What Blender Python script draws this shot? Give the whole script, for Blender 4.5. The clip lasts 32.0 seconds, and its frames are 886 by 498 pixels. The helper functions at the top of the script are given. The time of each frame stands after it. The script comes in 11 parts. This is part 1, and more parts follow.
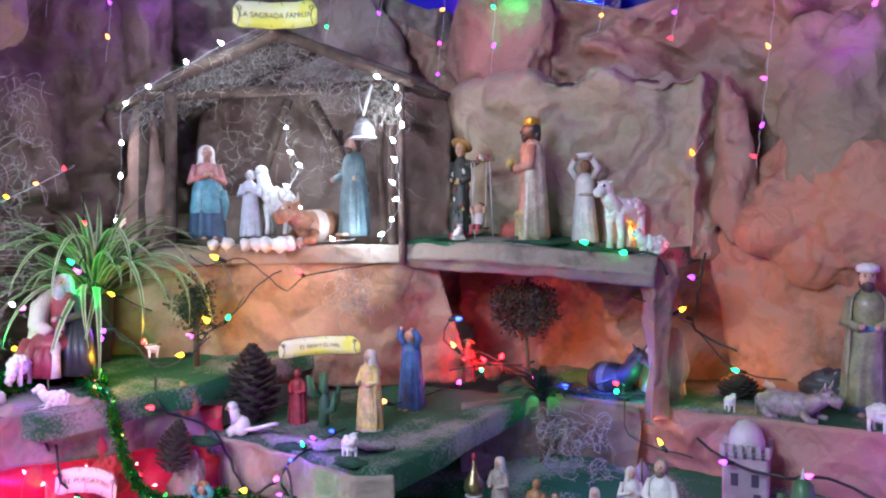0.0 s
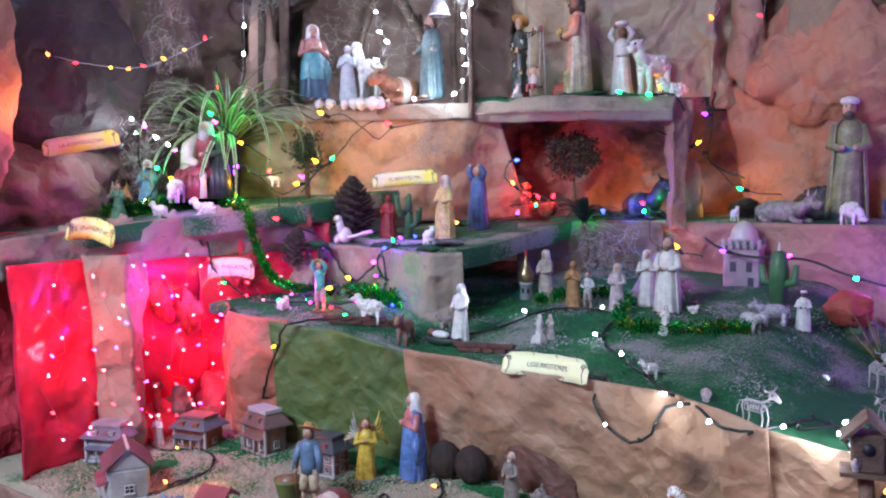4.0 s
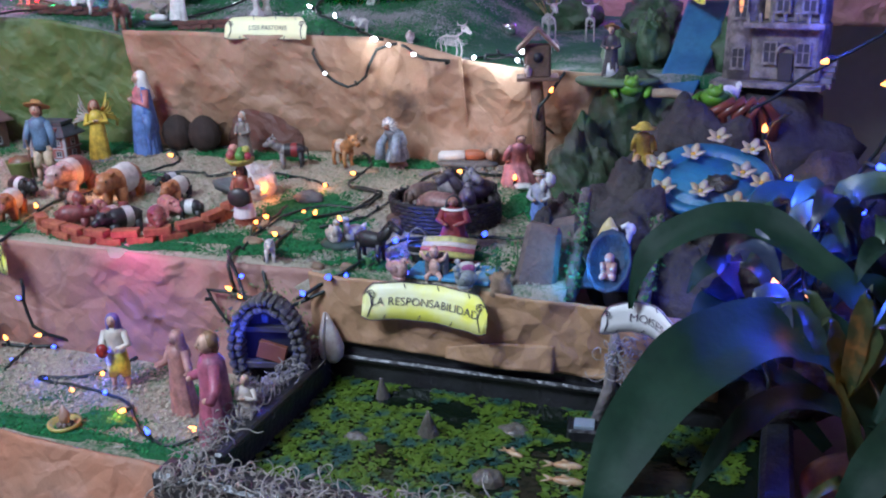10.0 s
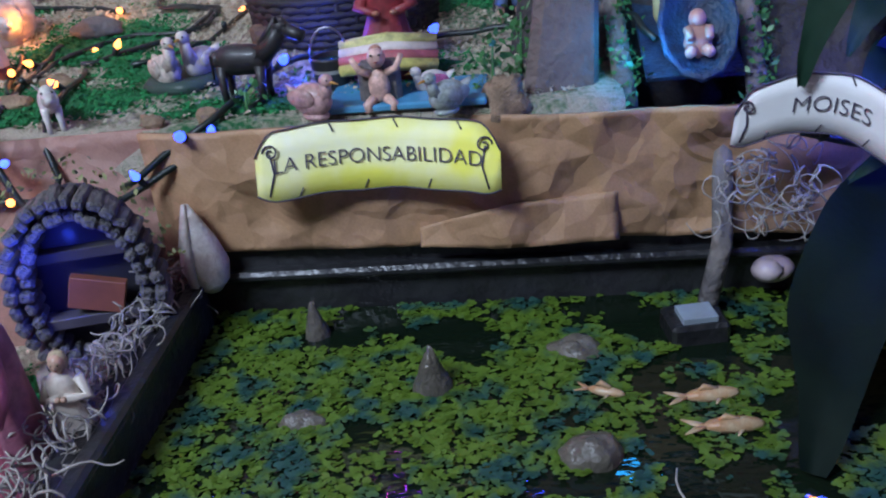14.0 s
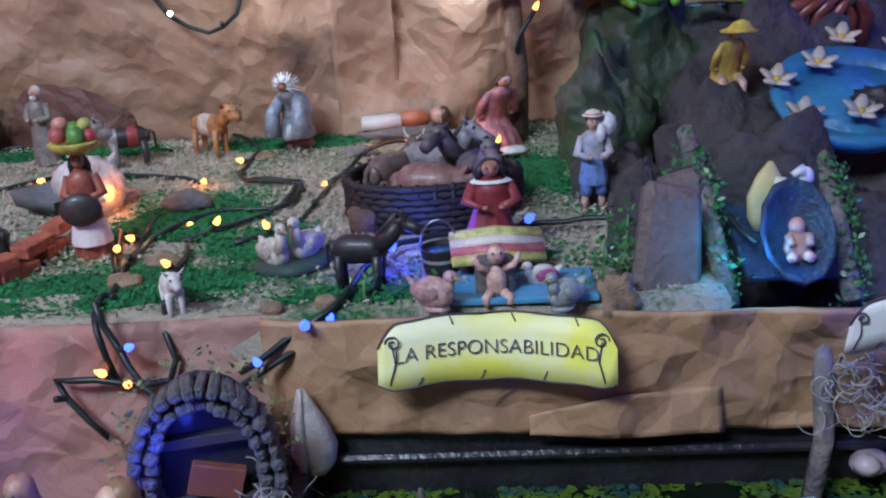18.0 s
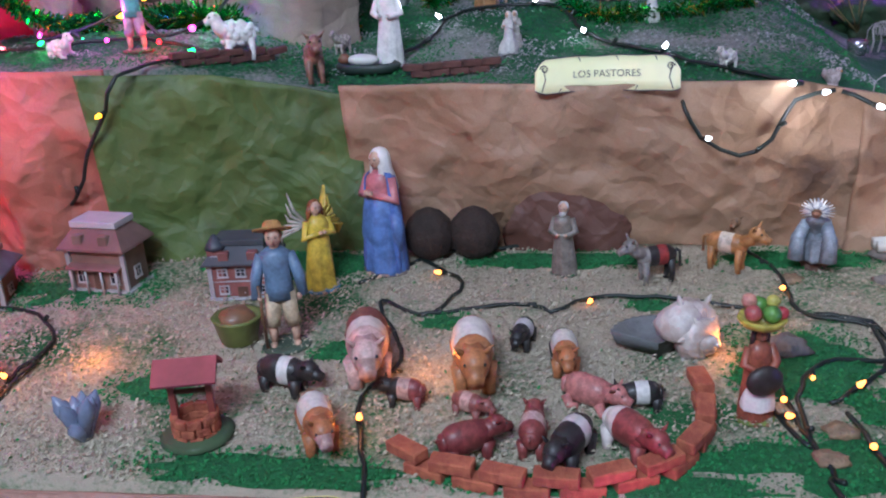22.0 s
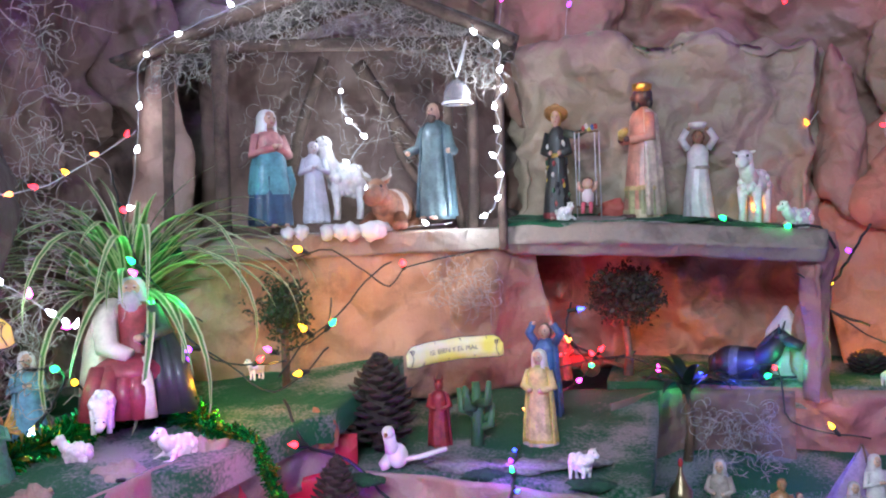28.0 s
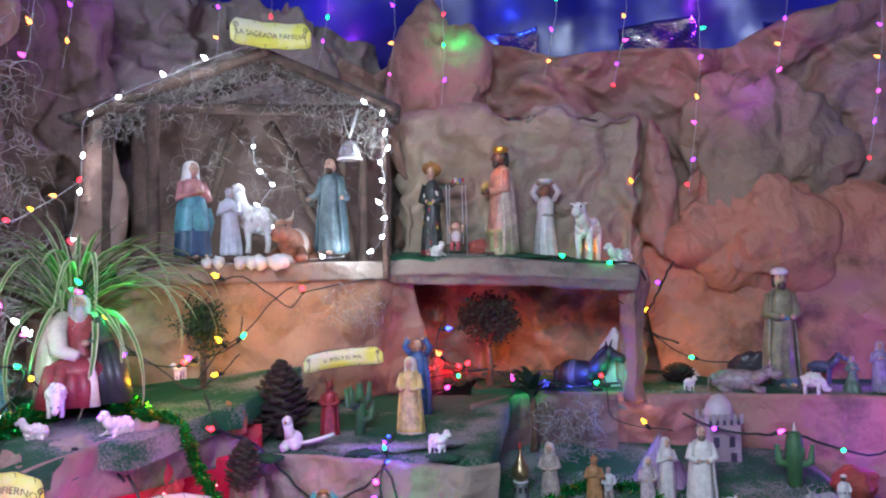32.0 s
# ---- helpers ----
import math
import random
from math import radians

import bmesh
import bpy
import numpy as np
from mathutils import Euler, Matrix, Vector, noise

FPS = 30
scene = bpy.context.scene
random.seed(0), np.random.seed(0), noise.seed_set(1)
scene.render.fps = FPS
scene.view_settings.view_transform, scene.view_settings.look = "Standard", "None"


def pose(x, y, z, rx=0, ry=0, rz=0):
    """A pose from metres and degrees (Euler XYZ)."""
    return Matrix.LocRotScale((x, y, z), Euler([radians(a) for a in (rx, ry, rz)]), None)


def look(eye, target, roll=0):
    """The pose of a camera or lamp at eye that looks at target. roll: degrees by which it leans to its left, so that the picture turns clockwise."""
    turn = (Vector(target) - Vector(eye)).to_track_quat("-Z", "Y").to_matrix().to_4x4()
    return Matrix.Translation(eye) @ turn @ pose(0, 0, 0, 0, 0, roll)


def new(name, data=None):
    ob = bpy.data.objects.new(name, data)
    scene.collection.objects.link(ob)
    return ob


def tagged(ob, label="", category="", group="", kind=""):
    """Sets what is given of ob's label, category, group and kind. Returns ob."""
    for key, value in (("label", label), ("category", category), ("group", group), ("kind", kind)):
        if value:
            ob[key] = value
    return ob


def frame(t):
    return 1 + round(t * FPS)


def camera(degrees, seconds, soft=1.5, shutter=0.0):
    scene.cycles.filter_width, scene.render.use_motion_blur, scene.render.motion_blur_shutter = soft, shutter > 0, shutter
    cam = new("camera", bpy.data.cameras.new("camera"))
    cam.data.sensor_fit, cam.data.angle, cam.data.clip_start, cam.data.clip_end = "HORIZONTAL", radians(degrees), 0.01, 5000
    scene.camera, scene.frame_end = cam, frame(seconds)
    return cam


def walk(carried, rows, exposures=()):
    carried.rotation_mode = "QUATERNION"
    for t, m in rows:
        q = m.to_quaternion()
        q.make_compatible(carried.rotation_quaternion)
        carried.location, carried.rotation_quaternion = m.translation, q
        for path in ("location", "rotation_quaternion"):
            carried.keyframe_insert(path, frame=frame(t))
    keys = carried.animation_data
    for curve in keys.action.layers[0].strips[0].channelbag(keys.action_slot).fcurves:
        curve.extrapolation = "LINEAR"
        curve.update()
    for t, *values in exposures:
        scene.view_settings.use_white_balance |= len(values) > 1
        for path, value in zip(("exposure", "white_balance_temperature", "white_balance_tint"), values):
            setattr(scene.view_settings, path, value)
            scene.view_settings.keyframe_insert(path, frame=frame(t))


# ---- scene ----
cam = camera(52.6, 32.0, soft=2.1)
PATH = [
    (0, 0.128, 0.085, 1.638, 88.59, 0.43, 33.25),
    (0.5, 0.146, 0.043, 1.637, 90.69, -0.06, 35.72),
    (1, 0.166, -0.004, 1.624, 92.06, 0.15, 38.24),
    (1.5, 0.201, -0.062, 1.592, 92.17, 0.50, 39.92),
    (2, 0.261, -0.145, 1.530, 91.12, 0.32, 40.35),
    (2.5, 0.324, -0.209, 1.480, 88.48, 0.89, 40.09),
    (4.5, 0.605, -0.531, 1.208, 84.32, -0.19, 35.61),
    (5, 0.646, -0.628, 1.167, 81.85, 0.02, 28.38),
    (5.5, 0.680, -0.697, 1.138, 78.66, 0.99, 26.11),
    (6, 0.694, -0.700, 1.108, 78.80, 1.71, 24.26),
    (6.5, 0.712, -0.717, 1.076, 78.02, 2.14, 22.47),
    (7, 0.727, -0.729, 1.054, 74.20, 2.40, 20.99),
    (7.5, 0.734, -0.727, 1.040, 72.22, 2.39, 19.77),
    (8, 0.736, -0.731, 1.032, 70.32, 2.38, 18.91),
    (8.5, 0.722, -0.738, 1.029, 70.05, 1.97, 18.79),
    (9, 0.699, -0.751, 1.036, 70.55, 1.40, 19.31),
    (9.5, 0.676, -0.760, 1.035, 71.24, 1.51, 19.79),
    (10, 0.657, -0.711, 1.014, 71.12, 1.59, 19.64),
    (10.5, 0.584, -0.564, 0.995, 68.11, 5.08, 17.38),
    (11, 0.504, -0.450, 0.973, 66.08, 5.70, 10.68),
    (11.5, 0.410, -0.380, 0.893, 65.43, 6.97, 7.42),
    (12, 0.324, -0.279, 0.776, 62.40, 5.35, 2.75),
    (12.5, 0.275, -0.197, 0.675, 60.93, 5.61, 2.62),
    (13, 0.254, -0.159, 0.659, 62.10, 5.66, 3.19),
    (13.5, 0.244, -0.133, 0.673, 62.55, 5.23, 3.33),
    (14, 0.238, -0.112, 0.690, 63.34, 5.25, 3.71),
    (14.5, 0.237, -0.103, 0.697, 64.79, 5.30, 3.03),
    (16.5, 0.231, -0.103, 0.712, 67.75, 4.89, 2.31),
    (17, 0.187, -0.114, 0.725, 69.45, 4.79, 2.78),
    (17.5, 0.138, -0.119, 0.741, 70.92, 4.38, 2.15),
    (18, 0.092, -0.126, 0.780, 71.22, 3.45, 2.45),
    (18.5, 0.029, -0.154, 0.871, 71.92, 3.07, 4.46),
    (19, -0.042, -0.198, 0.976, 71.78, 2.57, 5.23),
    (19.5, -0.099, -0.257, 1.026, 71.55, 2.19, 5.04),
    (20, -0.223, -0.230, 1.049, 70.74, 3.09, 6.07),
    (20.5, -0.312, -0.194, 1.074, 70.10, 4.13, 8.41),
    (21, -0.422, -0.188, 1.094, 69.38, 3.73, 9.66),
    (21.5, -0.561, -0.155, 1.091, 68.94, 3.30, 8.25),
    (22, -0.688, -0.149, 1.109, 68.77, 3.19, 7.32),
    (22.5, -0.784, -0.135, 1.135, 69.60, 3.21, 8.07),
    (23, -0.859, -0.058, 1.167, 70.42, 4.79, 13.88),
    (23.5, -0.967, 0.048, 1.215, 72.29, 4.04, 14.12),
    (24, -1.045, 0.072, 1.297, 71.81, 3.41, 11.85),
    (24.5, -1.078, 0.064, 1.370, 75.99, 3.10, 10.60),
    (25, -1.088, 0.047, 1.416, 78.25, 2.45, 9.59),
    (25.5, -1.094, 0.041, 1.454, 79.24, 2.14, 12.54),
    (26, -1.093, 0.031, 1.489, 83.10, 1.67, 12.73),
    (26.5, -1.090, 0.023, 1.509, 85.92, 1.47, 12.63),
    (28.5, -1.064, -0.047, 1.644, 89.89, 1.63, 15.82),
    (29, -1.054, -0.064, 1.663, 92.90, 1.10, 16.01),
    (29.5, -1.028, -0.086, 1.678, 93.67, 1.29, 15.42),
    (30, -0.982, -0.107, 1.680, 92.68, 1.38, 15.29),
    (30.5, -0.954, -0.158, 1.666, 91.87, 1.58, 14.53),
    (31, -0.944, -0.286, 1.638, 91.58, 1.79, 13.78),
    (31.5, -0.924, -0.446, 1.595, 90.77, 1.78, 12.34),
    (32, -0.883, -0.547, 1.579, 90.77, 1.14, 9.25),
]

walk(cam, [(t, pose(x, y, z, rx, ry, rz)) for t, x, y, z, rx, ry, rz in PATH], [(0, 0.42), (5, 0.46), (7, 0.58), (10, 0.55), (12.2, 0.36), (13, 0.72), (14, 0.36), (17, 0.28), (19.5, 0.32), (22, 0.2), (24, 0.02), (25, 0.16), (26, 0.3), (29, 0.28), (32, 0.1)])

# ---- world, room lamp, exposure ----
world = bpy.data.worlds.new("world")
scene.world = world
world.use_nodes = True
world.node_tree.nodes["Background"].inputs[0].default_value = (0.55, 0.62, 0.8, 1)
world.node_tree.nodes["Background"].inputs[1].default_value = 0.02


def area_lamp(name, eye, target, size, power, color):
    lamp = bpy.data.lights.new(name, "AREA")
    lamp.shape, lamp.size, lamp.size_y, lamp.energy, lamp.color = "RECTANGLE", size, size * 0.6, power, color
    ob = new(name, lamp)
    ob.matrix_world = look(eye, target)
    return ob


def glow(x, y, z, power, color, size=0.012):
    lamp = bpy.data.lights.new("bulb_light", "POINT")
    lamp.energy, lamp.color, lamp.shadow_soft_size = power, color, size
    new("bulb_light", lamp).location = (x, y, z)


area_lamp("ceiling_lamp_light", (-1.2, -1.2, 2.75), (-1.0, 1.5, 1.0), 1.3, 150, (0.61, 0.75, 1.0))

RED, GREEN, BLUE = (1, 0.02, 0.035), (0.01, 1, 0.22), (0.03, 0.07, 1)
PURPLE, PINK, WHITE, WARM, YELLOW = (0.32, 0.035, 1), (1, 0.05, 0.6), (0.75, 0.85, 1), (1, 0.30, 0.06), (1, 0.46, 0.02)
ORANGE, HOT = (1, 0.30, 0.02), (1, 0.10, 0.15)

# ---- materials ----
MATS = {}


def mat(name, color, rough=0.6, var=0.35, scale=30.0, bump=0.15, metal=0.0, second=None, mix_at=0.5, soft=0.1, coat=0.0, fine=6.0, sheen=0.0):
    """A surface with a broad stain layer, a fine grain layer and relief."""
    if name in MATS:
        return MATS[name]
    m = bpy.data.materials.new(name)
    m.use_nodes = True
    nt = m.node_tree
    b = nt.nodes["Principled BSDF"]
    tc = nt.nodes.new("ShaderNodeTexCoord")
    info = nt.nodes.new("ShaderNodeObjectInfo")
    n1, n2 = nt.nodes.new("ShaderNodeTexNoise"), nt.nodes.new("ShaderNodeTexNoise")
    n1.inputs["Scale"].default_value, n1.inputs["Detail"].default_value = scale, 5
    n2.inputs["Scale"].default_value, n2.inputs["Detail"].default_value = scale * fine, 3
    for n in (n1, n2):
        nt.links.new(tc.outputs["Object"], n.inputs["Vector"])
    ramp = nt.nodes.new("ShaderNodeValToRGB")
    other = second or tuple(c * (1 - var) for c in color)
    ramp.color_ramp.elements[0].position, ramp.color_ramp.elements[1].position = max(0, mix_at - soft), min(1, mix_at + soft)
    ramp.color_ramp.elements[0].color, ramp.color_ramp.elements[1].color = (*other, 1), (*color, 1)
    nt.links.new(n1.outputs["Fac"], ramp.inputs["Fac"])
    hsv = nt.nodes.new("ShaderNodeHueSaturation")
    add = nt.nodes.new("ShaderNodeMath")
    add.operation = "MULTIPLY_ADD"
    add.inputs[1].default_value, add.inputs[2].default_value = var * 1.2, 1 - var * 0.6
    nt.links.new(n2.outputs["Fac"], add.inputs[0])
    rnd = nt.nodes.new("ShaderNodeMath")
    rnd.operation = "MULTIPLY_ADD"
    rnd.inputs[1].default_value, rnd.inputs[2].default_value = var * 0.5, -var * 0.25
    nt.links.new(info.outputs["Random"], rnd.inputs[0])
    both = nt.nodes.new("ShaderNodeMath")
    nt.links.new(add.outputs[0], both.inputs[0])
    nt.links.new(rnd.outputs[0], both.inputs[1])
    nt.links.new(both.outputs[0], hsv.inputs["Value"])
    nt.links.new(ramp.outputs["Color"], hsv.inputs["Color"])
    nt.links.new(hsv.outputs["Color"], b.inputs["Base Color"])
    b.inputs["Roughness"].default_value, b.inputs["Metallic"].default_value = rough, metal
    b.inputs["Coat Weight"].default_value, b.inputs["Coat Roughness"].default_value = coat, 0.15
    b.inputs["Sheen Weight"].default_value = sheen
    if bump:
        bp = nt.nodes.new("ShaderNodeBump")
        bp.inputs["Strength"].default_value, bp.inputs["Distance"].default_value = bump, 0.01
        nt.links.new(n2.outputs["Fac"], bp.inputs["Height"])
        nt.links.new(bp.outputs["Normal"], b.inputs["Normal"])
    MATS[name] = m
    return m


def paper(name, color, stain, dark=(0.05, 0.035, 0.03), scale=3.0):
    """Crumpled painted kraft paper: broad paint clouds, dark sprayed blotches and sharp small creases."""
    if name in MATS:
        return MATS[name]
    m = bpy.data.materials.new(name)
    m.use_nodes = True
    nt = m.node_tree
    b = nt.nodes["Principled BSDF"]
    tc = nt.nodes.new("ShaderNodeTexCoord")

    def noise_node(s, detail, rough=0.55, distort=0.0):
        n = nt.nodes.new("ShaderNodeTexNoise")
        n.inputs["Scale"].default_value, n.inputs["Detail"].default_value = s, detail
        n.inputs["Roughness"].default_value, n.inputs["Distortion"].default_value = rough, distort
        nt.links.new(tc.outputs["Object"], n.inputs["Vector"])
        return n

    def ramp_node(a, b_, ca, cb):
        r = nt.nodes.new("ShaderNodeValToRGB")
        r.color_ramp.elements[0].position, r.color_ramp.elements[1].position = a, b_
        r.color_ramp.elements[0].color, r.color_ramp.elements[1].color = ca, cb
        return r

    clouds = noise_node(scale, 6, 0.6, 0.4)
    r1 = ramp_node(0.38, 0.62, (*color, 1), (*stain, 1))
    nt.links.new(clouds.outputs["Fac"], r1.inputs["Fac"])
    blot = noise_node(scale * 1.7, 7, 0.65)
    r2 = ramp_node(0.56, 0.72, (0, 0, 0, 1), (0.75, 0.75, 0.75, 1))
    nt.links.new(blot.outputs["Fac"], r2.inputs["Fac"])
    mix = nt.nodes.new("ShaderNodeMixRGB")
    mix.inputs[2].default_value = (*dark, 1)
    nt.links.new(r2.outputs["Color"], mix.inputs[0])
    nt.links.new(r1.outputs["Color"], mix.inputs[1])
    grain = noise_node(420, 3)
    val = nt.nodes.new("ShaderNodeMath")
    val.operation = "MULTIPLY_ADD"
    val.inputs[1].default_value, val.inputs[2].default_value = 0.5, 0.75
    nt.links.new(grain.outputs["Fac"], val.inputs[0])
    hsv = nt.nodes.new("ShaderNodeHueSaturation")
    nt.links.new(val.outputs[0], hsv.inputs["Value"])
    nt.links.new(mix.outputs[0], hsv.inputs["Color"])
    nt.links.new(hsv.outputs["Color"], b.inputs["Base Color"])
    b.inputs["Roughness"].default_value = 0.62
    warp = nt.nodes.new("ShaderNodeMixRGB")
    warp.inputs[0].default_value = 0.12
    w = noise_node(4, 4)
    nt.links.new(tc.outputs["Object"], warp.inputs[1])
    nt.links.new(w.outputs["Color"], warp.inputs[2])
    turn = nt.nodes.new("ShaderNodeMapping")
    turn.inputs["Rotation"].default_value = (0.7, 0.5, 0.9)
    nt.links.new(warp.outputs[0], turn.inputs["Vector"])
    last = None
    for size, strength, far, kind in ((3.4, 0.5, 0.05, "F1"), (3.2, 0.9, 0.075, "RIDGED"), (7.5, 0.5, 0.045, "DISTANCE_TO_EDGE"), (9.0, 0.8, 0.028, "RIDGED"), (24.0, 0.4, 0.012, "F1")):
        if kind == "RIDGED":
            relief = noise_node(size, 2.5, 0.5)
            relief.noise_type = "RIDGED_MULTIFRACTAL"
            out = relief.outputs["Fac"]
        else:
            relief = nt.nodes.new("ShaderNodeTexVoronoi")
            relief.feature = kind
            if kind == "F1":
                relief.distance = "MANHATTAN"
            relief.inputs["Scale"].default_value = size
            nt.links.new(turn.outputs[0], relief.inputs["Vector"])
            out = relief.outputs["Distance"]
        bp = nt.nodes.new("ShaderNodeBump")
        bp.inputs["Strength"].default_value, bp.inputs["Distance"].default_value = strength, far
        nt.links.new(out, bp.inputs["Height"])
        if last:
            nt.links.new(last.outputs["Normal"], bp.inputs["Normal"])
        last = bp
    nt.links.new(last.outputs["Normal"], b.inputs["Normal"])
    MATS[name] = m
    return m


def paint(c, rough=0.52):
    """Hand-painted plaster or ceramic."""
    return mat("paint_%02d_%02d_%02d_%d" % (*(int(v * 99) for v in c), rough * 100), c, rough, var=0.18 if min(c) > 0.4 else 0.36, scale=9, bump=0.1, coat=0.16, fine=4)


def light_mat(name, color, strength):
    if name in MATS:
        return MATS[name]
    m = bpy.data.materials.new(name)
    m.use_nodes = True
    b = m.node_tree.nodes["Principled BSDF"]
    b.inputs["Base Color"].default_value = (*color, 1)
    b.inputs["Emission Color"].default_value, b.inputs["Emission Strength"].default_value = (*color, 1), strength
    MATS[name] = m
    return m


KRAFT = paper("kraft_paper", (0.30, 0.17, 0.10), (0.40, 0.25, 0.16))
KRAFT_RED = paper("red_brown_paper", (0.40, 0.13, 0.085), (0.32, 0.13, 0.09))
KRAFT_ROCK = paper("rock_brown_paper", (0.33, 0.172, 0.118), (0.26, 0.18, 0.125), (0.09, 0.06, 0.05))
KRAFT_GOLD = paper("golden_brown_paper", (0.42, 0.245, 0.125), (0.35, 0.20, 0.11), (0.20, 0.11, 0.07))
KRAFT_ORANGE = paper("orange_paper", (0.40, 0.165, 0.09), (0.34, 0.175, 0.11))
KRAFT_ROSE = paper("rose_brown_paper", (0.35, 0.175, 0.135), (0.29, 0.165, 0.125))
KRAFT_GREEN = paper("green_paper", (0.09, 0.14, 0.035), (0.06, 0.10, 0.03), (0.025, 0.05, 0.02))
KRAFT_GREY = paper("grey_paper", (0.27, 0.21, 0.16), (0.19, 0.16, 0.13))
KRAFT_PINK = paper("pink_brown_paper", (0.33, 0.19, 0.145), (0.25, 0.17, 0.135))
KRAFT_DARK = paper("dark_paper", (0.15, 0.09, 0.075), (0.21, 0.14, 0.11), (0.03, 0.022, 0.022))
CRIMSON = paper("crimson_paper", (0.45, 0.02, 0.04), (0.6, 0.05, 0.08), (0.12, 0.01, 0.02))


def earth(name, tan, green, at):
    """Dyed sawdust: grains of two colours mixed in drifts."""
    m = mat(name, tan, 0.95, 0.45, 5, 0.9, second=green, mix_at=at, soft=0.09, fine=90)
    nt = m.node_tree
    ramp = [n for n in nt.nodes if n.bl_idname == "ShaderNodeValToRGB"][0]
    drift = [n for n in nt.nodes if n.bl_idname == "ShaderNodeTexNoise"][0]
    grit = nt.nodes.new("ShaderNodeTexNoise")
    grit.inputs["Scale"].default_value, grit.inputs["Detail"].default_value = 130, 4
    tc = [n for n in nt.nodes if n.bl_idname == "ShaderNodeTexCoord"][0]
    nt.links.new(tc.outputs["Object"], grit.inputs["Vector"])
    mix = nt.nodes.new("ShaderNodeMath")
    mix.operation = "MULTIPLY_ADD"
    mix.inputs[1].default_value = 0.4
    nt.links.new(grit.outputs["Fac"], mix.inputs[0])
    nt.links.new(drift.outputs["Fac"], mix.inputs[2])
    nt.links.new(mix.outputs[0], ramp.inputs["Fac"])
    return m


SAWDUST = earth("sawdust_ground", (0.50, 0.44, 0.33), (0.02, 0.15, 0.045), 0.625)
SAWDUST_DARK = earth("green_sawdust_ground", (0.31, 0.31, 0.29), (0.007, 0.11, 0.042), 0.76)
BLACK_LINER = mat("black_plastic_liner", (0.026, 0.026, 0.028), 0.32, 0.4, 14, 0.3)
WOOD = mat("weathered_wood", (0.16, 0.09, 0.055), 0.75, 0.4, 25, 0.4)
STONE = mat("grey_stone", (0.12, 0.11, 0.11), 0.8, 0.45, 14, 0.6, second=(0.20, 0.17, 0.15))
BRICK = mat("fired_clay_brick", (0.42, 0.12, 0.06), 0.85, 0.4, 60, 0.5, second=(0.30, 0.07, 0.04))
CABLE = mat("dark_green_cable", (0.008, 0.016, 0.013), 0.45, 0.2, 40, 0.05)
WIRE = mat("clear_wire", (0.5, 0.5, 0.5), 0.3, 0.2, 40, 0)
MOSS_GREY = mat("dry_grey_moss", (0.42, 0.38, 0.34), 0.9, 0.4, 50, 0.2)
PAPER_YELLOW = mat("yellow_printed_paper", (0.84, 0.82, 0.12), 0.55, 0.08, 9, 0.02, second=(0.87, 0.86, 0.60), mix_at=0.46, soft=0.1)
# cream paper with the red cave's pink light put into its colour
PAPER_PINK_LIT = mat("pink_lit_cream_paper", (0.62, 0.50, 0.40), 0.6, 0.12, 7, 0.02, second=(0.66, 0.55, 0.42), mix_at=0.5, soft=0.15)
PAPER_CREAM = mat("cream_printed_paper", (0.80, 0.78, 0.50), 0.55, 0.12, 7, 0.02, second=(0.84, 0.82, 0.45), mix_at=0.5, soft=0.15)
INK = mat("black_ink", (0.06, 0.05, 0.08), 0.6, 0.1, 40, 0)

# ---- mesh building ----


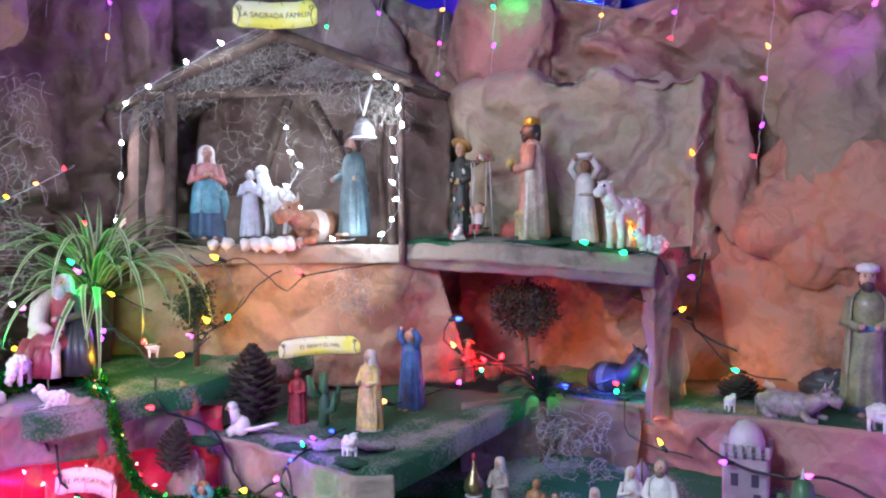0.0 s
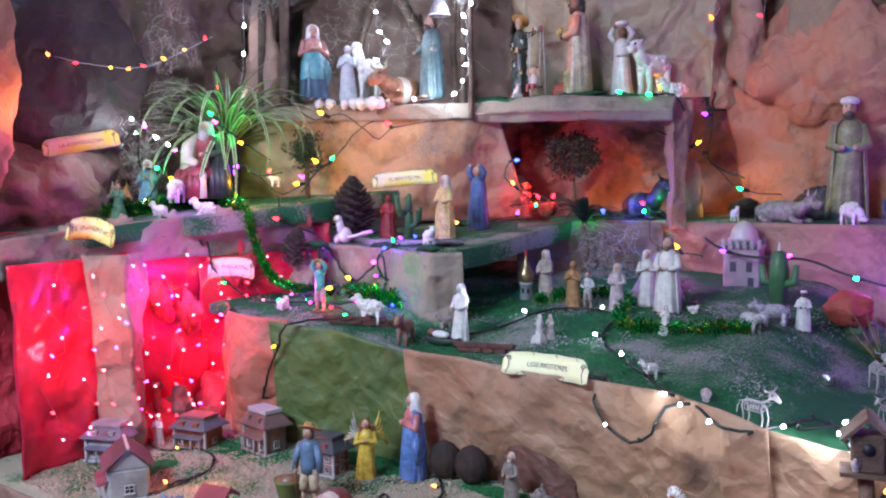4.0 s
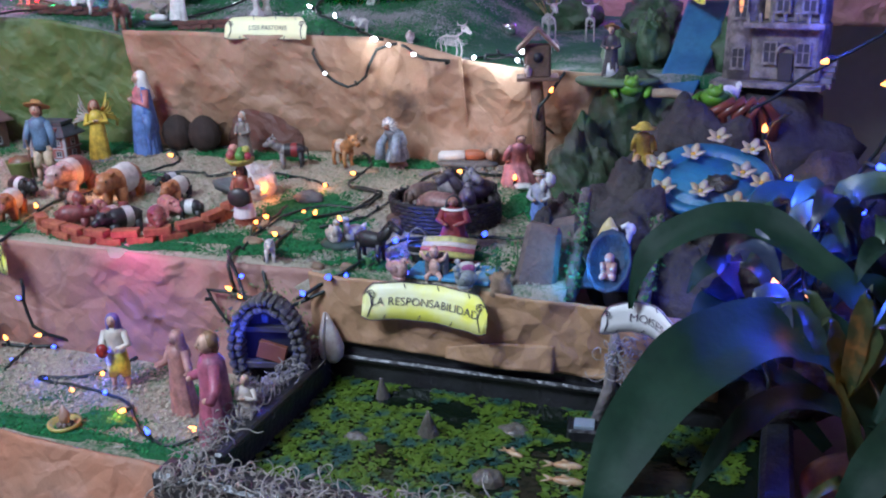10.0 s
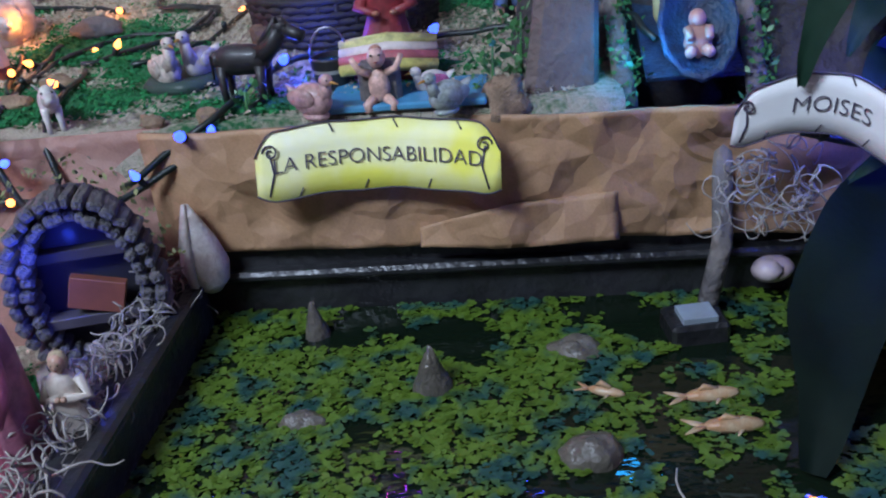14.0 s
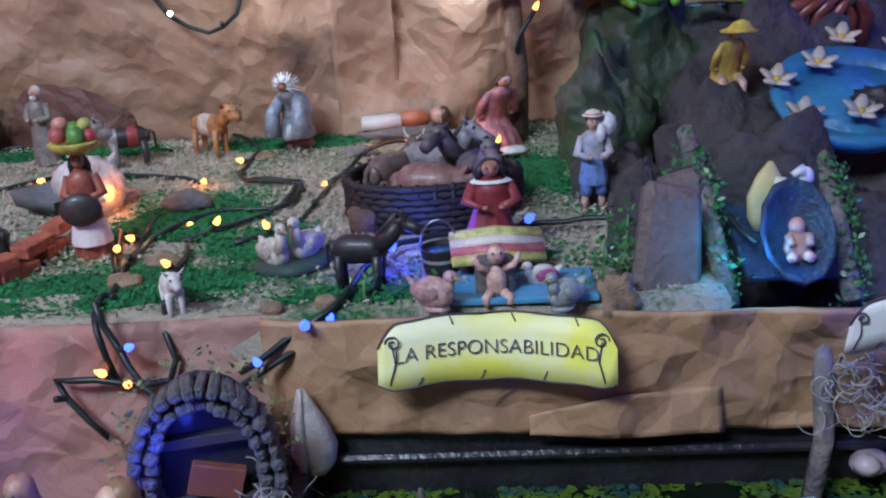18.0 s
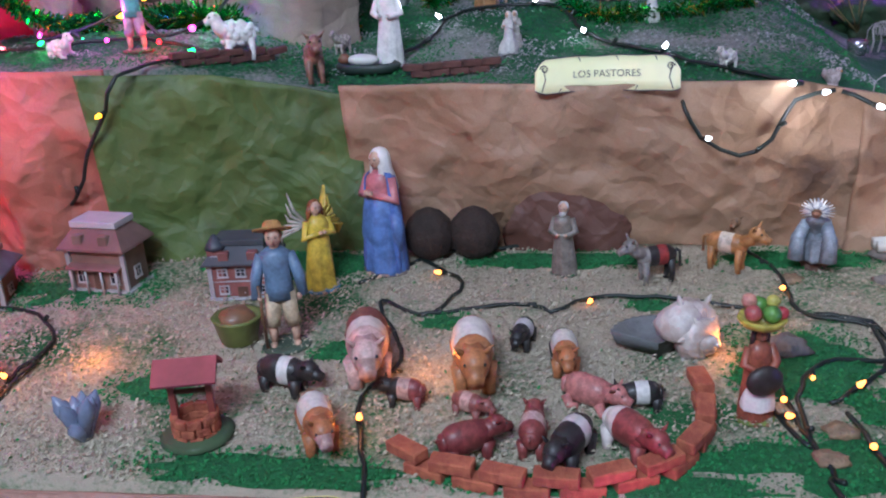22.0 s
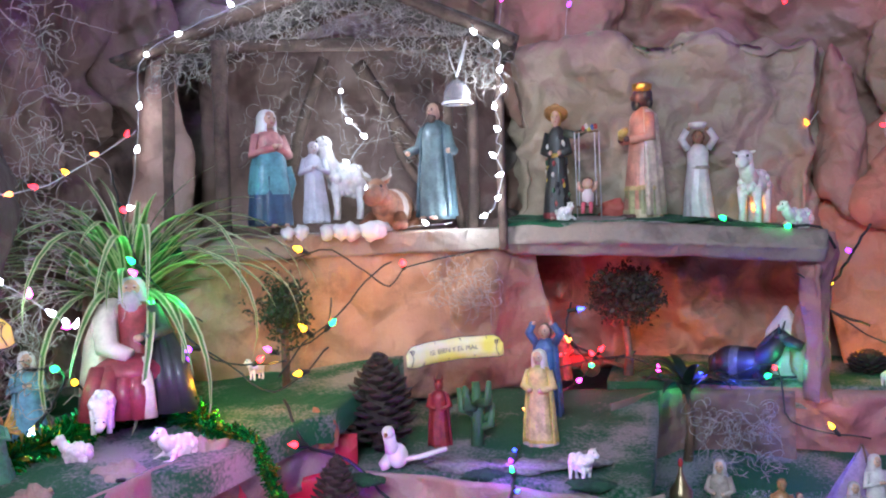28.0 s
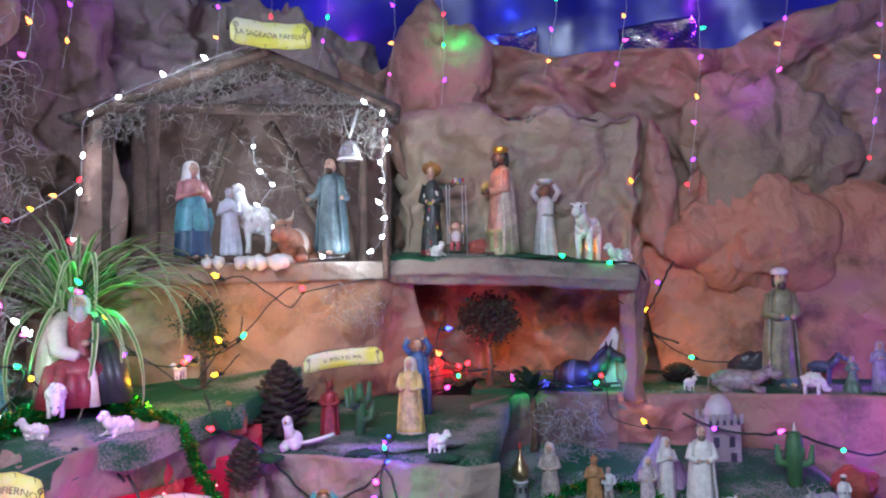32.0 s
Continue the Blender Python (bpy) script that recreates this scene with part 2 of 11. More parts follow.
class Shape:
    """Collects rings, tubes, balls and boxes with their materials, and makes one mesh of them."""

    def __init__(self):
        self.v, self.f, self.m, self.s, self.mats = [], [], [], [], []

    def slot(self, material):
        if material not in self.mats:
            self.mats.append(material)
        return self.mats.index(material)

    def add(self, verts, faces, material, smooth=True):
        n, k = len(self.v), self.slot(material)
        self.v.extend(tuple(p) for p in verts)
        self.f.extend(tuple(i + n for i in q) for q in faces)
        self.m.extend([k] * len(faces))
        self.s.extend([smooth] * len(faces))
        return self

    def rings(self, rings, material, caps=(True, True), smooth=True):
        n = len(rings[0])
        faces = [(r * n + i, r * n + (i + 1) % n, (r + 1) * n + (i + 1) % n, (r + 1) * n + i) for r in range(len(rings) - 1) for i in range(n)]
        if caps[0]:
            faces.append(tuple(range(n))[::-1])
        if caps[1]:
            faces.append(tuple((len(rings) - 1) * n + i for i in range(n)))
        return self.add([p for r in rings for p in r], faces, material, smooth)

    def lathe(self, prof, material, at=(0, 0, 0), seg=14, ry=1.0, fold=0.0, folds=7, caps=(True, True), phase=0.0):
        out = []
        for z, r in prof:
            ring = []
            for i in range(seg):
                a = 2 * math.pi * i / seg
                k = r * (1 + fold * math.cos(folds * a + phase))
                ring.append((at[0] + k * math.cos(a), at[1] + k * ry * math.sin(a), at[2] + z))
            out.append(ring)
        return self.rings(out, material, caps)

    def tube(self, pts, radii, material, seg=7, squash=1.0):
        pts = [Vector(p) for p in pts]
        if not hasattr(radii, "__len__"):
            radii = [radii] * len(pts)
        out, up = [], Vector((0.13, 0.21, 0.97))
        for i, p in enumerate(pts):
            d = (pts[min(i + 1, len(pts) - 1)] - pts[max(i - 1, 0)]).normalized()
            a = d.cross(up)
            if a.length < 1e-3:
                a = d.cross(Vector((1, 0, 0)))
            a.normalize()
            b = a.cross(d).normalized()
            up = b
            out.append([p + (a * math.cos(2 * math.pi * k / seg) + b * math.sin(2 * math.pi * k / seg) * squash) * radii[i] for k in range(seg)])
        return self.rings(out, material)

    def ball(self, c, r, material, rot=None, nu=10, nv=7, rough=0.0, freq=4.0):
        if not hasattr(r, "__len__"):
            r = (r, r, r)
        verts, faces = [], []
        for j in range(nv + 1):
            th = math.pi * j / nv
            for i in range(nu):
                a = 2 * math.pi * i / nu
                p = Vector((math.sin(th) * math.cos(a), math.sin(th) * math.sin(a), math.cos(th)))
                k = 1 + rough * noise.noise(p * freq + Vector(c) * 37)
                q = Vector((p.x * r[0], p.y * r[1], p.z * r[2])) * k
                if rot:
                    q = rot @ q
                verts.append(q + Vector(c))
        for j in range(nv):
            for i in range(nu):
                faces.append((j * nu + i, (j + 1) * nu + i, (j + 1) * nu + (i + 1) % nu, j * nu + (i + 1) % nu))
        return self.add(verts, faces, material)

    def box(self, c, size, material, bevel=0.0, rot=None):
        x, y, z = (s / 2 for s in size)
        e = min(bevel or min(x, y, z) * 0.16, x * 0.9, y * 0.9, z * 0.9)
        pts, idx = [], {}
        for sx in (-1, 1):
            for sy in (-1, 1):
                for sz in (-1, 1):
                    for ax, p in enumerate(((sx * x, sy * (y - e), sz * (z - e)), (sx * (x - e), sy * y, sz * (z - e)), (sx * (x - e), sy * (y - e), sz * z))):
                        idx[sx, sy, sz, ax] = len(pts)
                        q = Vector(p)
                        pts.append((rot @ q if rot else q) + Vector(c))
        faces = []
        for ax in range(3):
            o = [a for a in range(3) if a != ax]
            for s in (-1, 1):
                quad = []
                for u, w in ((-1, -1), (1, -1), (1, 1), (-1, 1)):
                    k = [0, 0, 0]
                    k[ax], k[o[0]], k[o[1]] = s, u, w
                    quad.append(idx[(*k, ax)])
                faces.append(tuple(quad))
            for u in (-1, 1):
                for w in (-1, 1):
                    k0, k1 = [0, 0, 0], [0, 0, 0]
                    k0[ax], k1[ax] = -1, 1
                    k0[o[0]] = k1[o[0]] = u
                    k0[o[1]] = k1[o[1]] = w
                    faces.append((idx[(*k0, o[0])], idx[(*k1, o[0])], idx[(*k1, o[1])], idx[(*k0, o[1])]))
        for sx in (-1, 1):
            for sy in (-1, 1):
                for sz in (-1, 1):
                    faces.append(tuple(idx[sx, sy, sz, a] for a in range(3)))
        return self.add(pts, faces, material, False)

    def mesh(self, name):
        me = bpy.data.meshes.new(name)
        me.from_pydata(self.v, [], self.f)
        for m in self.mats:
            me.materials.append(m)
        me.polygons.foreach_set("material_index", self.m)
        me.polygons.foreach_set("use_smooth", self.s)
        bm = bmesh.new()
        bm.from_mesh(me)
        bmesh.ops.recalc_face_normals(bm, faces=bm.faces)
        bm.to_mesh(me)
        bm.free()
        me.update()
        return me

    def make(self, name, at=(0, 0, 0), rz=0.0, scale=1.0, parent=None, label="", category="", group="", kind="", rx=0.0, ry=0.0):
        ob = new(name, self.mesh(name))
        ob.matrix_basis = pose(*at, rx, ry, rz)
        ob.scale = (scale, scale, scale)
        if parent:
            ob.parent = parent
        return tagged(ob, label, category, group, kind)


def thing(name, at, rz, label, category, group=""):
    ob = new(name)
    ob.empty_display_size = 0.02
    ob.matrix_basis = pose(*at, 0, 0, rz)
    return tagged(ob, label, category, group)


def smooth_step(a, b, x):
    t = min(1.0, max(0.0, (x - a) / (b - a)))
    return t * t * (3 - 2 * t)


TILT = Matrix.Rotation(0.7, 3, "X") @ Matrix.Rotation(0.5, 3, "Y") @ Matrix.Rotation(0.9, 3, "Z")


def crumple(p, amp, seed=0.0):
    """How far crumpled paper stands off its plane: flat facets between sharp folds, at three sizes."""
    p = TILT @ (Vector(p) + Vector((seed * 7.3, seed * 3.1, 0)))
    a = 0.0
    q = p + Vector((noise.noise(p * 2.5), noise.noise(p * 2.5 + Vector((7, 1, 4))), noise.noise(p * 2.5 + Vector((2, 8, 5))))) * 0.05
    for s, k in ((2.2, 1.5), (5.2, 0.7), (12.0, 0.16)):
        d = noise.voronoi(q * s, distance_metric="MANHATTAN")[0]
        a += k * (0.55 * (d[1] - d[0]) + 0.5 * (0.62 - d[0]) - 0.16)
    for s, k in ((4.2, 1.1), (9.5, 0.5)):
        a += k * (0.2 - abs(noise.noise(q * s + Vector((3, 9, 1)))))
    return amp * a


def sheet(name, rows, material, amp=0.03, nu=60, nv=24, seed=0.0, label="", kind="structure", thick=0.006, parent=None, category="", bulge=0.0):
    """A crumpled paper wall drawn over the lines of plan in rows (from its foot to its top edge), with thickness."""
    rows = [[Vector(p) for p in r] for r in rows]

    def along(r, u):
        k = u * (len(r) - 1)
        i = min(int(k), len(r) - 2)
        return r[i].lerp(r[i + 1], k - i)

    verts = []
    for j in range(nv + 1):
        k = j / nv * (len(rows) - 1)
        i = min(int(k), len(rows) - 2)
        for q in range(nu + 1):
            u = q / nu
            a, b = along(rows[i], u), along(rows[i + 1], u)
            p = a.lerp(b, k - i)
            t = along(rows[i], min(1, u + 0.02)) - along(rows[i], max(0, u - 0.02))
            nrm = t.cross(b - a)
            nrm = nrm.normalized() if nrm.length > 1e-6 else Vector((0, -1, 0))
            verts.append(p + nrm * (crumple(p, amp, seed) + bulge * math.sin(math.pi * j / nv)))
    w = nu + 1
    faces = [(j * w + q, j * w + q + 1, (j + 1) * w + q + 1, (j + 1) * w + q) for j in range(nv) for q in range(nu)]
    me = bpy.data.meshes.new(name)
    me.from_pydata([tuple(v) for v in verts], [], faces)
    me.materials.append(material)
    me.polygons.foreach_set("use_smooth", [True] * len(faces))
    ob = new(name, me)
    mod = ob.modifiers.new("thickness", "SOLIDIFY")
    mod.thickness, mod.offset = thick, -1
    if parent:
        ob.parent = parent
    return tagged(ob, label, category, "", kind)


def ground_patch(name, outline, height, material, step=0.03, rough=0.006, seed=0.0, drop=0.06, label="", kind="structure"):
    """A terrace's earth: a grid over the convex or bent outline given by front(x), back(x) and its ends, with sunk edges."""
    x0, x1, front, back = outline
    nx = max(2, int((x1 - x0) / step))
    ny = max(2, int(max(abs(back(x0 + (x1 - x0) * i / 8) - front(x0 + (x1 - x0) * i / 8)) for i in range(9)) / step))
    verts, faces = [], []
    for i in range(nx + 1):
        x = x0 + (x1 - x0) * i / nx
        for j in range(ny + 1):
            y = front(x) + (back(x) - front(x)) * j / ny
            z = height(x, y) + rough * (noise.noise(Vector((x * 9, y * 9, seed))) + 0.5 * noise.noise(Vector((x * 31, y * 31, seed))))
            verts.append((x, y, z))
    w = ny + 1
    for i in range(nx):
        for j in range(ny):
            faces.append((i * w + j, (i + 1) * w + j, (i + 1) * w + j + 1, i * w + j + 1))
    n = len(verts)
    edge = [i * w for i in range(nx + 1)] + [nx * w + j for j in range(1, ny + 1)] + [i * w + ny for i in range(nx - 1, -1, -1)] + [j for j in range(ny - 1, 0, -1)]
    for e in edge:
        verts.append((verts[e][0], verts[e][1], verts[e][2] - drop))
    for k in range(len(edge)):
        a, b = k, (k + 1) % len(edge)
        faces.append((edge[a], n + a, n + b, edge[b]))
    me = bpy.data.meshes.new(name)
    me.from_pydata(verts, [], faces)
    me.materials.append(material)
    me.polygons.foreach_set("use_smooth", [True] * len(faces))
    return tagged(new(name, me), label, "ground", "", kind)


# ---- terrace heights ----


def z_low(x, y):
    return 0.15


def z_pigs(x, y):
    return 0.405 + 0.075 * (y - 0.78) + 0.015 * smooth_step(-1.1, -1.5, x)


def z_herd(x, y):
    high = 0.775 + 0.165 * (y - 1.48) + 0.08 * smooth_step(-1.12, -1.5, x) * smooth_step(2.0, 1.6, y)
    return high + (0.70 + 0.06 * (y - 1.5) - high) * smooth_step(-0.28, 0.02, x)

# ---- the room ----
WALL_PAINT = mat("pale_wall_paint", (0.55, 0.52, 0.48), 0.8, 0.15, 4, 0.1)
FLOOR_TILE = mat("room_floor_tile", (0.30, 0.26, 0.23), 0.35, 0.2, 6, 0.05)
for name, c, size, m in (
    ("floor", (-0.8, 0.6, -0.05), (7.6, 7.6, 0.1), FLOOR_TILE),
    ("ceiling", (-0.8, 0.6, 2.95), (7.6, 7.6, 0.1), WALL_PAINT),
    ("wall_north", (-0.8, 3.6, 1.45), (7.6, 0.1, 2.89), WALL_PAINT),
    ("wall_south", (-0.8, -2.9, 1.45), (7.6, 0.1, 2.89), WALL_PAINT),
    ("wall_west", (-4.3, 0.35, 1.45), (0.1, 6.39, 2.89), WALL_PAINT),
    ("wall_east", (2.7, 0.35, 1.45), (0.1, 6.39, 2.89), WALL_PAINT),
):
    Shape().box((0, 0, 0), size, m, 0.003).make(name, c, kind="structure", label={"f": "tiled floor of the room", "c": "pale painted ceiling", "w": "pale painted wall of the room"}[name[0]])

# ---- terraces ----
ground_patch("ground_low", (-1.75, -0.16, lambda x: 0.42, lambda x: 0.79), z_low, SAWDUST, seed=1, label="lowest terrace strewn with beige and green sawdust")
ground_patch("ground_pigs", (-2.25, 0.34, lambda x: 0.775, lambda x: 1.52), z_pigs, SAWDUST, seed=2, label="terrace of beige sawdust with green patches")


def herd_front(x):
    return 1.484 + 0.03 * smooth_step(-0.9, -1.1, x) - 0.08 * smooth_step(-1.25, -1.5, x) + 0.06 * smooth_step(-1.6, -1.95, x)


ground_patch("ground_herd", (-2.05, 0.62, herd_front, lambda x: 2.56), z_herd, SAWDUST_DARK, seed=3, drop=0.03, label="upper terrace of grey and green sawdust")

# front faces of crumpled paper
sheet("wall_low_front", [[(-1.75, 0.36, 0), (-0.9, 0.37, 0), (-0.14, 0.36, 0)], [(-1.75, 0.41, 0.17), (-0.9, 0.415, 0.165), (-0.14, 0.40, 0.15)]], KRAFT_ORANGE, 0.012, 90, 14, 1, "orange crumpled paper skirt")
sheet("wall_pigs_front", [[(-2.25, 0.75, 0.12), (-0.8, 0.755, 0.12), (-0.15, 0.765, 0.12)], [(-2.25, 0.765, 0.405), (-0.8, 0.768, 0.402), (-0.15, 0.775, 0.405)]], KRAFT_ROSE, 0.008, 130, 20, 2, "reddish brown crumpled paper riser")
sheet("wall_pond_back", [[(-0.17, 0.756, 0.262), (0.3, 0.762, 0.258), (0.62, 0.738, 0.25)], [(-0.17, 0.762, 0.405), (0.3, 0.765, 0.395), (0.62, 0.75, 0.39)]], KRAFT_GOLD, 0.014, 80, 22, 3, "brown torn kraft paper riser over the pond")
sheet("wall_herd_red", [[(-1.96, 1.47, 0.42), (-1.75, 1.37, 0.44), (-1.53, 1.445, 0.45)], [(-1.96, 1.50, 0.87), (-1.75, 1.39, 0.86), (-1.545, 1.425, 0.85)]], KRAFT_RED, 0.022, 70, 30, 4, "red crumpled paper riser")
sheet("wall_herd_green", [[(-1.56, 1.395, 0.44), (-1.35, 1.46, 0.44), (-1.08, 1.50, 0.44)], [(-1.575, 1.372, 0.85), (-1.35, 1.455, 0.83), (-1.08, 1.485, 0.775)]], KRAFT_GREEN, 0.014, 60, 30, 5, "dark green crumpled paper riser")
sheet("wall_herd_brown", [[(-1.10, 1.52, 0.44), (-0.6, 1.52, 0.45), (-0.07, 1.49, 0.45)], [(-1.11, 1.472, 0.800), (-0.85, 1.450, 0.797), (-0.6, 1.448, 0.792), (-0.3, 1.446, 0.785), (-0.07, 1.442, 0.742)]], KRAFT, 0.012, 110, 26, 6, "brown crumpled paper riser")
sheet("wall_bones_front", [[(-0.18, 1.47, 0.45), (0.12, 1.50, 0.46), (0.36, 1.46, 0.46)], [(-0.18, 1.45, 0.745), (0.12, 1.455, 0.708), (0.36, 1.45, 0.70)]], KRAFT, 0.016, 50, 24, 7, "brown crumpled paper riser with a fold")

# shelf of good and evil, and the drop below it
BIEN = [(-1.86, 1.90), (-1.78, 1.84), (-1.5, 1.80), (-1.2, 1.74), (-1.13, 1.80)]
sheet("wall_good_evil_front", [[(x, y, 0.78) for x, y in BIEN], [(x, y - 0.02, 1.055) for x, y in BIEN]], KRAFT_GREY, 0.022, 60, 22, 8, "grey crumpled paper riser")
ground_patch("ground_good_evil", (-1.84, -1.15, lambda x: 1.81 - 0.1 * (x + 1.5), lambda x: 2.5), lambda x, y: 1.06 + 0.1 * max(0, y - 1.9), SAWDUST_DARK, seed=5, label="small shelf of sawdust and green moss")
# shelf of the shepherd saint
ground_patch("ground_saint", (-2.75, -1.82, lambda x: 0.80 + 0.6 * smooth_step(-2.12, -2.03, x) + 0.36 * smooth_step(-1.96, -1.84, x), lambda x: 2.45), lambda x, y: 1.17 + 0.09 * (y - 1.45), SAWDUST_DARK, seed=6, label="grey painted shelf with sawdust")
sheet("wall_purgatory_top", [[(-2.05, 0.80, 1.0), (-2.07, 1.1, 1.02), (-2.03, 1.42, 1.03), (-1.93, 1.60, 1.03), (-1.84, 1.86, 1.03)], [(-2.06, 0.78, 1.12), (-2.08, 1.1, 1.145), (-2.02, 1.41, 1.17), (-1.94, 1.58, 1.175), (-1.84, 1.80, 1.17)]], KRAFT_GREY, 0.02, 80, 12, 9, "grey crumpled paper edge over the red cave")
sheet("wall_purgatory_back", [[(-2.3, 0.7, 0.4), (-2.32, 1.2, 0.4), (-2.25, 1.7, 0.4), (-1.8, 1.86, 0.5)], [(-2.3, 0.7, 1.13), (-2.32, 1.2, 1.13), (-2.25, 1.7, 1.14), (-1.8, 1.86, 1.13)]], CRIMSON, 0.03, 60, 30, 10, "crimson crumpled paper of the cave")
sheet("wall_purgatory_pillar", [[(-1.97, 1.02, 0.40), (-1.88, 1.10, 0.40), (-1.95, 1.20, 0.40)], [(-2.0, 1.04, 0.75), (-1.90, 1.12, 0.75), (-1.96, 1.19, 0.75)], [(-2.02, 1.02, 1.06), (-1.95, 1.12, 1.06), (-2.0, 1.22, 1.06)]], KRAFT_PINK, 0.03, 20, 36, 11, "pinkish crumpled paper pillar")
# right upper shelf with its riser
ground_patch("ground_wise", (-1.3, 1.35, lambda x: 2.50 - 0.06 * x, lambda x: 2.98), lambda x, y: 1.125 + 0.04 * (y - 2.5), SAWDUST_DARK, seed=7, label="upper shelf of dark sawdust")
sheet("wall_wise_front", [[(-1.25, 2.62, 0.78), (-0.75, 2.56, 0.78), (-0.4, 2.53, 0.76), (0.3, 2.46, 0.74), (1.35, 2.42, 0.72)], [(-1.25, 2.58, 1.125), (-0.75, 2.53, 1.125), (-0.4, 2.51, 1.125), (0.3, 2.45, 1.125), (1.35, 2.40, 1.125)]], KRAFT_ROSE, 0.018, 110, 24, 12, "orange crumpled paper riser")
# stable floor, kings' shelf
ground_patch("ground_stable", (-2.5, -1.5, lambda x: 2.0 + 0.62 * smooth_step(-2.4, -1.55, x) - 0.08, lambda x: 2.9), lambda x, y: 1.575, SAWDUST_DARK, seed=8, drop=0.05, label="stable floor of white stones and green moss")
sheet("wall_stable_front", [[(-2.6, 1.95, 1.16), (-2.2, 2.02, 1.16), (-1.75, 2.32, 1.12), (-1.42, 2.62, 1.12)], [(-2.55, 1.94, 1.575), (-2.2, 2.0, 1.575), (-1.8, 2.33, 1.57), (-1.5, 2.5, 1.57)]], KRAFT, 0.03, 80, 30, 13, "brown crumpled paper under the stable")
def z_kings(x, y):
    return 1.547 + 0.045 * smooth_step(-0.72, -1.3, x) + 0.08 * (y - 2.45)


ground_patch("ground_kings", (-1.58, -0.74, lambda x: 2.45, lambda x: 2.95), lambda x, y: z_kings(x, y), SAWDUST_DARK, seed=9, drop=0.055, label="shelf of grey earth with green moss")
sheet("wall_kings_post", [[(-0.785, 2.50, 1.10), (-0.745, 2.455, 1.10), (-0.70, 2.50, 1.10)], [(-0.775, 2.50, 1.3), (-0.735, 2.46, 1.3), (-0.705, 2.50, 1.3)], [(-0.80, 2.50, 1.545), (-0.745, 2.45, 1.545), (-0.69, 2.52, 1.545)]], KRAFT_ROSE, 0.03, 18, 36, 14, "rose brown crumpled paper post")
sheet("trim_kings_edge", [[(-1.56, 2.46, 1.50), (-1.2, 2.45, 1.49), (-0.73, 2.44, 1.47)], [(-1.57, 2.425, 1.54), (-1.2, 2.415, 1.532), (-0.72, 2.42, 1.505)], [(-1.57, 2.45, 1.594), (-1.2, 2.44, 1.588), (-0.72, 2.44, 1.554)]], KRAFT_GREY, 0.012, 70, 10, 61, "grey crumpled paper edge of the kings' shelf")
sheet("trim_stable_edge", [[(-2.45, 1.955, 1.52), (-2.2, 1.97, 1.52), (-1.85, 2.25, 1.52), (-1.52, 2.46, 1.52)], [(-2.46, 1.94, 1.583), (-2.2, 1.955, 1.583), (-1.86, 2.235, 1.583), (-1.53, 2.45, 1.583)]], KRAFT_GREY, 0.012, 70, 8, 62, "grey crumpled paper edge of the stable floor")
# rock faces behind
sheet("wall_rock_mid", [[(-1.65, 2.92, 1.1), (-0.7, 2.95, 1.1), (0.3, 2.93, 1.1), (1.5, 2.8, 1.1)], [(-1.65, 2.93, 1.7), (-0.7, 2.97, 1.7), (0.3, 2.92, 1.7), (1.5, 2.8, 1.7)], [(-1.75, 2.88, 2.1), (-0.7, 2.90, 2.1), (0.3, 2.86, 2.1), (1.5, 2.7, 2.1)], [(-1.9, 2.85, 2.44), (-1.7, 2.85, 2.30), (-1.45, 2.86, 2.50), (-1.2, 2.86, 2.40), (-1.0, 2.86, 2.34), (-0.7, 2.86, 2.36), (-0.35, 2.86, 2.34), (-0.12, 2.85, 2.46), (0.2, 2.82, 2.5), (1.5, 2.7, 2.55)]], KRAFT_ROCK, 0.11, 190, 100, 15, "reddish brown crumpled paper rock face")
sheet("wall_rock_stable", [[(-2.65, 2.30, 1.3), (-2.3, 2.7, 1.3), (-1.6, 2.95, 1.3)], [(-2.65, 2.32, 2.0), (-2.3, 2.72, 2.0), (-1.6, 2.95, 2.0)], [(-2.65, 2.36, 2.75), (-2.3, 2.7, 2.62), (-1.7, 2.92, 2.45)]], KRAFT_GREY, 0.12, 90, 90, 16, "grey brown crumpled paper rock behind the stable")
sheet("wall_rock_left", [[(-2.4, 0.2, 0.3), (-2.5, 1.2, 0.3), (-2.62, 1.8, 0.3), (-2.6, 2.4, 0.3)], [(-2.4, 0.2, 1.6), (-2.5, 1.2, 1.6), (-2.62, 1.8, 1.6), (-2.6, 2.4, 1.6)], [(-2.3, 0.2, 2.85), (-2.4, 1.2, 2.8), (-2.6, 1.8, 2.75), (-2.62, 2.36, 2.75)]], KRAFT_DARK, 0.10, 110, 100, 17, "dark brown crumpled paper rock face")
sheet("wall_rock_orange", [[(-0.62, 2.84, 1.12), (-0.2, 2.80, 1.12), (0.5, 2.76, 1.12), (1.4, 2.6, 1.12)], [(-0.72, 2.86, 1.6), (-0.35, 2.78, 1.7), (0.4, 2.78, 1.75), (1.4, 2.6, 1.8)], [(-0.62, 2.9, 1.78), (-0.42, 2.85, 1.93), (0.2, 2.85, 1.82), (1.4, 2.7, 2.0)]], KRAFT_ORANGE, 0.035, 90, 50, 18, "orange crumpled paper boulder")
# blue plastic sky
BLUE_FOIL = mat("blue_plastic_sheet", (0.008, 0.012, 0.30), 0.34, 0.5, 3, 0.1, coat=0.12)
sheet("backdrop", [[(-4.2, 3.2, 1.9), (2.6, 3.2, 1.9)], [(-4.2, 3.15, 2.84), (2.6, 3.15, 2.84)], [(-4.2, 2.4, 2.87), (2.6, 2.4, 2.87)]], BLUE_FOIL, 0.03, 120, 30, 19, "glossy dark blue plastic sky sheet")

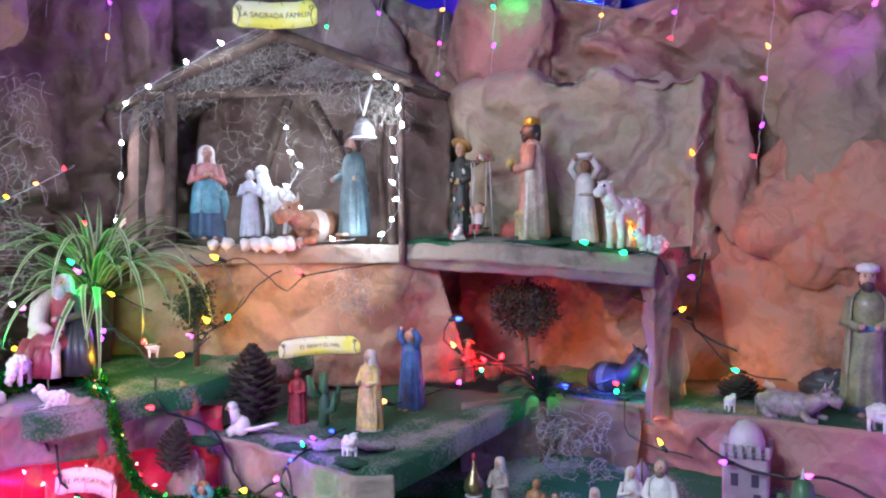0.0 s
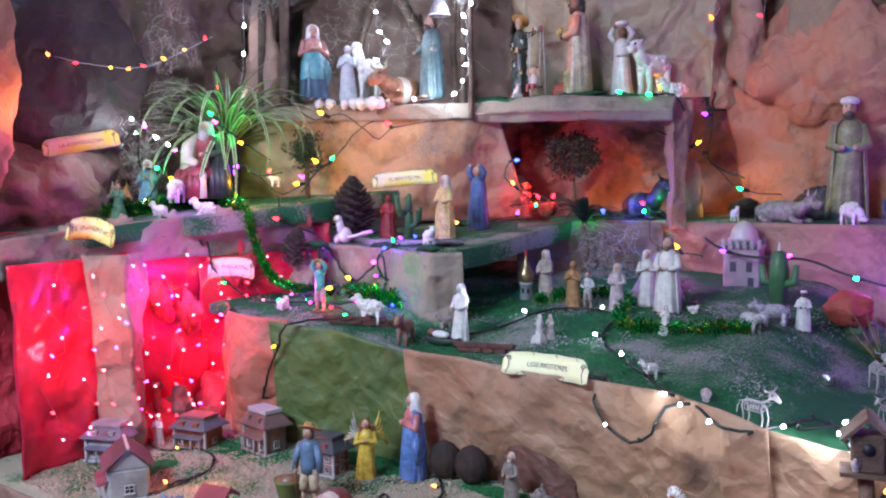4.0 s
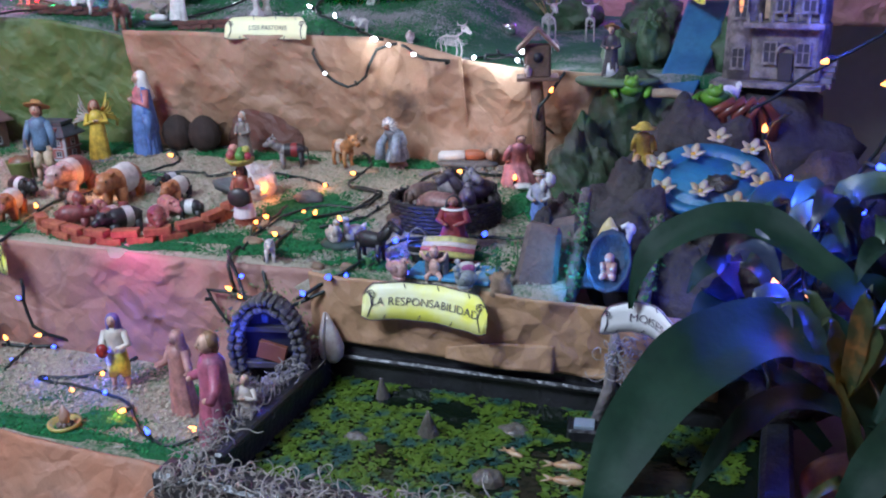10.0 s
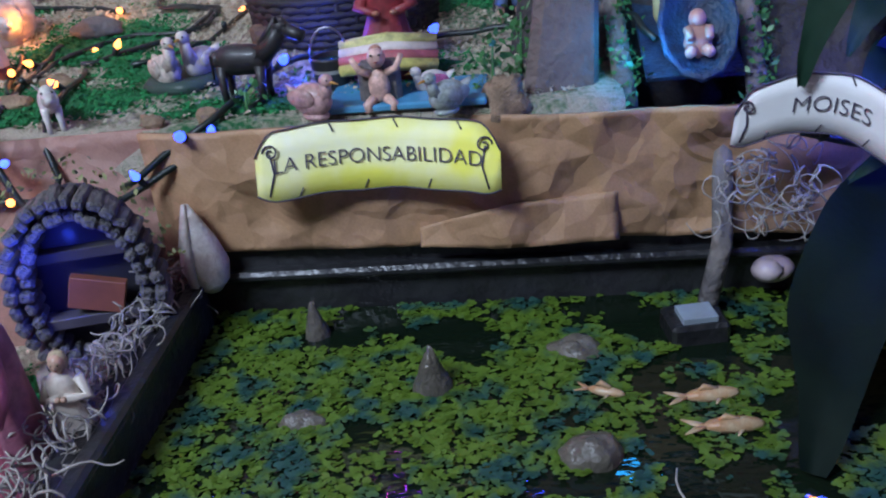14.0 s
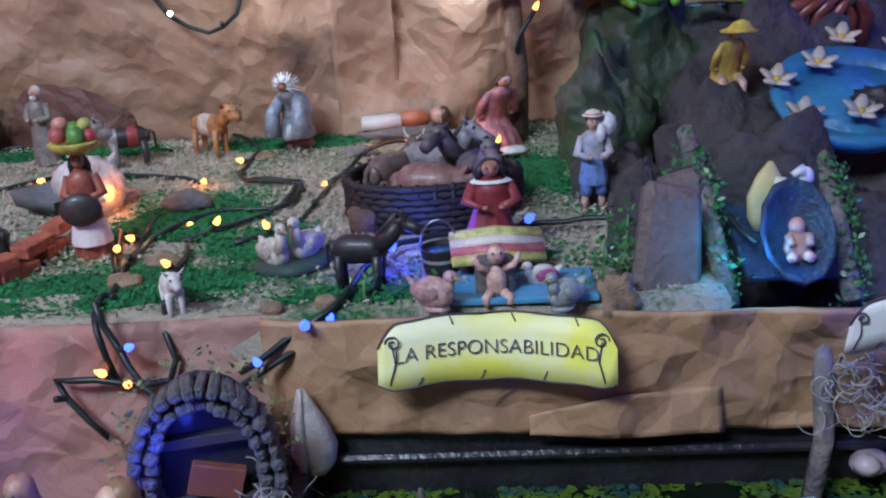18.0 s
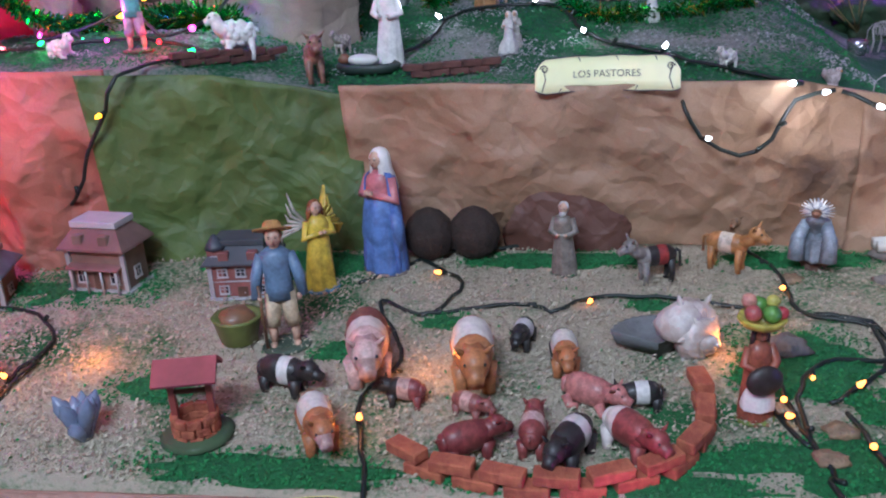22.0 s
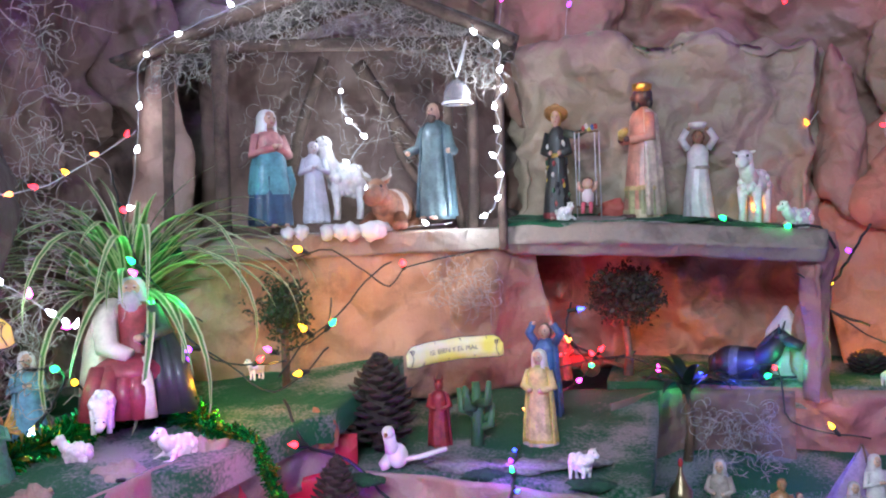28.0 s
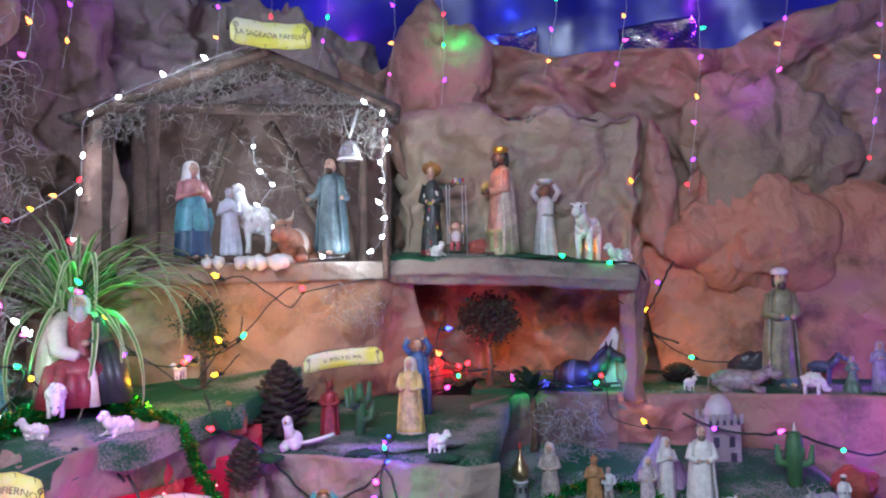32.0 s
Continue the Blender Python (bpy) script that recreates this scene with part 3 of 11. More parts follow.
# ---- pond ----
LINER = Shape().box((0.24, 0.56, 0.04), (0.92, 0.56, 0.06), BLACK_LINER).make("pond_liner", kind="structure", label="black plastic pond liner")
for c, size in (((0.24, 0.805, 0.165), (0.92, 0.06, 0.21)), ((0.24, 0.315, 0.145), (0.92, 0.06, 0.17)), ((-0.155, 0.5525, 0.145), (0.05, 0.413, 0.17)), ((0.72, 0.5525, 0.145), (0.05, 0.413, 0.17))):
    Shape().box(c, size, BLACK_LINER, 0.008).make("liner_wall", parent=LINER)
# the folded lip of the liner
for c, size in (((0.27, 0.768, 0.228), (0.80, 0.022, 0.012)), ((-0.135, 0.5525, 0.232), (0.02, 0.40, 0.012))):
    Shape().box(c, size, BLACK_LINER, 0.004).make("liner_lip", parent=LINER)
WATER = bpy.data.materials.new("dark_pond_water")
WATER.use_nodes = True
b = WATER.node_tree.nodes["Principled BSDF"]
b.inputs["Base Color"].default_value, b.inputs["Roughness"].default_value = (0.006, 0.012, 0.006, 1), 0.04
nz = WATER.node_tree.nodes.new("ShaderNodeTexNoise")
nz.inputs["Scale"].default_value = 25
bp = WATER.node_tree.nodes.new("ShaderNodeBump")
bp.inputs["Strength"].default_value, bp.inputs["Distance"].default_value = 0.12, 0.01
WATER.node_tree.links.new(nz.outputs["Fac"], bp.inputs["Height"])
WATER.node_tree.links.new(bp.outputs["Normal"], b.inputs["Normal"])
me = bpy.data.meshes.new("water")
me.from_pydata([(-0.13, 0.345, 0.176), (0.695, 0.345, 0.176), (0.695, 0.773, 0.176), (-0.13, 0.773, 0.176)], [], [(0, 1, 2, 3)])
me.materials.append(WATER)
tagged(new("water", me), "dark still pond water", "water", "", "structure")

# ---- kinds of things ----
SKIN, DARK_SKIN = (0.62, 0.38, 0.27), (0.10, 0.05, 0.035)
BROWN, BLACK, WHITE_P, GREY = (0.13, 0.06, 0.03), (0.02, 0.018, 0.018), (0.72, 0.70, 0.66), (0.30, 0.28, 0.27)


def statue(x, y, z, h, rz, robe, label, mantle=None, head="hair", hair=BROWN, arms="pray", legs=None, base=None, beard=None, kneel=False, skin=SKIN, extra=None, name="figurine", wide=1.0, trim=None, belt=None, category="figurine", group=""):
    """A painted standing or kneeling figurine, one mesh, its front towards -y."""
    s = Shape()
    rb, sk, hr = paint(robe), paint(skin), paint(hair)
    ph = (x * 37 + y * 91) % 6.28
    if legs:
        lg = paint(legs)
        for q in (-1, 1):
            s.tube([(q * 0.05, 0.01, 0.46), (q * 0.065, -0.01, 0.27), (q * 0.075, 0.0, 0.2)], [0.062, 0.056, 0.058], lg)
            s.tube([(q * 0.075, 0.0, 0.22), (q * 0.08, 0.005, 0.13), (q * 0.08, 0.0, 0.05)], [0.03, 0.034, 0.024], sk)
            s.ball((q * 0.085, -0.025, 0.04), (0.026, 0.05, 0.02), sk)
        s.lathe([(0.41, 0.105), (0.5, 0.10), (0.6, 0.095), (0.7, 0.11), (0.77, 0.115), (0.815, 0.06)], rb, ry=0.7, fold=0.02)
    else:
        prof = [(0.0, 0.205), (0.05, 0.21), (0.15, 0.195), (0.27, 0.165), (0.4, 0.132), (0.54, 0.108), (0.68, 0.114), (0.755, 0.11), (0.8, 0.072), (0.826, 0.04)] if kneel else [(0.0, 0.150), (0.05, 0.154), (0.2, 0.143), (0.36, 0.130), (0.5, 0.116), (0.58, 0.108), (0.68, 0.113), (0.755, 0.109), (0.8, 0.072), (0.826, 0.04)]

        def drape(z0, z1, n, grow):
            out = []
            for q in range(n + 1):
                zz = z0 + (z1 - z0) * q / n
                j = max(i for i in range(len(prof) - 1) if prof[i][0] <= zz + 1e-6)
                u = (zz - prof[j][0]) / (prof[j + 1][0] - prof[j][0])
                r = (prof[j][1] + (prof[j + 1][1] - prof[j][1]) * min(1, u)) * grow
                deep = 0.012 + 0.13 * max(0.0, 1 - zz / 0.6)
                deepness = (1.2 if zz < 0.3 else 0.8) if kneel else 0.8
                ring = []
                for i in range(44):
                    an = 2 * math.pi * i / 44
                    k = 1 + deep * (0.55 * math.cos(5 * an + ph + 2.2 * zz) + 0.45 * math.cos(11 * an - ph + 1.3 * math.sin(7 * zz)))
                    ring.append((r * k * math.cos(an) + 0.012 * math.sin(4 * zz + ph), r * k * deepness * math.sin(an) - (0.03 * max(0, 1 - zz / 0.35) if kneel else 0), zz))
                out.append(ring)
            return out

        s.rings(drape(0.0, 0.826, 18, 1.0), rb)
        for q in (-1, 1):
            s.ball((q * 0.05, -0.125 if not kneel else -0.19, 0.014), (0.028, 0.05, 0.018), sk, nu=8, nv=5)
        if trim:
            s.rings(drape(0.0, 0.065, 3, 1.035), paint(trim), caps=(False, False))
    if belt:
        s.lathe([(0.545, 0.105), (0.56, 0.118), (0.585, 0.108)], paint(belt), ry=0.82, seg=18)
    if mantle:
        mt = paint(mantle)
        rings = []
        for q, (zz, r) in enumerate(((0.02, 0.172), (0.12, 0.168), (0.22, 0.162), (0.32, 0.157), (0.42, 0.150), (0.5, 0.142), (0.58, 0.136), (0.68, 0.133), (0.76, 0.121), (0.8, 0.085), (0.822, 0.05))):
            outer, inner = [], []
            for k in range(29):
                a = math.radians(-28 + 236 * k / 28)
                f = 1 + (0.07 * math.cos(11 * a + ph + 2 * zz) + 0.06 * math.cos(6 * a - ph - 3 * zz)) * (1.0 - zz)
                outer.append((r * f * math.cos(a), r * 0.82 * f * math.sin(a), zz))
                inner.append((r * 0.88 * f * math.cos(a), r * 0.72 * f * math.sin(a), zz))
            rings.append(outer + inner[::-1])
        s.rings(rings, mt)
    am = paint(mantle) if mantle and arms == "wrap" else rb
    if arms:
        aims = {"pray": (0.02, -0.125, 0.66), "down": (0.14, -0.05, 0.44), "hold": (0.05, -0.14, 0.58), "up": (0.09, -0.05, 0.98), "wrap": (0.03, -0.12, 0.60), "wide": (0.2, -0.1, 0.55)}[arms]
        elbow = (0.17, -0.02, 0.88) if arms == "up" else (0.15, -0.02, 0.60)
        for q in (-1, 1):
            s.tube([(q * 0.10, 0.0, 0.765), (q * elbow[0], elbow[1], elbow[2]), (q * aims[0] * 1.2, aims[1] * 0.9, aims[2])], [0.04, 0.045, 0.036], am)
            s.ball((q * aims[0], aims[1] - 0.01, aims[2] + 0.005), 0.023, sk, nu=8, nv=5)
    # head
    s.tube([(0, 0.0, 0.79), (0, -0.005, 0.85)], [0.036, 0.034], sk)
    s.ball((0, -0.012, 0.895), (0.056, 0.064, 0.074), sk, nu=14, nv=10)
    s.ball((0, -0.078, 0.888), (0.011, 0.015, 0.017), sk, nu=6, nv=5)
    for q in (-1, 1):
        s.ball((q * 0.022, -0.066, 0.905), (0.009, 0.006, 0.006), paint(BLACK), nu=6, nv=4)
        s.ball((q * 0.022, -0.066, 0.918), (0.014, 0.006, 0.004), hr, nu=6, nv=4)
    s.ball((0, -0.068, 0.862), (0.015, 0.006, 0.005), paint((0.45, 0.12, 0.1)), nu=6, nv=4)
    if head in ("hair", "crown", "hat", "turban", "wreath"):
        s.ball((0, 0.016, 0.912), (0.064, 0.062, 0.07), hr, nu=14, nv=9, rough=0.14, freq=6)
        s.ball((0, 0.045, 0.86), (0.055, 0.035, 0.06), hr, nu=10, nv=7, rough=0.15, freq=6)
    if head == "long":
        s.ball((0, 0.016, 0.912), (0.066, 0.062, 0.07), hr, nu=14, nv=9, rough=0.12)
        for q in (-1, 1):
            s.tube([(q * 0.05, 0.0, 0.92), (q * 0.066, 0.01, 0.85), (q * 0.07, 0.02, 0.76)], [0.026, 0.028, 0.018], hr)
        s.tube([(0, 0.05, 0.92), (0, 0.07, 0.83), (0, 0.075, 0.74)], [0.05, 0.055, 0.03], hr)
    if head == "veil":
        vl = paint(hair)
        rings = []
        for zz, r, back in ((0.985, 0.012, 0.02), (0.968, 0.052, 0.018), (0.93, 0.075, 0.016), (0.88, 0.08, 0.018), (0.82, 0.082, 0.024), (0.74, 0.105, 0.03), (0.66, 0.112, 0.04)):
            outer, inner = [], []
            for k in range(15):
                a = math.radians(-66 + 312 * k / 14)
                outer.append((r * math.cos(a), back + r * math.sin(a) * 0.95, zz))
                inner.append((r * 0.85 * math.cos(a), back + r * 0.8 * math.sin(a), zz))
            rings.append(outer + inner[::-1])
        s.rings(rings, vl)
        s.ball((0, 0.012, 0.93), (0.062, 0.06, 0.055), vl, nu=12, nv=7)
    if head == "hat":
        ht = paint((0.42, 0.22, 0.07), 0.8)
        first = len(s.v)
        s.lathe([(0.928, 0.115), (0.934, 0.14), (0.945, 0.142), (0.95, 0.11), (0.956, 0.07), (0.99, 0.062), (1.01, 0.045), (1.015, 0.005)], ht, seg=18, at=(0, 0.0, 0))
        s.v[first:] = [(p[0], p[1] + 0.035, p[2] - 0.45 * p[1]) for p in s.v[first:]]
    if head == "crown":
        gd = mat("gold_paint", (0.6, 0.4, 0.08), 0.3, 0.3, 40, 0.05, metal=0.8)
        s.lathe([(0.94, 0.062), (0.985, 0.068), (1.0, 0.066), (1.0, 0.05), (0.95, 0.05)], gd, seg=18, at=(0, 0.005, 0), fold=0.05, folds=6)
        s.ball((0, 0.005, 0.985), (0.05, 0.05, 0.03), paint((0.4, 0.05, 0.06)))
    if head == "turban":
        tb = paint(WHITE_P)
        s.lathe([(0.925, 0.05), (0.935, 0.075), (0.955, 0.08), (0.975, 0.07), (0.99, 0.03)], tb, seg=16, at=(0, 0.005, 0), fold=0.05, folds=5)
    if head == "wreath":
        s.lathe([(0.94, 0.066), (0.952, 0.075), (0.965, 0.066), (0.952, 0.058), (0.94, 0.066)], paint((0.2, 0.12, 0.06)), seg=16, at=(0, 0.005, 0), caps=(False, False), fold=0.05, folds=8)
    if beard:
        s.ball((0, -0.045, 0.842), (0.042, 0.035, 0.045), paint(beard), nu=10, nv=7, rough=0.2, freq=7)
    if extra:
        extra(s)
    if base:
        s.lathe([(0.0, 0.17), (0.012, 0.185), (0.03, 0.175), (0.036, 0.12)], paint(base, 0.8), seg=18, ry=0.85, fold=0.03, folds=5)
    wide *= 1.04
    if wide:
        s.v = [(p[0] * wide, p[1] * wide, p[2]) for p in s.v]
    return s.make(name, (x, y, z - 0.003), rz, h / 1.0, label=label, category=category, group=group)


def skirted(low, wrap):
    def more(s):
        s.lathe([(0.01, 0.168), (0.05, 0.172), (0.2, 0.160), (0.42, 0.142)], paint(low), ry=0.86, fold=0.06, folds=9, seg=40, caps=(True, False))
        s.lathe([(0.27, 0.160), (0.31, 0.166), (0.5, 0.144), (0.6, 0.124), (0.63, 0.10)], paint(wrap), ry=0.86, fold=0.06, folds=5, seg=30, caps=(False, False))
        s.tube([(0.13, -0.02, 0.5), (0.16, -0.03, 0.36), (0.15, -0.02, 0.2)], [0.05, 0.05, 0.02], paint(wrap))
    return more


PIG = dict(r=0.30, length=0.95, leg=0.22, leg_r=0.09, neck=(-0.12, -0.02), head=0.21, snout=0.2, snout_r=0.1, ear=0.14, tail=0.1)
SHEEP = dict(r=0.25, length=0.62, leg=0.32, leg_r=0.05, neck=(-0.12, 0.26), head=0.13, snout=0.13, snout_r=0.07, ear=0.11, tail=0.1, wool=True)
COW = dict(r=0.24, length=0.85, leg=0.34, leg_r=0.065, neck=(-0.2, 0.14), head=0.14, snout=0.18, snout_r=0.1, ear=0.12, tail=0.35, horn=True)
HORSE = dict(r=0.2, length=0.75, leg=0.42, leg_r=0.05, neck=(-0.22, 0.34), head=0.11, snout=0.24, snout_r=0.075, ear=0.12, tail=0.35, mane=True)
DOG = dict(r=0.17, length=0.62, leg=0.32, leg_r=0.045, neck=(-0.14, 0.16), head=0.13, snout=0.16, snout_r=0.06, ear=0.13, tail=0.3)


def beast(x, y, z, h, rz, spec, label, colors, name="figurine", lying=False, group="", muzzle=None, graze=False):
    """A painted animal figurine, one mesh, its head towards -y; colors run from tail to head."""
    s, r, n = Shape(), spec["r"], spec["length"]
    leg = 0.03 if lying else spec["leg"]
    zc = leg + r * 0.9
    wool = spec.get("wool")
    parts = len(colors)
    for k, c in enumerate(colors):
        ys = [n / 2 - n * (k + q / 4) / parts for q in range(5)]

        def girth(yy):
            u = abs(yy) / (n / 2)
            return r * (1 - 0.55 * u**4) * (1.04 if yy > 0 else 1.0)

        s.rings([[(girth(yy) * math.cos(a) * 0.86, yy, zc + girth(yy) * math.sin(a)) for a in (2 * math.pi * i / 14 for i in range(14))] for yy in ys], paint(c), caps=(k == 0, k == parts - 1))
    first, last = paint(colors[0]), paint(colors[-1])
    s.ball((0, n / 2 - 0.02, zc), (r * 0.62, r * 0.32, r * 0.62), first)
    if wool:
        for k in range(34):
            a, yy = random.uniform(0, 6.28), random.uniform(-n / 2, n / 2)
            g = r * (1 - 0.5 * abs(2 * yy / n) ** 4)
            s.ball((g * math.cos(a) * 0.74, yy, zc + g * 0.86 * math.sin(a)), r * random.uniform(0.26, 0.36), first, nu=6, nv=4)
    for q in (-1, 1):
        for yy in (n * 0.36, -n * 0.36):
            if lying:
                s.tube([(q * r * 0.7, yy, zc * 0.6), (q * r * 1.0, yy - 0.12, 0.05), (q * r * 0.8, yy - 0.26, 0.04)], [spec["leg_r"] * 1.3, spec["leg_r"], spec["leg_r"] * 0.8], first)
            else:
                s.tube([(q * r * 0.52, yy, zc - r * 0.3), (q * r * 0.56, yy + 0.02, leg * 0.5), (q * r * 0.56, yy, 0.02)], [spec["leg_r"] * 1.5, spec["leg_r"] * 0.95, spec["leg_r"]], first if yy > 0 else last, squash=1.1)
    dy, dz = spec["neck"]
    if graze:
        dz = -abs(dz) - 0.1
    hx = Vector((0, -n / 2 + dy, zc + r * 0.3 + dz))
    s.tube([(0, -n / 2 + 0.14, zc + r * 0.1), (0, -n / 2 + dy * 0.4, zc + r * 0.25 + dz * 0.45), hx], [r * 0.75, r * 0.58, spec["head"] * 0.85], last)
    s.ball(hx, (spec["head"] * 0.9, spec["head"] * 1.05, spec["head"]), last, nu=12, nv=8)
    tip = hx + Vector((0, -spec["snout"] - spec["head"] * 0.45, -spec["snout"] * 0.55))
    mz = paint(muzzle) if muzzle else last
    s.tube([hx + Vector((0, -spec["head"] * 0.4, -0.02)), hx.lerp(tip, 0.7), tip], [spec["head"] * 0.8, spec["snout_r"] * 1.1, spec["snout_r"]], mz, seg=9)
    for q in (-1, 1):
        e = hx + Vector((q * spec["head"] * 0.7, spec["head"] * 0.1, spec["head"] * 0.65))
        s.tube([e, e + Vector((q * spec["ear"] * 0.6, -0.02, spec["ear"] * (0.2 if wool else 0.7)))], [spec["head"] * 0.3, 0.012], last, squash=0.6)
        s.ball(hx + Vector((q * spec["head"] * 0.55, -spec["head"] * 0.75, spec["head"] * 0.3)), 0.022, paint(BLACK), nu=6, nv=4)
        if spec.get("horn"):
            s.tube([hx + Vector((q * 0.06, 0, 0.1)), hx + Vector((q * 0.16, -0.02, 0.16)), hx + Vector((q * 0.18, -0.04, 0.26))], [0.03, 0.022, 0.006], paint((0.5, 0.45, 0.35)))
    if spec.get("mane"):
        s.tube([(0, -n / 2 + 0.1, zc + r * 0.9), (0, -n / 2 + dy * 0.5 + 0.06, zc + r * 0.9 + dz * 0.5), hx + Vector((0, 0.04, 0.12))], [0.05, 0.05, 0.03], paint(BLACK))
    s.tube([(0, n / 2 + 0.02, zc + r * 0.4), (0.02, n / 2 + 0.09, zc + r * 0.2), (0.03, n / 2 + 0.1, zc + r * 0.4 - spec["tail"])], [0.035, 0.025, 0.018], first)
    return s.make(name, (x, y, z - 0.002), rz, h / max(p[2] for p in s.v), label=label, category="animal figurine", group=group)


def bird(x, y, z, h, rz, color, label, beak=(0.6, 0.3, 0.05), neck=0.35, name="figurine", wing=None):
    s, c = Shape(), paint(color)
    s.ball((0, 0.05, 0.34), (0.24, 0.42, 0.3), c, nu=14, nv=9)
    s.tube([(0, 0.4, 0.42), (0, 0.62, 0.56)], [0.16, 0.04], c, squash=0.4)
    s.tube([(0, -0.2, 0.42), (0, -0.3, 0.42 + neck * 0.7), (0, -0.3, 0.5 + neck)], [0.17, 0.11, 0.1], c)
    s.ball((0, -0.33, 0.55 + neck), (0.12, 0.14, 0.12), c)
    s.tube([(0, -0.44, 0.54 + neck), (0, -0.6, 0.51 + neck)], [0.05, 0.012], paint(beak), squash=0.6)
    w = paint(wing or tuple(v * 0.85 for v in color))
    for q in (-1, 1):
        s.ball((q * 0.2, 0.12, 0.4), (0.07, 0.32, 0.18), w)
        s.ball((q * 0.08, -0.42, 0.58 + neck), 0.02, paint(BLACK), nu=6, nv=4)
    s.lathe([(0, 0.16), (0.06, 0.2), (0.12, 0.12)], c, ry=1.4)
    return s.make(name, (x, y, z - 0.002), rz, h / max(p[2] for p in s.v), label=label, category="bird figurine")


def boulder(x, y, z, size, material, label, rz=0.0, name="rock", rough=0.5, nu=22, nv=14, kind="", category="rock"):
    if max(size) > 0.12:
        nu, nv = (80, 56) if max(size) > 0.3 and z > 1.0 else (max(nu, 40), max(nv, 28))
    s = Shape().ball((0, 0, 0), (1, 1, 1), material, nu=nu, nv=nv)
    seed = Vector((x * 13, y * 17, z * 11))
    out = []
    for p in s.v:
        p = Vector(p)
        k = 0.5 * noise.noise(p * 1.1 + seed)
        if max(size) > 0.3 and z > 1.0:
            k += crumple((p.x * size[0] * 0.6 + x, p.y * size[1] * 0.6 + y, p.z * size[2] * 0.6 + z), 0.42, z)
        else:
            for f, a in ((1.4, 0.9), (3.0, 0.42), (6.5, 0.08)):
                d = noise.voronoi(p * f + seed)[0]
                k += a * ((d[1] - d[0]) - 0.3)
        k = 1 + rough * k
        thin = 1 - 0.3 * (p.z * 0.5 + 0.5) if max(size) > 0.3 and z > 1.2 else 1
        out.append((p.x * k * thin * size[0] / 2, p.y * k * thin * size[1] / 2, size[2] * 0.45 + p.z * k * size[2] * 0.55))
    s.v = out
    return s.make(name, (x, y, z), rz, label=label, category=category, kind=kind)


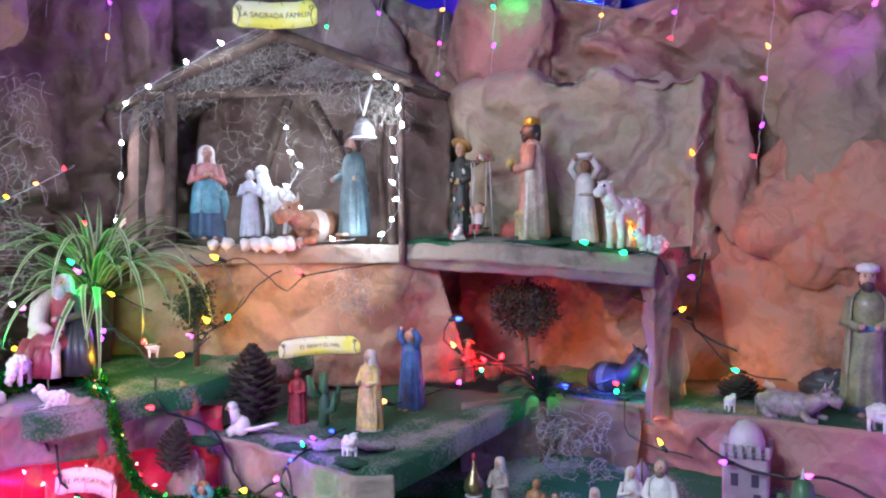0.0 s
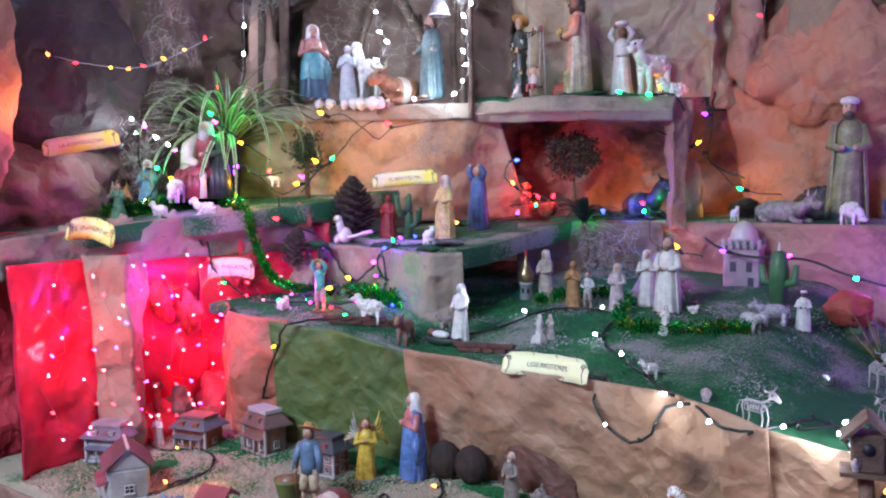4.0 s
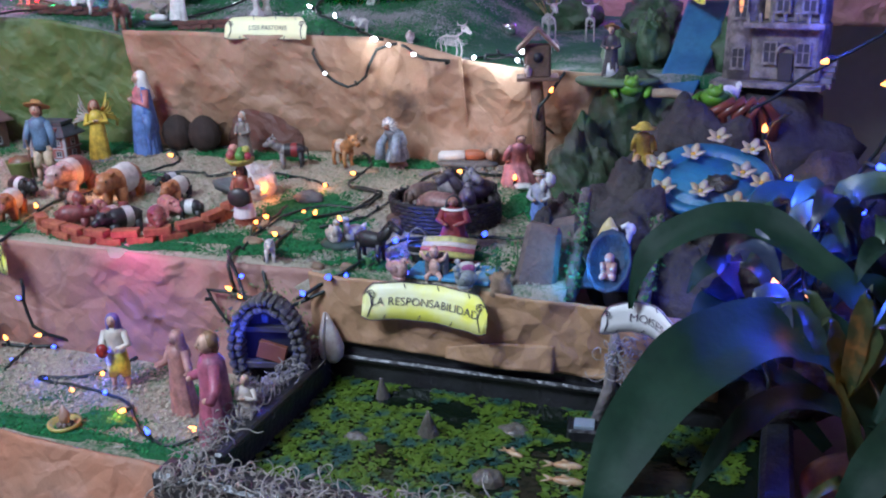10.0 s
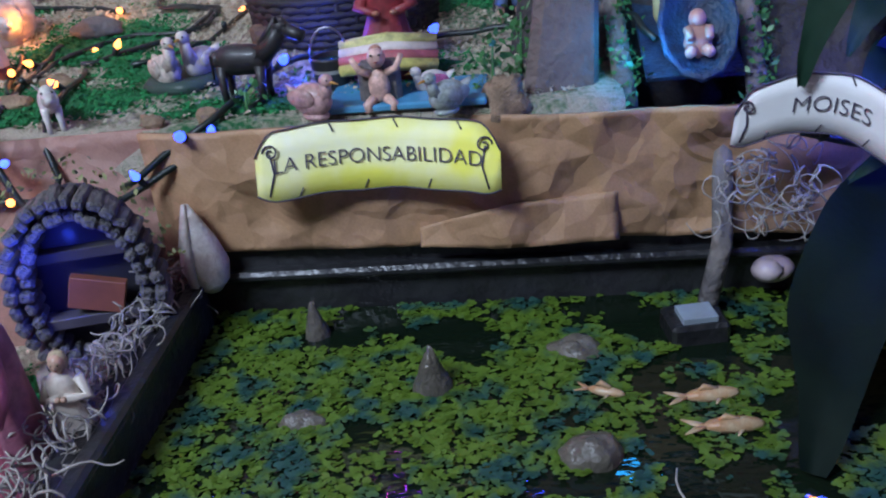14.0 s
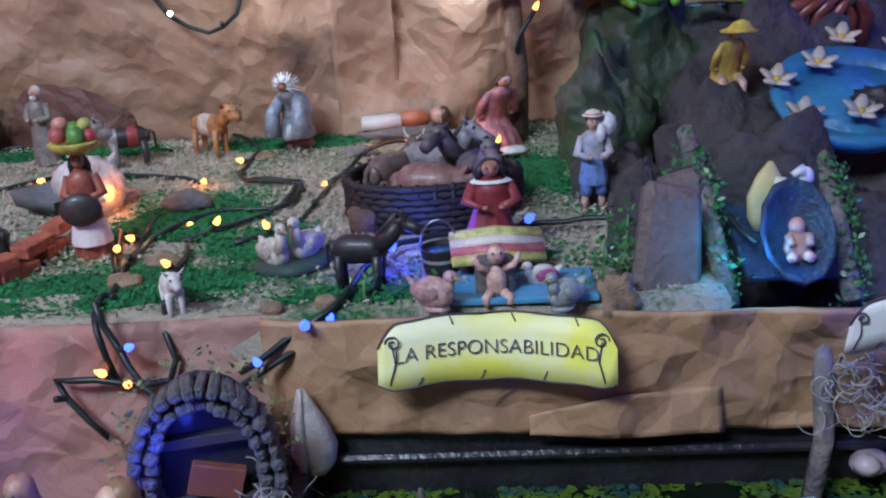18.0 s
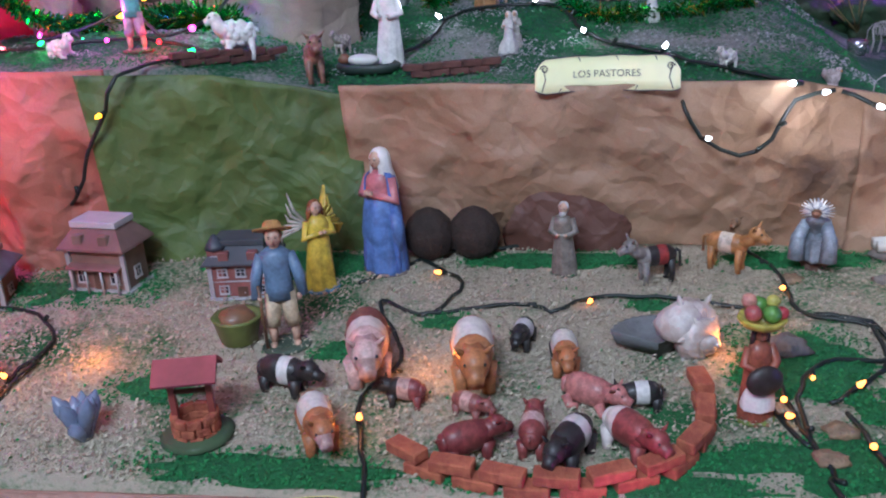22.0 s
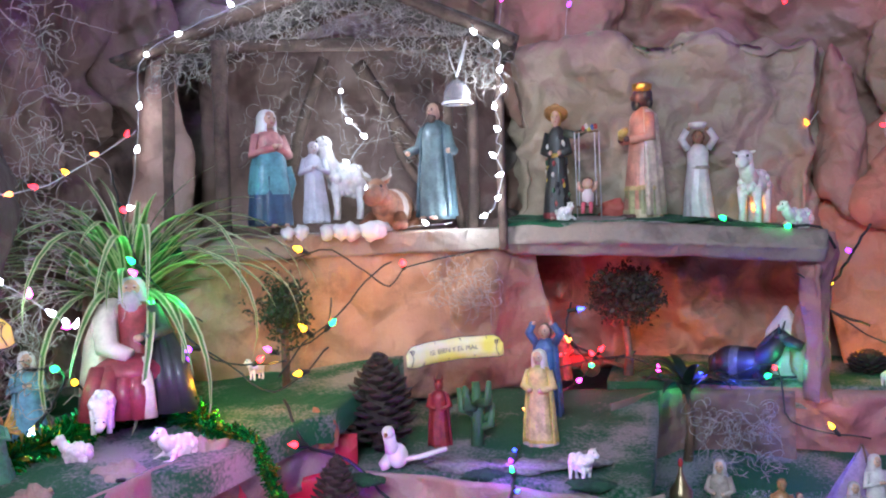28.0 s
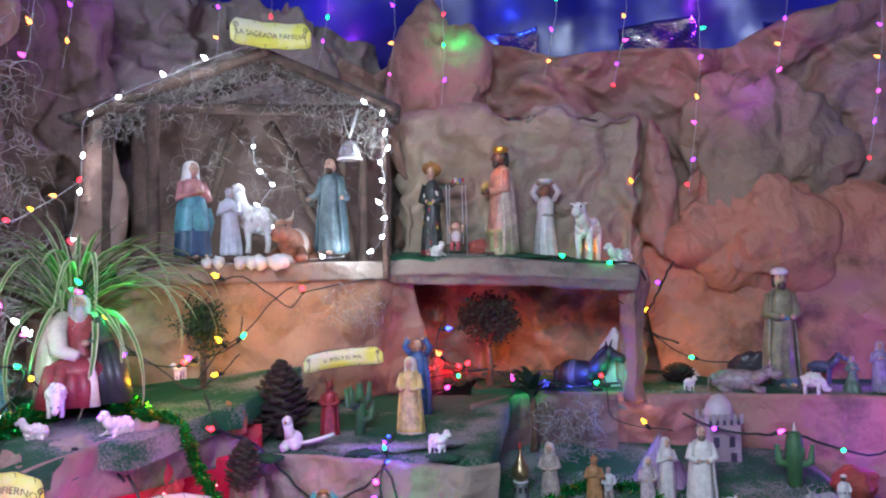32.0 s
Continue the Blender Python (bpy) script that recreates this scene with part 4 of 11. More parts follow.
def banner(x, y, z, width, height, rz, text, label, material=PAPER_YELLOW, arch=0.12, rx=0.0, roll=0.0, bars=0, text_h=0.2, tail=0.0):
    """A printed paper scroll standing on edge, its middle at x, y, z."""
    root = new("banner")
    root.empty_display_size = 0.02
    root.matrix_basis = pose(x, y, z, rx, roll, rz)
    tagged(root, label, "banner", "paper scroll signs")

    def bow(u):
        return height * arch * 4 * (0.25 - u * u) + tail * u

    s, cols = Shape(), 28
    verts, faces = [], []
    for k in range(cols + 1):
        u = k / cols - 0.5
        wave = 0.012 * height * math.sin(u * 21)
        for v in (-0.5, -0.17, 0.17, 0.5):
            lip = -height * (0.34 if v > 0 else -0.12) * max(0, (abs(u) - 0.41) / 0.09) ** 2
            for d in (0, 0.0016):
                verts.append((u * width, d + 0.012 * math.cos(u * 5) - 0.01, v * height + bow(u) + (wave + lip if abs(v) == 0.5 else 0)))
    for k in range(cols):
        for q in range(3):
            a, b2 = k * 8 + q * 2, (k + 1) * 8 + q * 2
            faces.append((a, b2, b2 + 2, a + 2))
            faces.append((a + 1, a + 3, b2 + 3, b2 + 1))
        a, b2 = k * 8, (k + 1) * 8
        faces += [(a, a + 1, b2 + 1, b2), (a + 6, b2 + 6, b2 + 7, a + 7)]
    for k in (0, cols):
        for q in range(3):
            a = k * 8 + q * 2
            faces.append((a, a + 2, a + 3, a + 1))
    s.add(verts, faces, material)
    s.make("paper", parent=root)

    def front(u):
        return 0.012 * math.cos(u * 5) - 0.01 - 0.0015

    # outline, scroll curls and tear marks in ink
    line = Shape()
    for v in (-0.5, 0.5):
        line.tube([(u * width, front(u), v * height + bow(u) + 0.012 * height * math.sin(u * 21) - height * (0.34 if v > 0 else -0.12) * max(0, (abs(u) - 0.41) / 0.09) ** 2) for u in (k / 40 - 0.5 for k in range(41))], 0.0009, INK, seg=4)
    line.make("outline", parent=root)
    for q in (-1, 1):
        c = Shape()
        u0 = 0.435 * q
        spiral = [(u0 * width + q * 0.10 * height * (1 - k / 22) * math.cos(k * 0.5) * 1.2, front(u0) - 0.001, 0.2 * height + bow(u0) + 0.12 * height * (1 - k / 22) * math.sin(k * 0.5)) for k in range(18)]
        c.tube(spiral, 0.0011, INK, seg=4)
        c.tube([(q * 0.44 * width, front(u0), 0.18 * height + bow(u0)), (q * 0.425 * width, front(u0), -0.1 * height + bow(u0)), (q * 0.45 * width, front(u0), -0.42 * height + bow(u0))], 0.001, INK, seg=4)
        c.make("curl", parent=root)
    for k in range(6):
        tick = Shape()
        u = -0.33 + k * 0.132
        v = 0.5 if k % 2 else -0.5
        tick.tube([(u * width, front(u), v * height * 0.97 + bow(u)), (u * width + 0.004, front(u), v * height * 0.72 + bow(u))], 0.0008, INK, seg=4)
        tick.make("tear_mark", parent=root)
    if text:
        cu = bpy.data.curves.new("lettering", "FONT")
        cu.body, cu.size, cu.align_x, cu.align_y, cu.extrude, cu.offset = text, 1.0, "CENTER", "CENTER", 0.004, -0.012
        tmp = new("lettering", cu)
        bpy.context.view_layer.update()
        me = bpy.data.meshes.new_from_object(tmp)
        bpy.data.objects.remove(tmp)
        xs = [v.co.x for v in me.vertices]
        k = min(width * 0.85 / (max(xs) - min(xs)), height * text_h / 0.7)
        ky = height * text_h / 0.7
        for v in me.vertices:
            px, pz = v.co.x * k, v.co.y * ky
            u = px / width
            v.co = (px, front(u) - 0.001 - v.co.z * 0.05, pz + bow(u) - height * 0.02)
        me.name = "lettering"
        me.materials.append(INK)
        ob = new("lettering", me)
        ob.parent = root
    for k in range(bars):
        u = -0.16 + 0.1 * k
        Shape().box((u * width, front(u) - 0.001, bow(u)), (width * 0.06, 0.001, height * 0.16), INK).make("writing_bar", parent=root)
    return root


BULBS = {}


def bulb_mesh(key, color, size, power):
    if key not in BULBS:
        m = light_mat("lit_bulb_" + key, color, power)
        BULBS[key] = Shape().lathe([(0, 0.30), (0.25, 0.5), (0.8, 0.42), (1.3, 0.22), (1.6, 0.03)], m, seg=8).mesh("bulb")
        BULBS[key].transform(Matrix.Scale(size, 4))
    return BULBS[key]


SOCKET = {}


def curve_points(pts, step):
    """Points at even steps on a smooth line through pts."""
    pts = [Vector(p) for p in pts]
    dense = []
    for i in range(len(pts) - 1):
        p0, p1, p2, p3 = pts[max(i - 1, 0)], pts[i], pts[i + 1], pts[min(i + 2, len(pts) - 1)]
        n = max(2, int((p2 - p1).length / step))
        for k in range(n):
            t = k / n
            dense.append(0.5 * (2 * p1 + (p2 - p0) * t + (2 * p0 - 5 * p1 + 4 * p2 - p3) * t * t + (3 * p1 - p0 - 3 * p2 + p3) * t**3))
    return dense + [pts[-1]]


def light_string(pts, colors, every, label, size=0.0095, wire=CABLE, radius=0.004, power=5.5, jitter=0.003, halo=0.0, nth=3, socket=True):
    """A cable with sockets and lit bulbs, strung through pts; colors repeat along it."""
    root = new("string_light")
    root.empty_display_size = 0.02
    tagged(root, label, "string lights", "strings of lights")
    line = [p + Vector((random.uniform(-1, 1), random.uniform(-1, 1), random.uniform(-0.5, 1))) * jitter for p in curve_points(pts, 0.025)]
    Shape().tube(line, radius, wire, seg=5).make("cable", parent=root)
    if socket and size >= 0.013:
        every *= 1.8
    far = every * 0.5
    names = {RED: "red", GREEN: "green", BLUE: "blue", PURPLE: "purple", PINK: "pink", WHITE: "white", WARM: "warm", YELLOW: "yellow", ORANGE: "orange", HOT: "hot"}
    k = count = 0
    for i in range(1, len(line)):
        far += (line[i] - line[i - 1]).length
        if far < every:
            continue
        far = random.uniform(-0.35, 0.3) * every
        c = colors[k % len(colors)]
        k += 1
        d = Vector((random.uniform(-1, 1), random.uniform(-1.3, 0.1), random.uniform(-0.3, 1))).normalized()
        q = d.to_track_quat("Z", "Y").to_matrix().to_4x4()
        if socket:
            if size not in SOCKET:
                SOCKET[size] = Shape().lathe([(-0.4, 0.25), (0, 0.42), (1.5, 0.42), (1.6, 0.3)], CABLE, seg=7).mesh("socket")
                SOCKET[size].transform(Matrix.Scale(size, 4))
            so = new("socket", SOCKET[size])
            so.matrix_basis = Matrix.Translation(line[i]) @ q
            so.parent = root
        if c is None:
            continue
        ob = new("bulb", bulb_mesh(names[c] + str(int(size * 10000)) + "_" + str(int(power)), c, size, power))
        ob.matrix_basis = Matrix.Translation(line[i] + d * size * (1.55 if socket else 0.2)) @ q
        ob.parent = root
        count += 1
        if halo and count % nth == 0:
            p = line[i] + d * size * 3.6
            glow(p.x, p.y, p.z, halo * 1.7, c, size)
    return root


def hanging_moss(name, place, count, length, label, radius=0.0014, material=MOSS_GREY, curl=1.0, fall=0.6):
    """A tangle of dry curling strands; place(k) gives each strand's root."""
    s = Shape()
    for k in range(count):
        p = Vector(place(k))
        d = Vector((random.uniform(-1, 1), random.uniform(-1, 0.4), random.uniform(-0.6, 0.8))).normalized()
        pts, n = [p.copy()], 9
        turn = Vector((random.uniform(-1, 1), random.uniform(-1, 1), random.uniform(-1, 1))) * curl
        for j in range(n):
            d = (d + turn.cross(d) * 0.55 + Vector((0, 0, -fall * 0.25)) + Vector((random.uniform(-1, 1), random.uniform(-1, 1), random.uniform(-1, 1))) * 0.25).normalized()
            p = p + d * length / n * random.uniform(0.7, 1.2)
            pts.append(p.copy())
        s.tube(pts, [radius * (1 - 0.6 * j / n) for j in range(n + 1)], material, seg=4)
    return s.make(name, label=label, category="dry moss", kind="stuff")


def blade(length, width, bend, material, sides=None, droop=1.0, cols=4, steps=12, fold=0.25):
    """A leaf along +y that rises and then bends over; mesh."""
    s = Shape()
    verts, faces, mats = [], [], []
    a, y, z = math.radians(70), 0.0, 0.0
    for i in range(steps + 1):
        u = i / steps
        w = width * math.sin(math.pi * min(1, 0.12 + 0.88 * u) ** 0.8) if sides == "broad" else width * (1 - u**2.2) * (0.6 + 0.4 * min(1, u * 5))
        for c in range(cols + 1):
            v = c / cols * 2 - 1
            verts.append((v * w / 2, y - abs(v) * fold * w * 0.2 * math.sin(a), z + abs(v) * fold * w * 0.5 * math.cos(a)))
        a -= math.radians(bend) / steps * (0.5 + droop * u)
        y += math.cos(a) * length / steps
        z += math.sin(a) * length / steps
    for i in range(steps):
        for c in range(cols):
            k = i * (cols + 1) + c
            faces.append((k, k + 1, k + cols + 2, k + cols + 1))
    mats = [material[1] if isinstance(material, tuple) and c in (0, cols - 1) else (material[0] if isinstance(material, tuple) else material) for i in range(steps) for c in range(cols)]
    n = len(verts)
    verts += [(p[0], p[1] - 0.0006, p[2] - 0.0008) for p in verts]
    s.v = [tuple(p) for p in verts]
    for f, m in zip(faces, mats):
        k = s.slot(m)
        s.f += [f, tuple(i + n for i in f[::-1])]
        s.m += [k, k]
        s.s += [True, True]
    me = bpy.data.meshes.new("leaf")
    me.from_pydata(s.v, [], s.f)
    for m in s.mats:
        me.materials.append(m)
    me.polygons.foreach_set("material_index", s.m)
    me.polygons.foreach_set("use_smooth", s.s)
    return me


def window(parent, x, y, z, w, h, frame_mat, dark, rz=0.0, arch=False, depth=0.006):
    """A small window on a model house: frame with a dark pane and glazing bars."""
    rot = Matrix.Rotation(radians(rz), 3, "Z")
    t = w * 0.14
    ring = [[rot @ Vector((a * (w / 2 + e), y0, c * (h / 2 + e))) for a, c in ((-1, -1), (1, -1), (1, 1), (-1, 1))] for e, y0 in ((t / 2, depth / 2), (t / 2, -depth / 2), (-t / 2, -depth / 2), (-t / 2, depth / 2), (t / 2, depth / 2))]
    ob = Shape().rings(ring, frame_mat, caps=(False, False), smooth=False).make("window", (x, y, z), parent=parent)
    Shape().box((0, 0, -h / 2 - t * 0.7), (w * 1.3, depth * 1.4, t * 0.5), frame_mat, rot=rot).make("sill", parent=ob)
    for c, sz in (((0, 0, 0), (t * 0.6, depth * 0.8, h - t)), ((0, 0, 0.05 * h), (w - t, depth * 0.7, t * 0.6))):
        Shape().box(rot @ Vector(c), sz, frame_mat, rot=rot).make("glazing_bar", parent=ob)
    Shape().box((0, 0, 0), (w * 0.94, depth * 0.3, h * 0.94), dark, rot=rot).make("pane", parent=ob)
    return ob


def model_house(x, y, z, w, d, h, rz, walls, roof, trim, label, storeys=1, gable=True, tower=False, porch=True, chimney=False, name="model_house", hip=None):
    """A painted ceramic house with its walls, roof slabs, windows, door and porch."""
    root = thing(name, (x, y, z), rz, label, "model house", "ceramic model houses")
    wm, rm, tm, dk = paint(walls, 0.6), paint(roof, 0.6), paint(trim, 0.55), paint((0.03, 0.03, 0.04), 0.2)
    body = h * (0.58 if gable else 0.85)
    if hip:
        gable = None
        body = h * 0.6
    Shape().box((0, 0, h * 0.015), (w * 1.08, d * 1.1, h * 0.04), tm).make("base", parent=root)
    Shape().box((0, 0, body / 2), (w * 0.92, d * 0.9, body), wm).make("wall", parent=root)
    if gable:
        for q in (-1, 1):
            s = Shape()
            n = Vector((0, q * d * 0.29, body + h * 0.19))
            ang = math.atan2(h * 0.36, d * 0.54) * -q
            s.box((0, 0, 0), (w * 1.06, d * 0.68, h * 0.035), rm, rot=Matrix.Rotation(ang, 3, "X"))
            slab = s.make("roof", n, parent=root)
            batten = Shape().box((0, 0, 0), (w * 0.02, d * 0.66, h * 0.02), rm, rot=Matrix.Rotation(ang, 3, "X")).mesh("batten")
            for k in range(7):
                ob = new("batten", batten)
                ob.location = Matrix.Rotation(ang, 3, "X") @ Vector((-w * 0.45 + k * w * 0.15, 0, h * 0.022))
                ob.parent = slab
        for q in (-1, 1):
            s = Shape()
            s.add([(q * w * 0.45, -d * 0.42, body), (q * w * 0.45, d * 0.42, body), (q * w * 0.45, 0, body + h * 0.34), (q * w * 0.42, -d * 0.42, body), (q * w * 0.42, d * 0.42, body), (q * w * 0.42, 0, body + h * 0.34)], [(0, 1, 2), (3, 5, 4), (0, 2, 5, 3), (1, 4, 5, 2), (0, 3, 4, 1)], wm, False)
            s.make("gable", parent=root)
        Shape().box((0, 0, body + h * 0.38), (w * 1.08, d * 0.06, h * 0.04), tm).make("ridge", parent=root)
    elif hip:
        Shape().rings([[(w * 0.5 * a * kx, d * 0.5 * c * ky, zz) for a, c in ((-1, -1), (1, -1), (1, 1), (-1, 1))] for kx, ky, zz in ((1.14, 1.24, body), (1.12, 1.22, body + h * 0.03), (0.72, 0.62, body + h * 0.27), (0.70, 0.6, body + h * 0.28))], rm, smooth=False).make("roof", parent=root)
        Shape().box((0, 0, body + h * 0.32), (w * 0.78, d * 0.72, h * 0.09), paint(hip)).make("roof_deck", parent=root)
        for q in (-1, 1):
            Shape().box((q * w * 0.22, -d * 0.45, body + h * 0.13), (w * 0.16, d * 0.2, h * 0.16), wm).make("dormer", parent=root)
        for q in (-1, 1):
            Shape().box((q * w * 0.47, -d * 0.46, body * 0.5), (w * 0.07, d * 0.08, body), tm).make("corner_pier", parent=root)
    else:
        Shape().box((0, 0, body + h * 0.03), (w * 1.05, d * 1.0, h * 0.06), rm).make("roof", parent=root)
        for k in range(5):
            Shape().box((-w * 0.42 + k * w * 0.21, -d * 0.45, body + h * 0.1), (w * 0.1, d * 0.08, h * 0.09), wm).make("battlement", parent=root)
    n = 3 if w > 0.1 else 2
    for fl in range(storeys):
        zz = body * (0.36 if storeys == 1 else 0.27 + 0.48 * fl)
        for k in range(n):
            xx = (k - (n - 1) / 2) * w * 0.28
            if fl == 0 and k == n // 2:
                dr = Shape().box((0, 0, 0), (w * 0.15, d * 0.05, body * (0.5 if storeys == 1 else 0.32)), paint((0.12, 0.06, 0.04))).make("door", (xx, -d * 0.46, body * (0.27 if storeys == 1 else 0.18)), parent=root)
                Shape().ball((w * 0.04, -d * 0.03, 0), w * 0.012, tm, nu=6, nv=4).make("knob", parent=dr)
                continue
            window(root, xx, -d * 0.455, zz, w * 0.14, body * (0.3 if storeys == 1 else 0.22), tm, dk, depth=d * 0.05)
        for q in (-1, 1):
            window(root, q * w * 0.465, 0, zz, d * 0.2, body * 0.25, tm, dk, rz=90, depth=w * 0.04)
        if fl:
            Shape().box((0, 0, body * 0.5), (w * 0.96, d * 0.94, h * 0.025), tm).make("cornice", parent=root)
    if porch:
        Shape().box((0, -d * 0.55, body * 0.62), (w * 0.9, d * 0.26, h * 0.03), rm, rot=Matrix.Rotation(0.25, 3, "X")).make("porch_roof", parent=root)
        for k in range(4):
            Shape().tube([((k - 1.5) * w * 0.26, -d * 0.63, 0.01 * h), ((k - 1.5) * w * 0.26, -d * 0.63, body * 0.6)], w * 0.018, tm, seg=6).make("porch_post", parent=root)
    if tower:
        t = Shape().box((-w * 0.36, -d * 0.3, h * 0.42), (w * 0.24, d * 0.34, h * 0.84), wm).make("tower", parent=root)
        Shape().lathe([(0, w * 0.17), (h * 0.06, w * 0.14), (h * 0.22, 0.004)], rm, seg=8, at=(-w * 0.36, -d * 0.3, h * 0.84)).make("spire", parent=t)
        window(t, -w * 0.36, -d * 0.475, h * 0.68, w * 0.1, h * 0.12, tm, dk, depth=d * 0.04)
    if chimney:
        Shape().box((w * 0.28, d * 0.1, h * 0.92), (w * 0.09, d * 0.12, h * 0.22), tm).make("chimney", parent=root)
    return root


def pine_cone(x, y, z, h, w, label, tilt=0.0, rz=0.0):
    root = new("pine_cone")
    root.matrix_basis = pose(x, y, z, tilt, 0, rz)
    tagged(root, label, "pine cone")
    cm = mat("pine_cone_scale", (0.10, 0.07, 0.05), 0.8, 0.45, 40, 0.4, second=(0.028, 0.02, 0.017), mix_at=0.56)
    Shape().lathe([(0, w * 0.12), (h * 0.3, w * 0.3), (h * 0.7, w * 0.2), (h * 0.97, 0.003)], cm, seg=10).make("core", parent=root)
    sc = Shape().add([(-0.5, 0, 0.1), (0.5, 0, 0.1), (0.75, 0.75, 0.0), (0, 1.15, 0.12), (-0.75, 0.75, 0.0), (0, 0.1, -0.15), (0, 0.9, -0.12), (0, 0.6, 0.3)], [(0, 1, 7), (1, 2, 7), (2, 3, 7), (3, 4, 7), (4, 0, 7), (0, 5, 1), (1, 5, 6, 2), (2, 6, 3), (3, 6, 4), (4, 6, 5, 0)], cm, False).mesh("scale")
    n = 84
    for k in range(n):
        u = (k + 0.5) / n
        r = w * 0.5 * math.sin(math.pi * (0.14 + 0.82 * u) ** 0.75)
        a = k * 2.39996
        k_s = w * 0.15 * (0.7 + 0.7 * math.sin(math.pi * u))
        ob = new("scale", sc)
        ob.matrix_basis = Matrix.Translation((math.cos(a) * r * 0.5, math.sin(a) * r * 0.5, h * (0.03 + 0.93 * u))) @ Matrix.Rotation(a - math.pi / 2, 4, "Z") @ Matrix.Rotation(radians(8 + 45 * u), 4, "X") @ Matrix.Diagonal((k_s, r * 0.5 + k_s * 0.25, k_s, 1))
        ob.parent = root
    return root


def leafy(name, spots, size, material, label="", parent=None, per=9, kind=""):
    """Many small pointed leaves in clumps round the spots; one mesh."""
    s = Shape()
    for p in spots:
        for k in range(per):
            d = Vector((random.gauss(0, 1), random.gauss(0, 1), random.gauss(0.2, 1))).normalized()
            c = Vector(p) + d * size * random.uniform(0.5, 1.6)
            a = d.orthogonal().normalized()
            q = Matrix.Rotation(random.uniform(0, 6.28), 3, d)
            a = q @ a
            b2 = (d.cross(a) + d * 0.6).normalized()
            w = size * random.uniform(0.5, 1.0)
            s.add([c, c + b2 * w * 0.6 + a * w * 0.35, c + b2 * w * 1.3, c + b2 * w * 0.6 - a * w * 0.35], [(0, 1, 2), (0, 2, 3)], material)
    return s.make(name, parent=parent, label=label, kind=kind)


def tinsel(pts, label, count=900, spread=0.02, colors=((0.015, 0.42, 0.10), (0.55, 0.45, 0.06))):
    s = Shape()
    ms = [mat("tinsel_%d" % (c[1] * 100), c, 0.18, 0.3, 30, 0, metal=0.9) for c in colors]
    line = curve_points(pts, 0.01)
    for k in range(count):
        p = random.choice(line)
        d = Vector((random.gauss(0, 1), random.gauss(0, 1), random.gauss(0, 1))).normalized()
        n = spread * random.uniform(0.6, 1.3)
        a = d.orthogonal().normalized() * 0.0018
        t = d.cross(a).normalized() * random.uniform(-0.4, 0.4) * n
        s.add([p - a, p + a, p + d * n + t + a, p + d * n + t - a], [(0, 1, 2, 3)], random.choices(ms, [4, 1])[0], False)
    return s.make("tinsel_garland", label=label, category="tinsel", kind="stuff")

# ---- terrace of the pigs ----
statue(-1.035, 1.421, 0.453, 0.248, -30, (0.52, 0.18, 0.19), "praying woman figurine in blue mantle, pink sleeves and white veil", mantle=(0.09, 0.18, 0.48), head="veil", hair=WHITE_P, base=(0.2, 0.16, 0.15), extra=skirted((0.10, 0.2, 0.46), (0.11, 0.22, 0.5)))


def wings(s):
    for q, c in ((-1, (0.45, 0.42, 0.36)), (1, (0.6, 0.45, 0.08))):
        m = paint(c)
        for k in range(6):
            s.tube([(q * 0.05, 0.09, 0.70), (q * (0.16 + 0.03 * k), 0.16, 0.86 - 0.05 * k), (q * (0.2 + 0.02 * k), 0.18, 1.05 - 0.11 * k)], [0.04, 0.06, 0.014], m, squash=0.35)


statue(-1.143, 1.344, 0.448, 0.179, 40, (0.62, 0.45, 0.06), "yellow-robed angel figurine with silver and gold wings", head="long", hair=(0.25, 0.08, 0.03), arms="pray", base=(0.1, 0.25, 0.4), extra=wings)


def hoe(s):
    s.tube([(-0.13, -0.06, 0.02), (-0.14, -0.07, 0.55)], 0.012, paint(BROWN))


statue(-1.155, 1.140, 0.433, 0.219, 15, (0.12, 0.20, 0.30), "barefoot boy figurine in straw hat and blue shirt", head="hat", legs=(0.55, 0.42, 0.28), arms="down", base=(0.06, 0.09, 0.06), extra=hoe)
s = Shape().lathe([(0, 0.022), (0.004, 0.03), (0.045, 0.040), (0.05, 0.043), (0.05, 0.036), (0.042, 0.03)], paint((0.16, 0.2, 0.05)), seg=16, fold=0.02)
s.ball((0, 0, 0.045), (0.032, 0.032, 0.02), paint((0.25, 0.12, 0.06)), rough=0.5, freq=9).make("clay_pot", (-1.236, 1.143, 0.436), label="small green clay pot filled with brown earth", category="pot")
statue(-0.697, 1.402, 0.452, 0.145, -10, (0.22, 0.19, 0.16), "grey-robed old man figurine with white beard", head="hair", hair=(0.55, 0.52, 0.48), beard=(0.6, 0.58, 0.55), arms="hold", base=(0.1, 0.1, 0.08), belt=(0.4, 0.36, 0.3))
statue(-1.90, 1.19, 0.441, 0.115, 20, WHITE_P, "white-robed praying woman figurine beside the model houses", head="veil", hair=WHITE_P)
statue(-2.10, 1.30, 0.445, 0.107, 20, (0.28, 0.03, 0.05), "dark red robed figurine against red paper", head="veil", hair=(0.3, 0.05, 0.06))


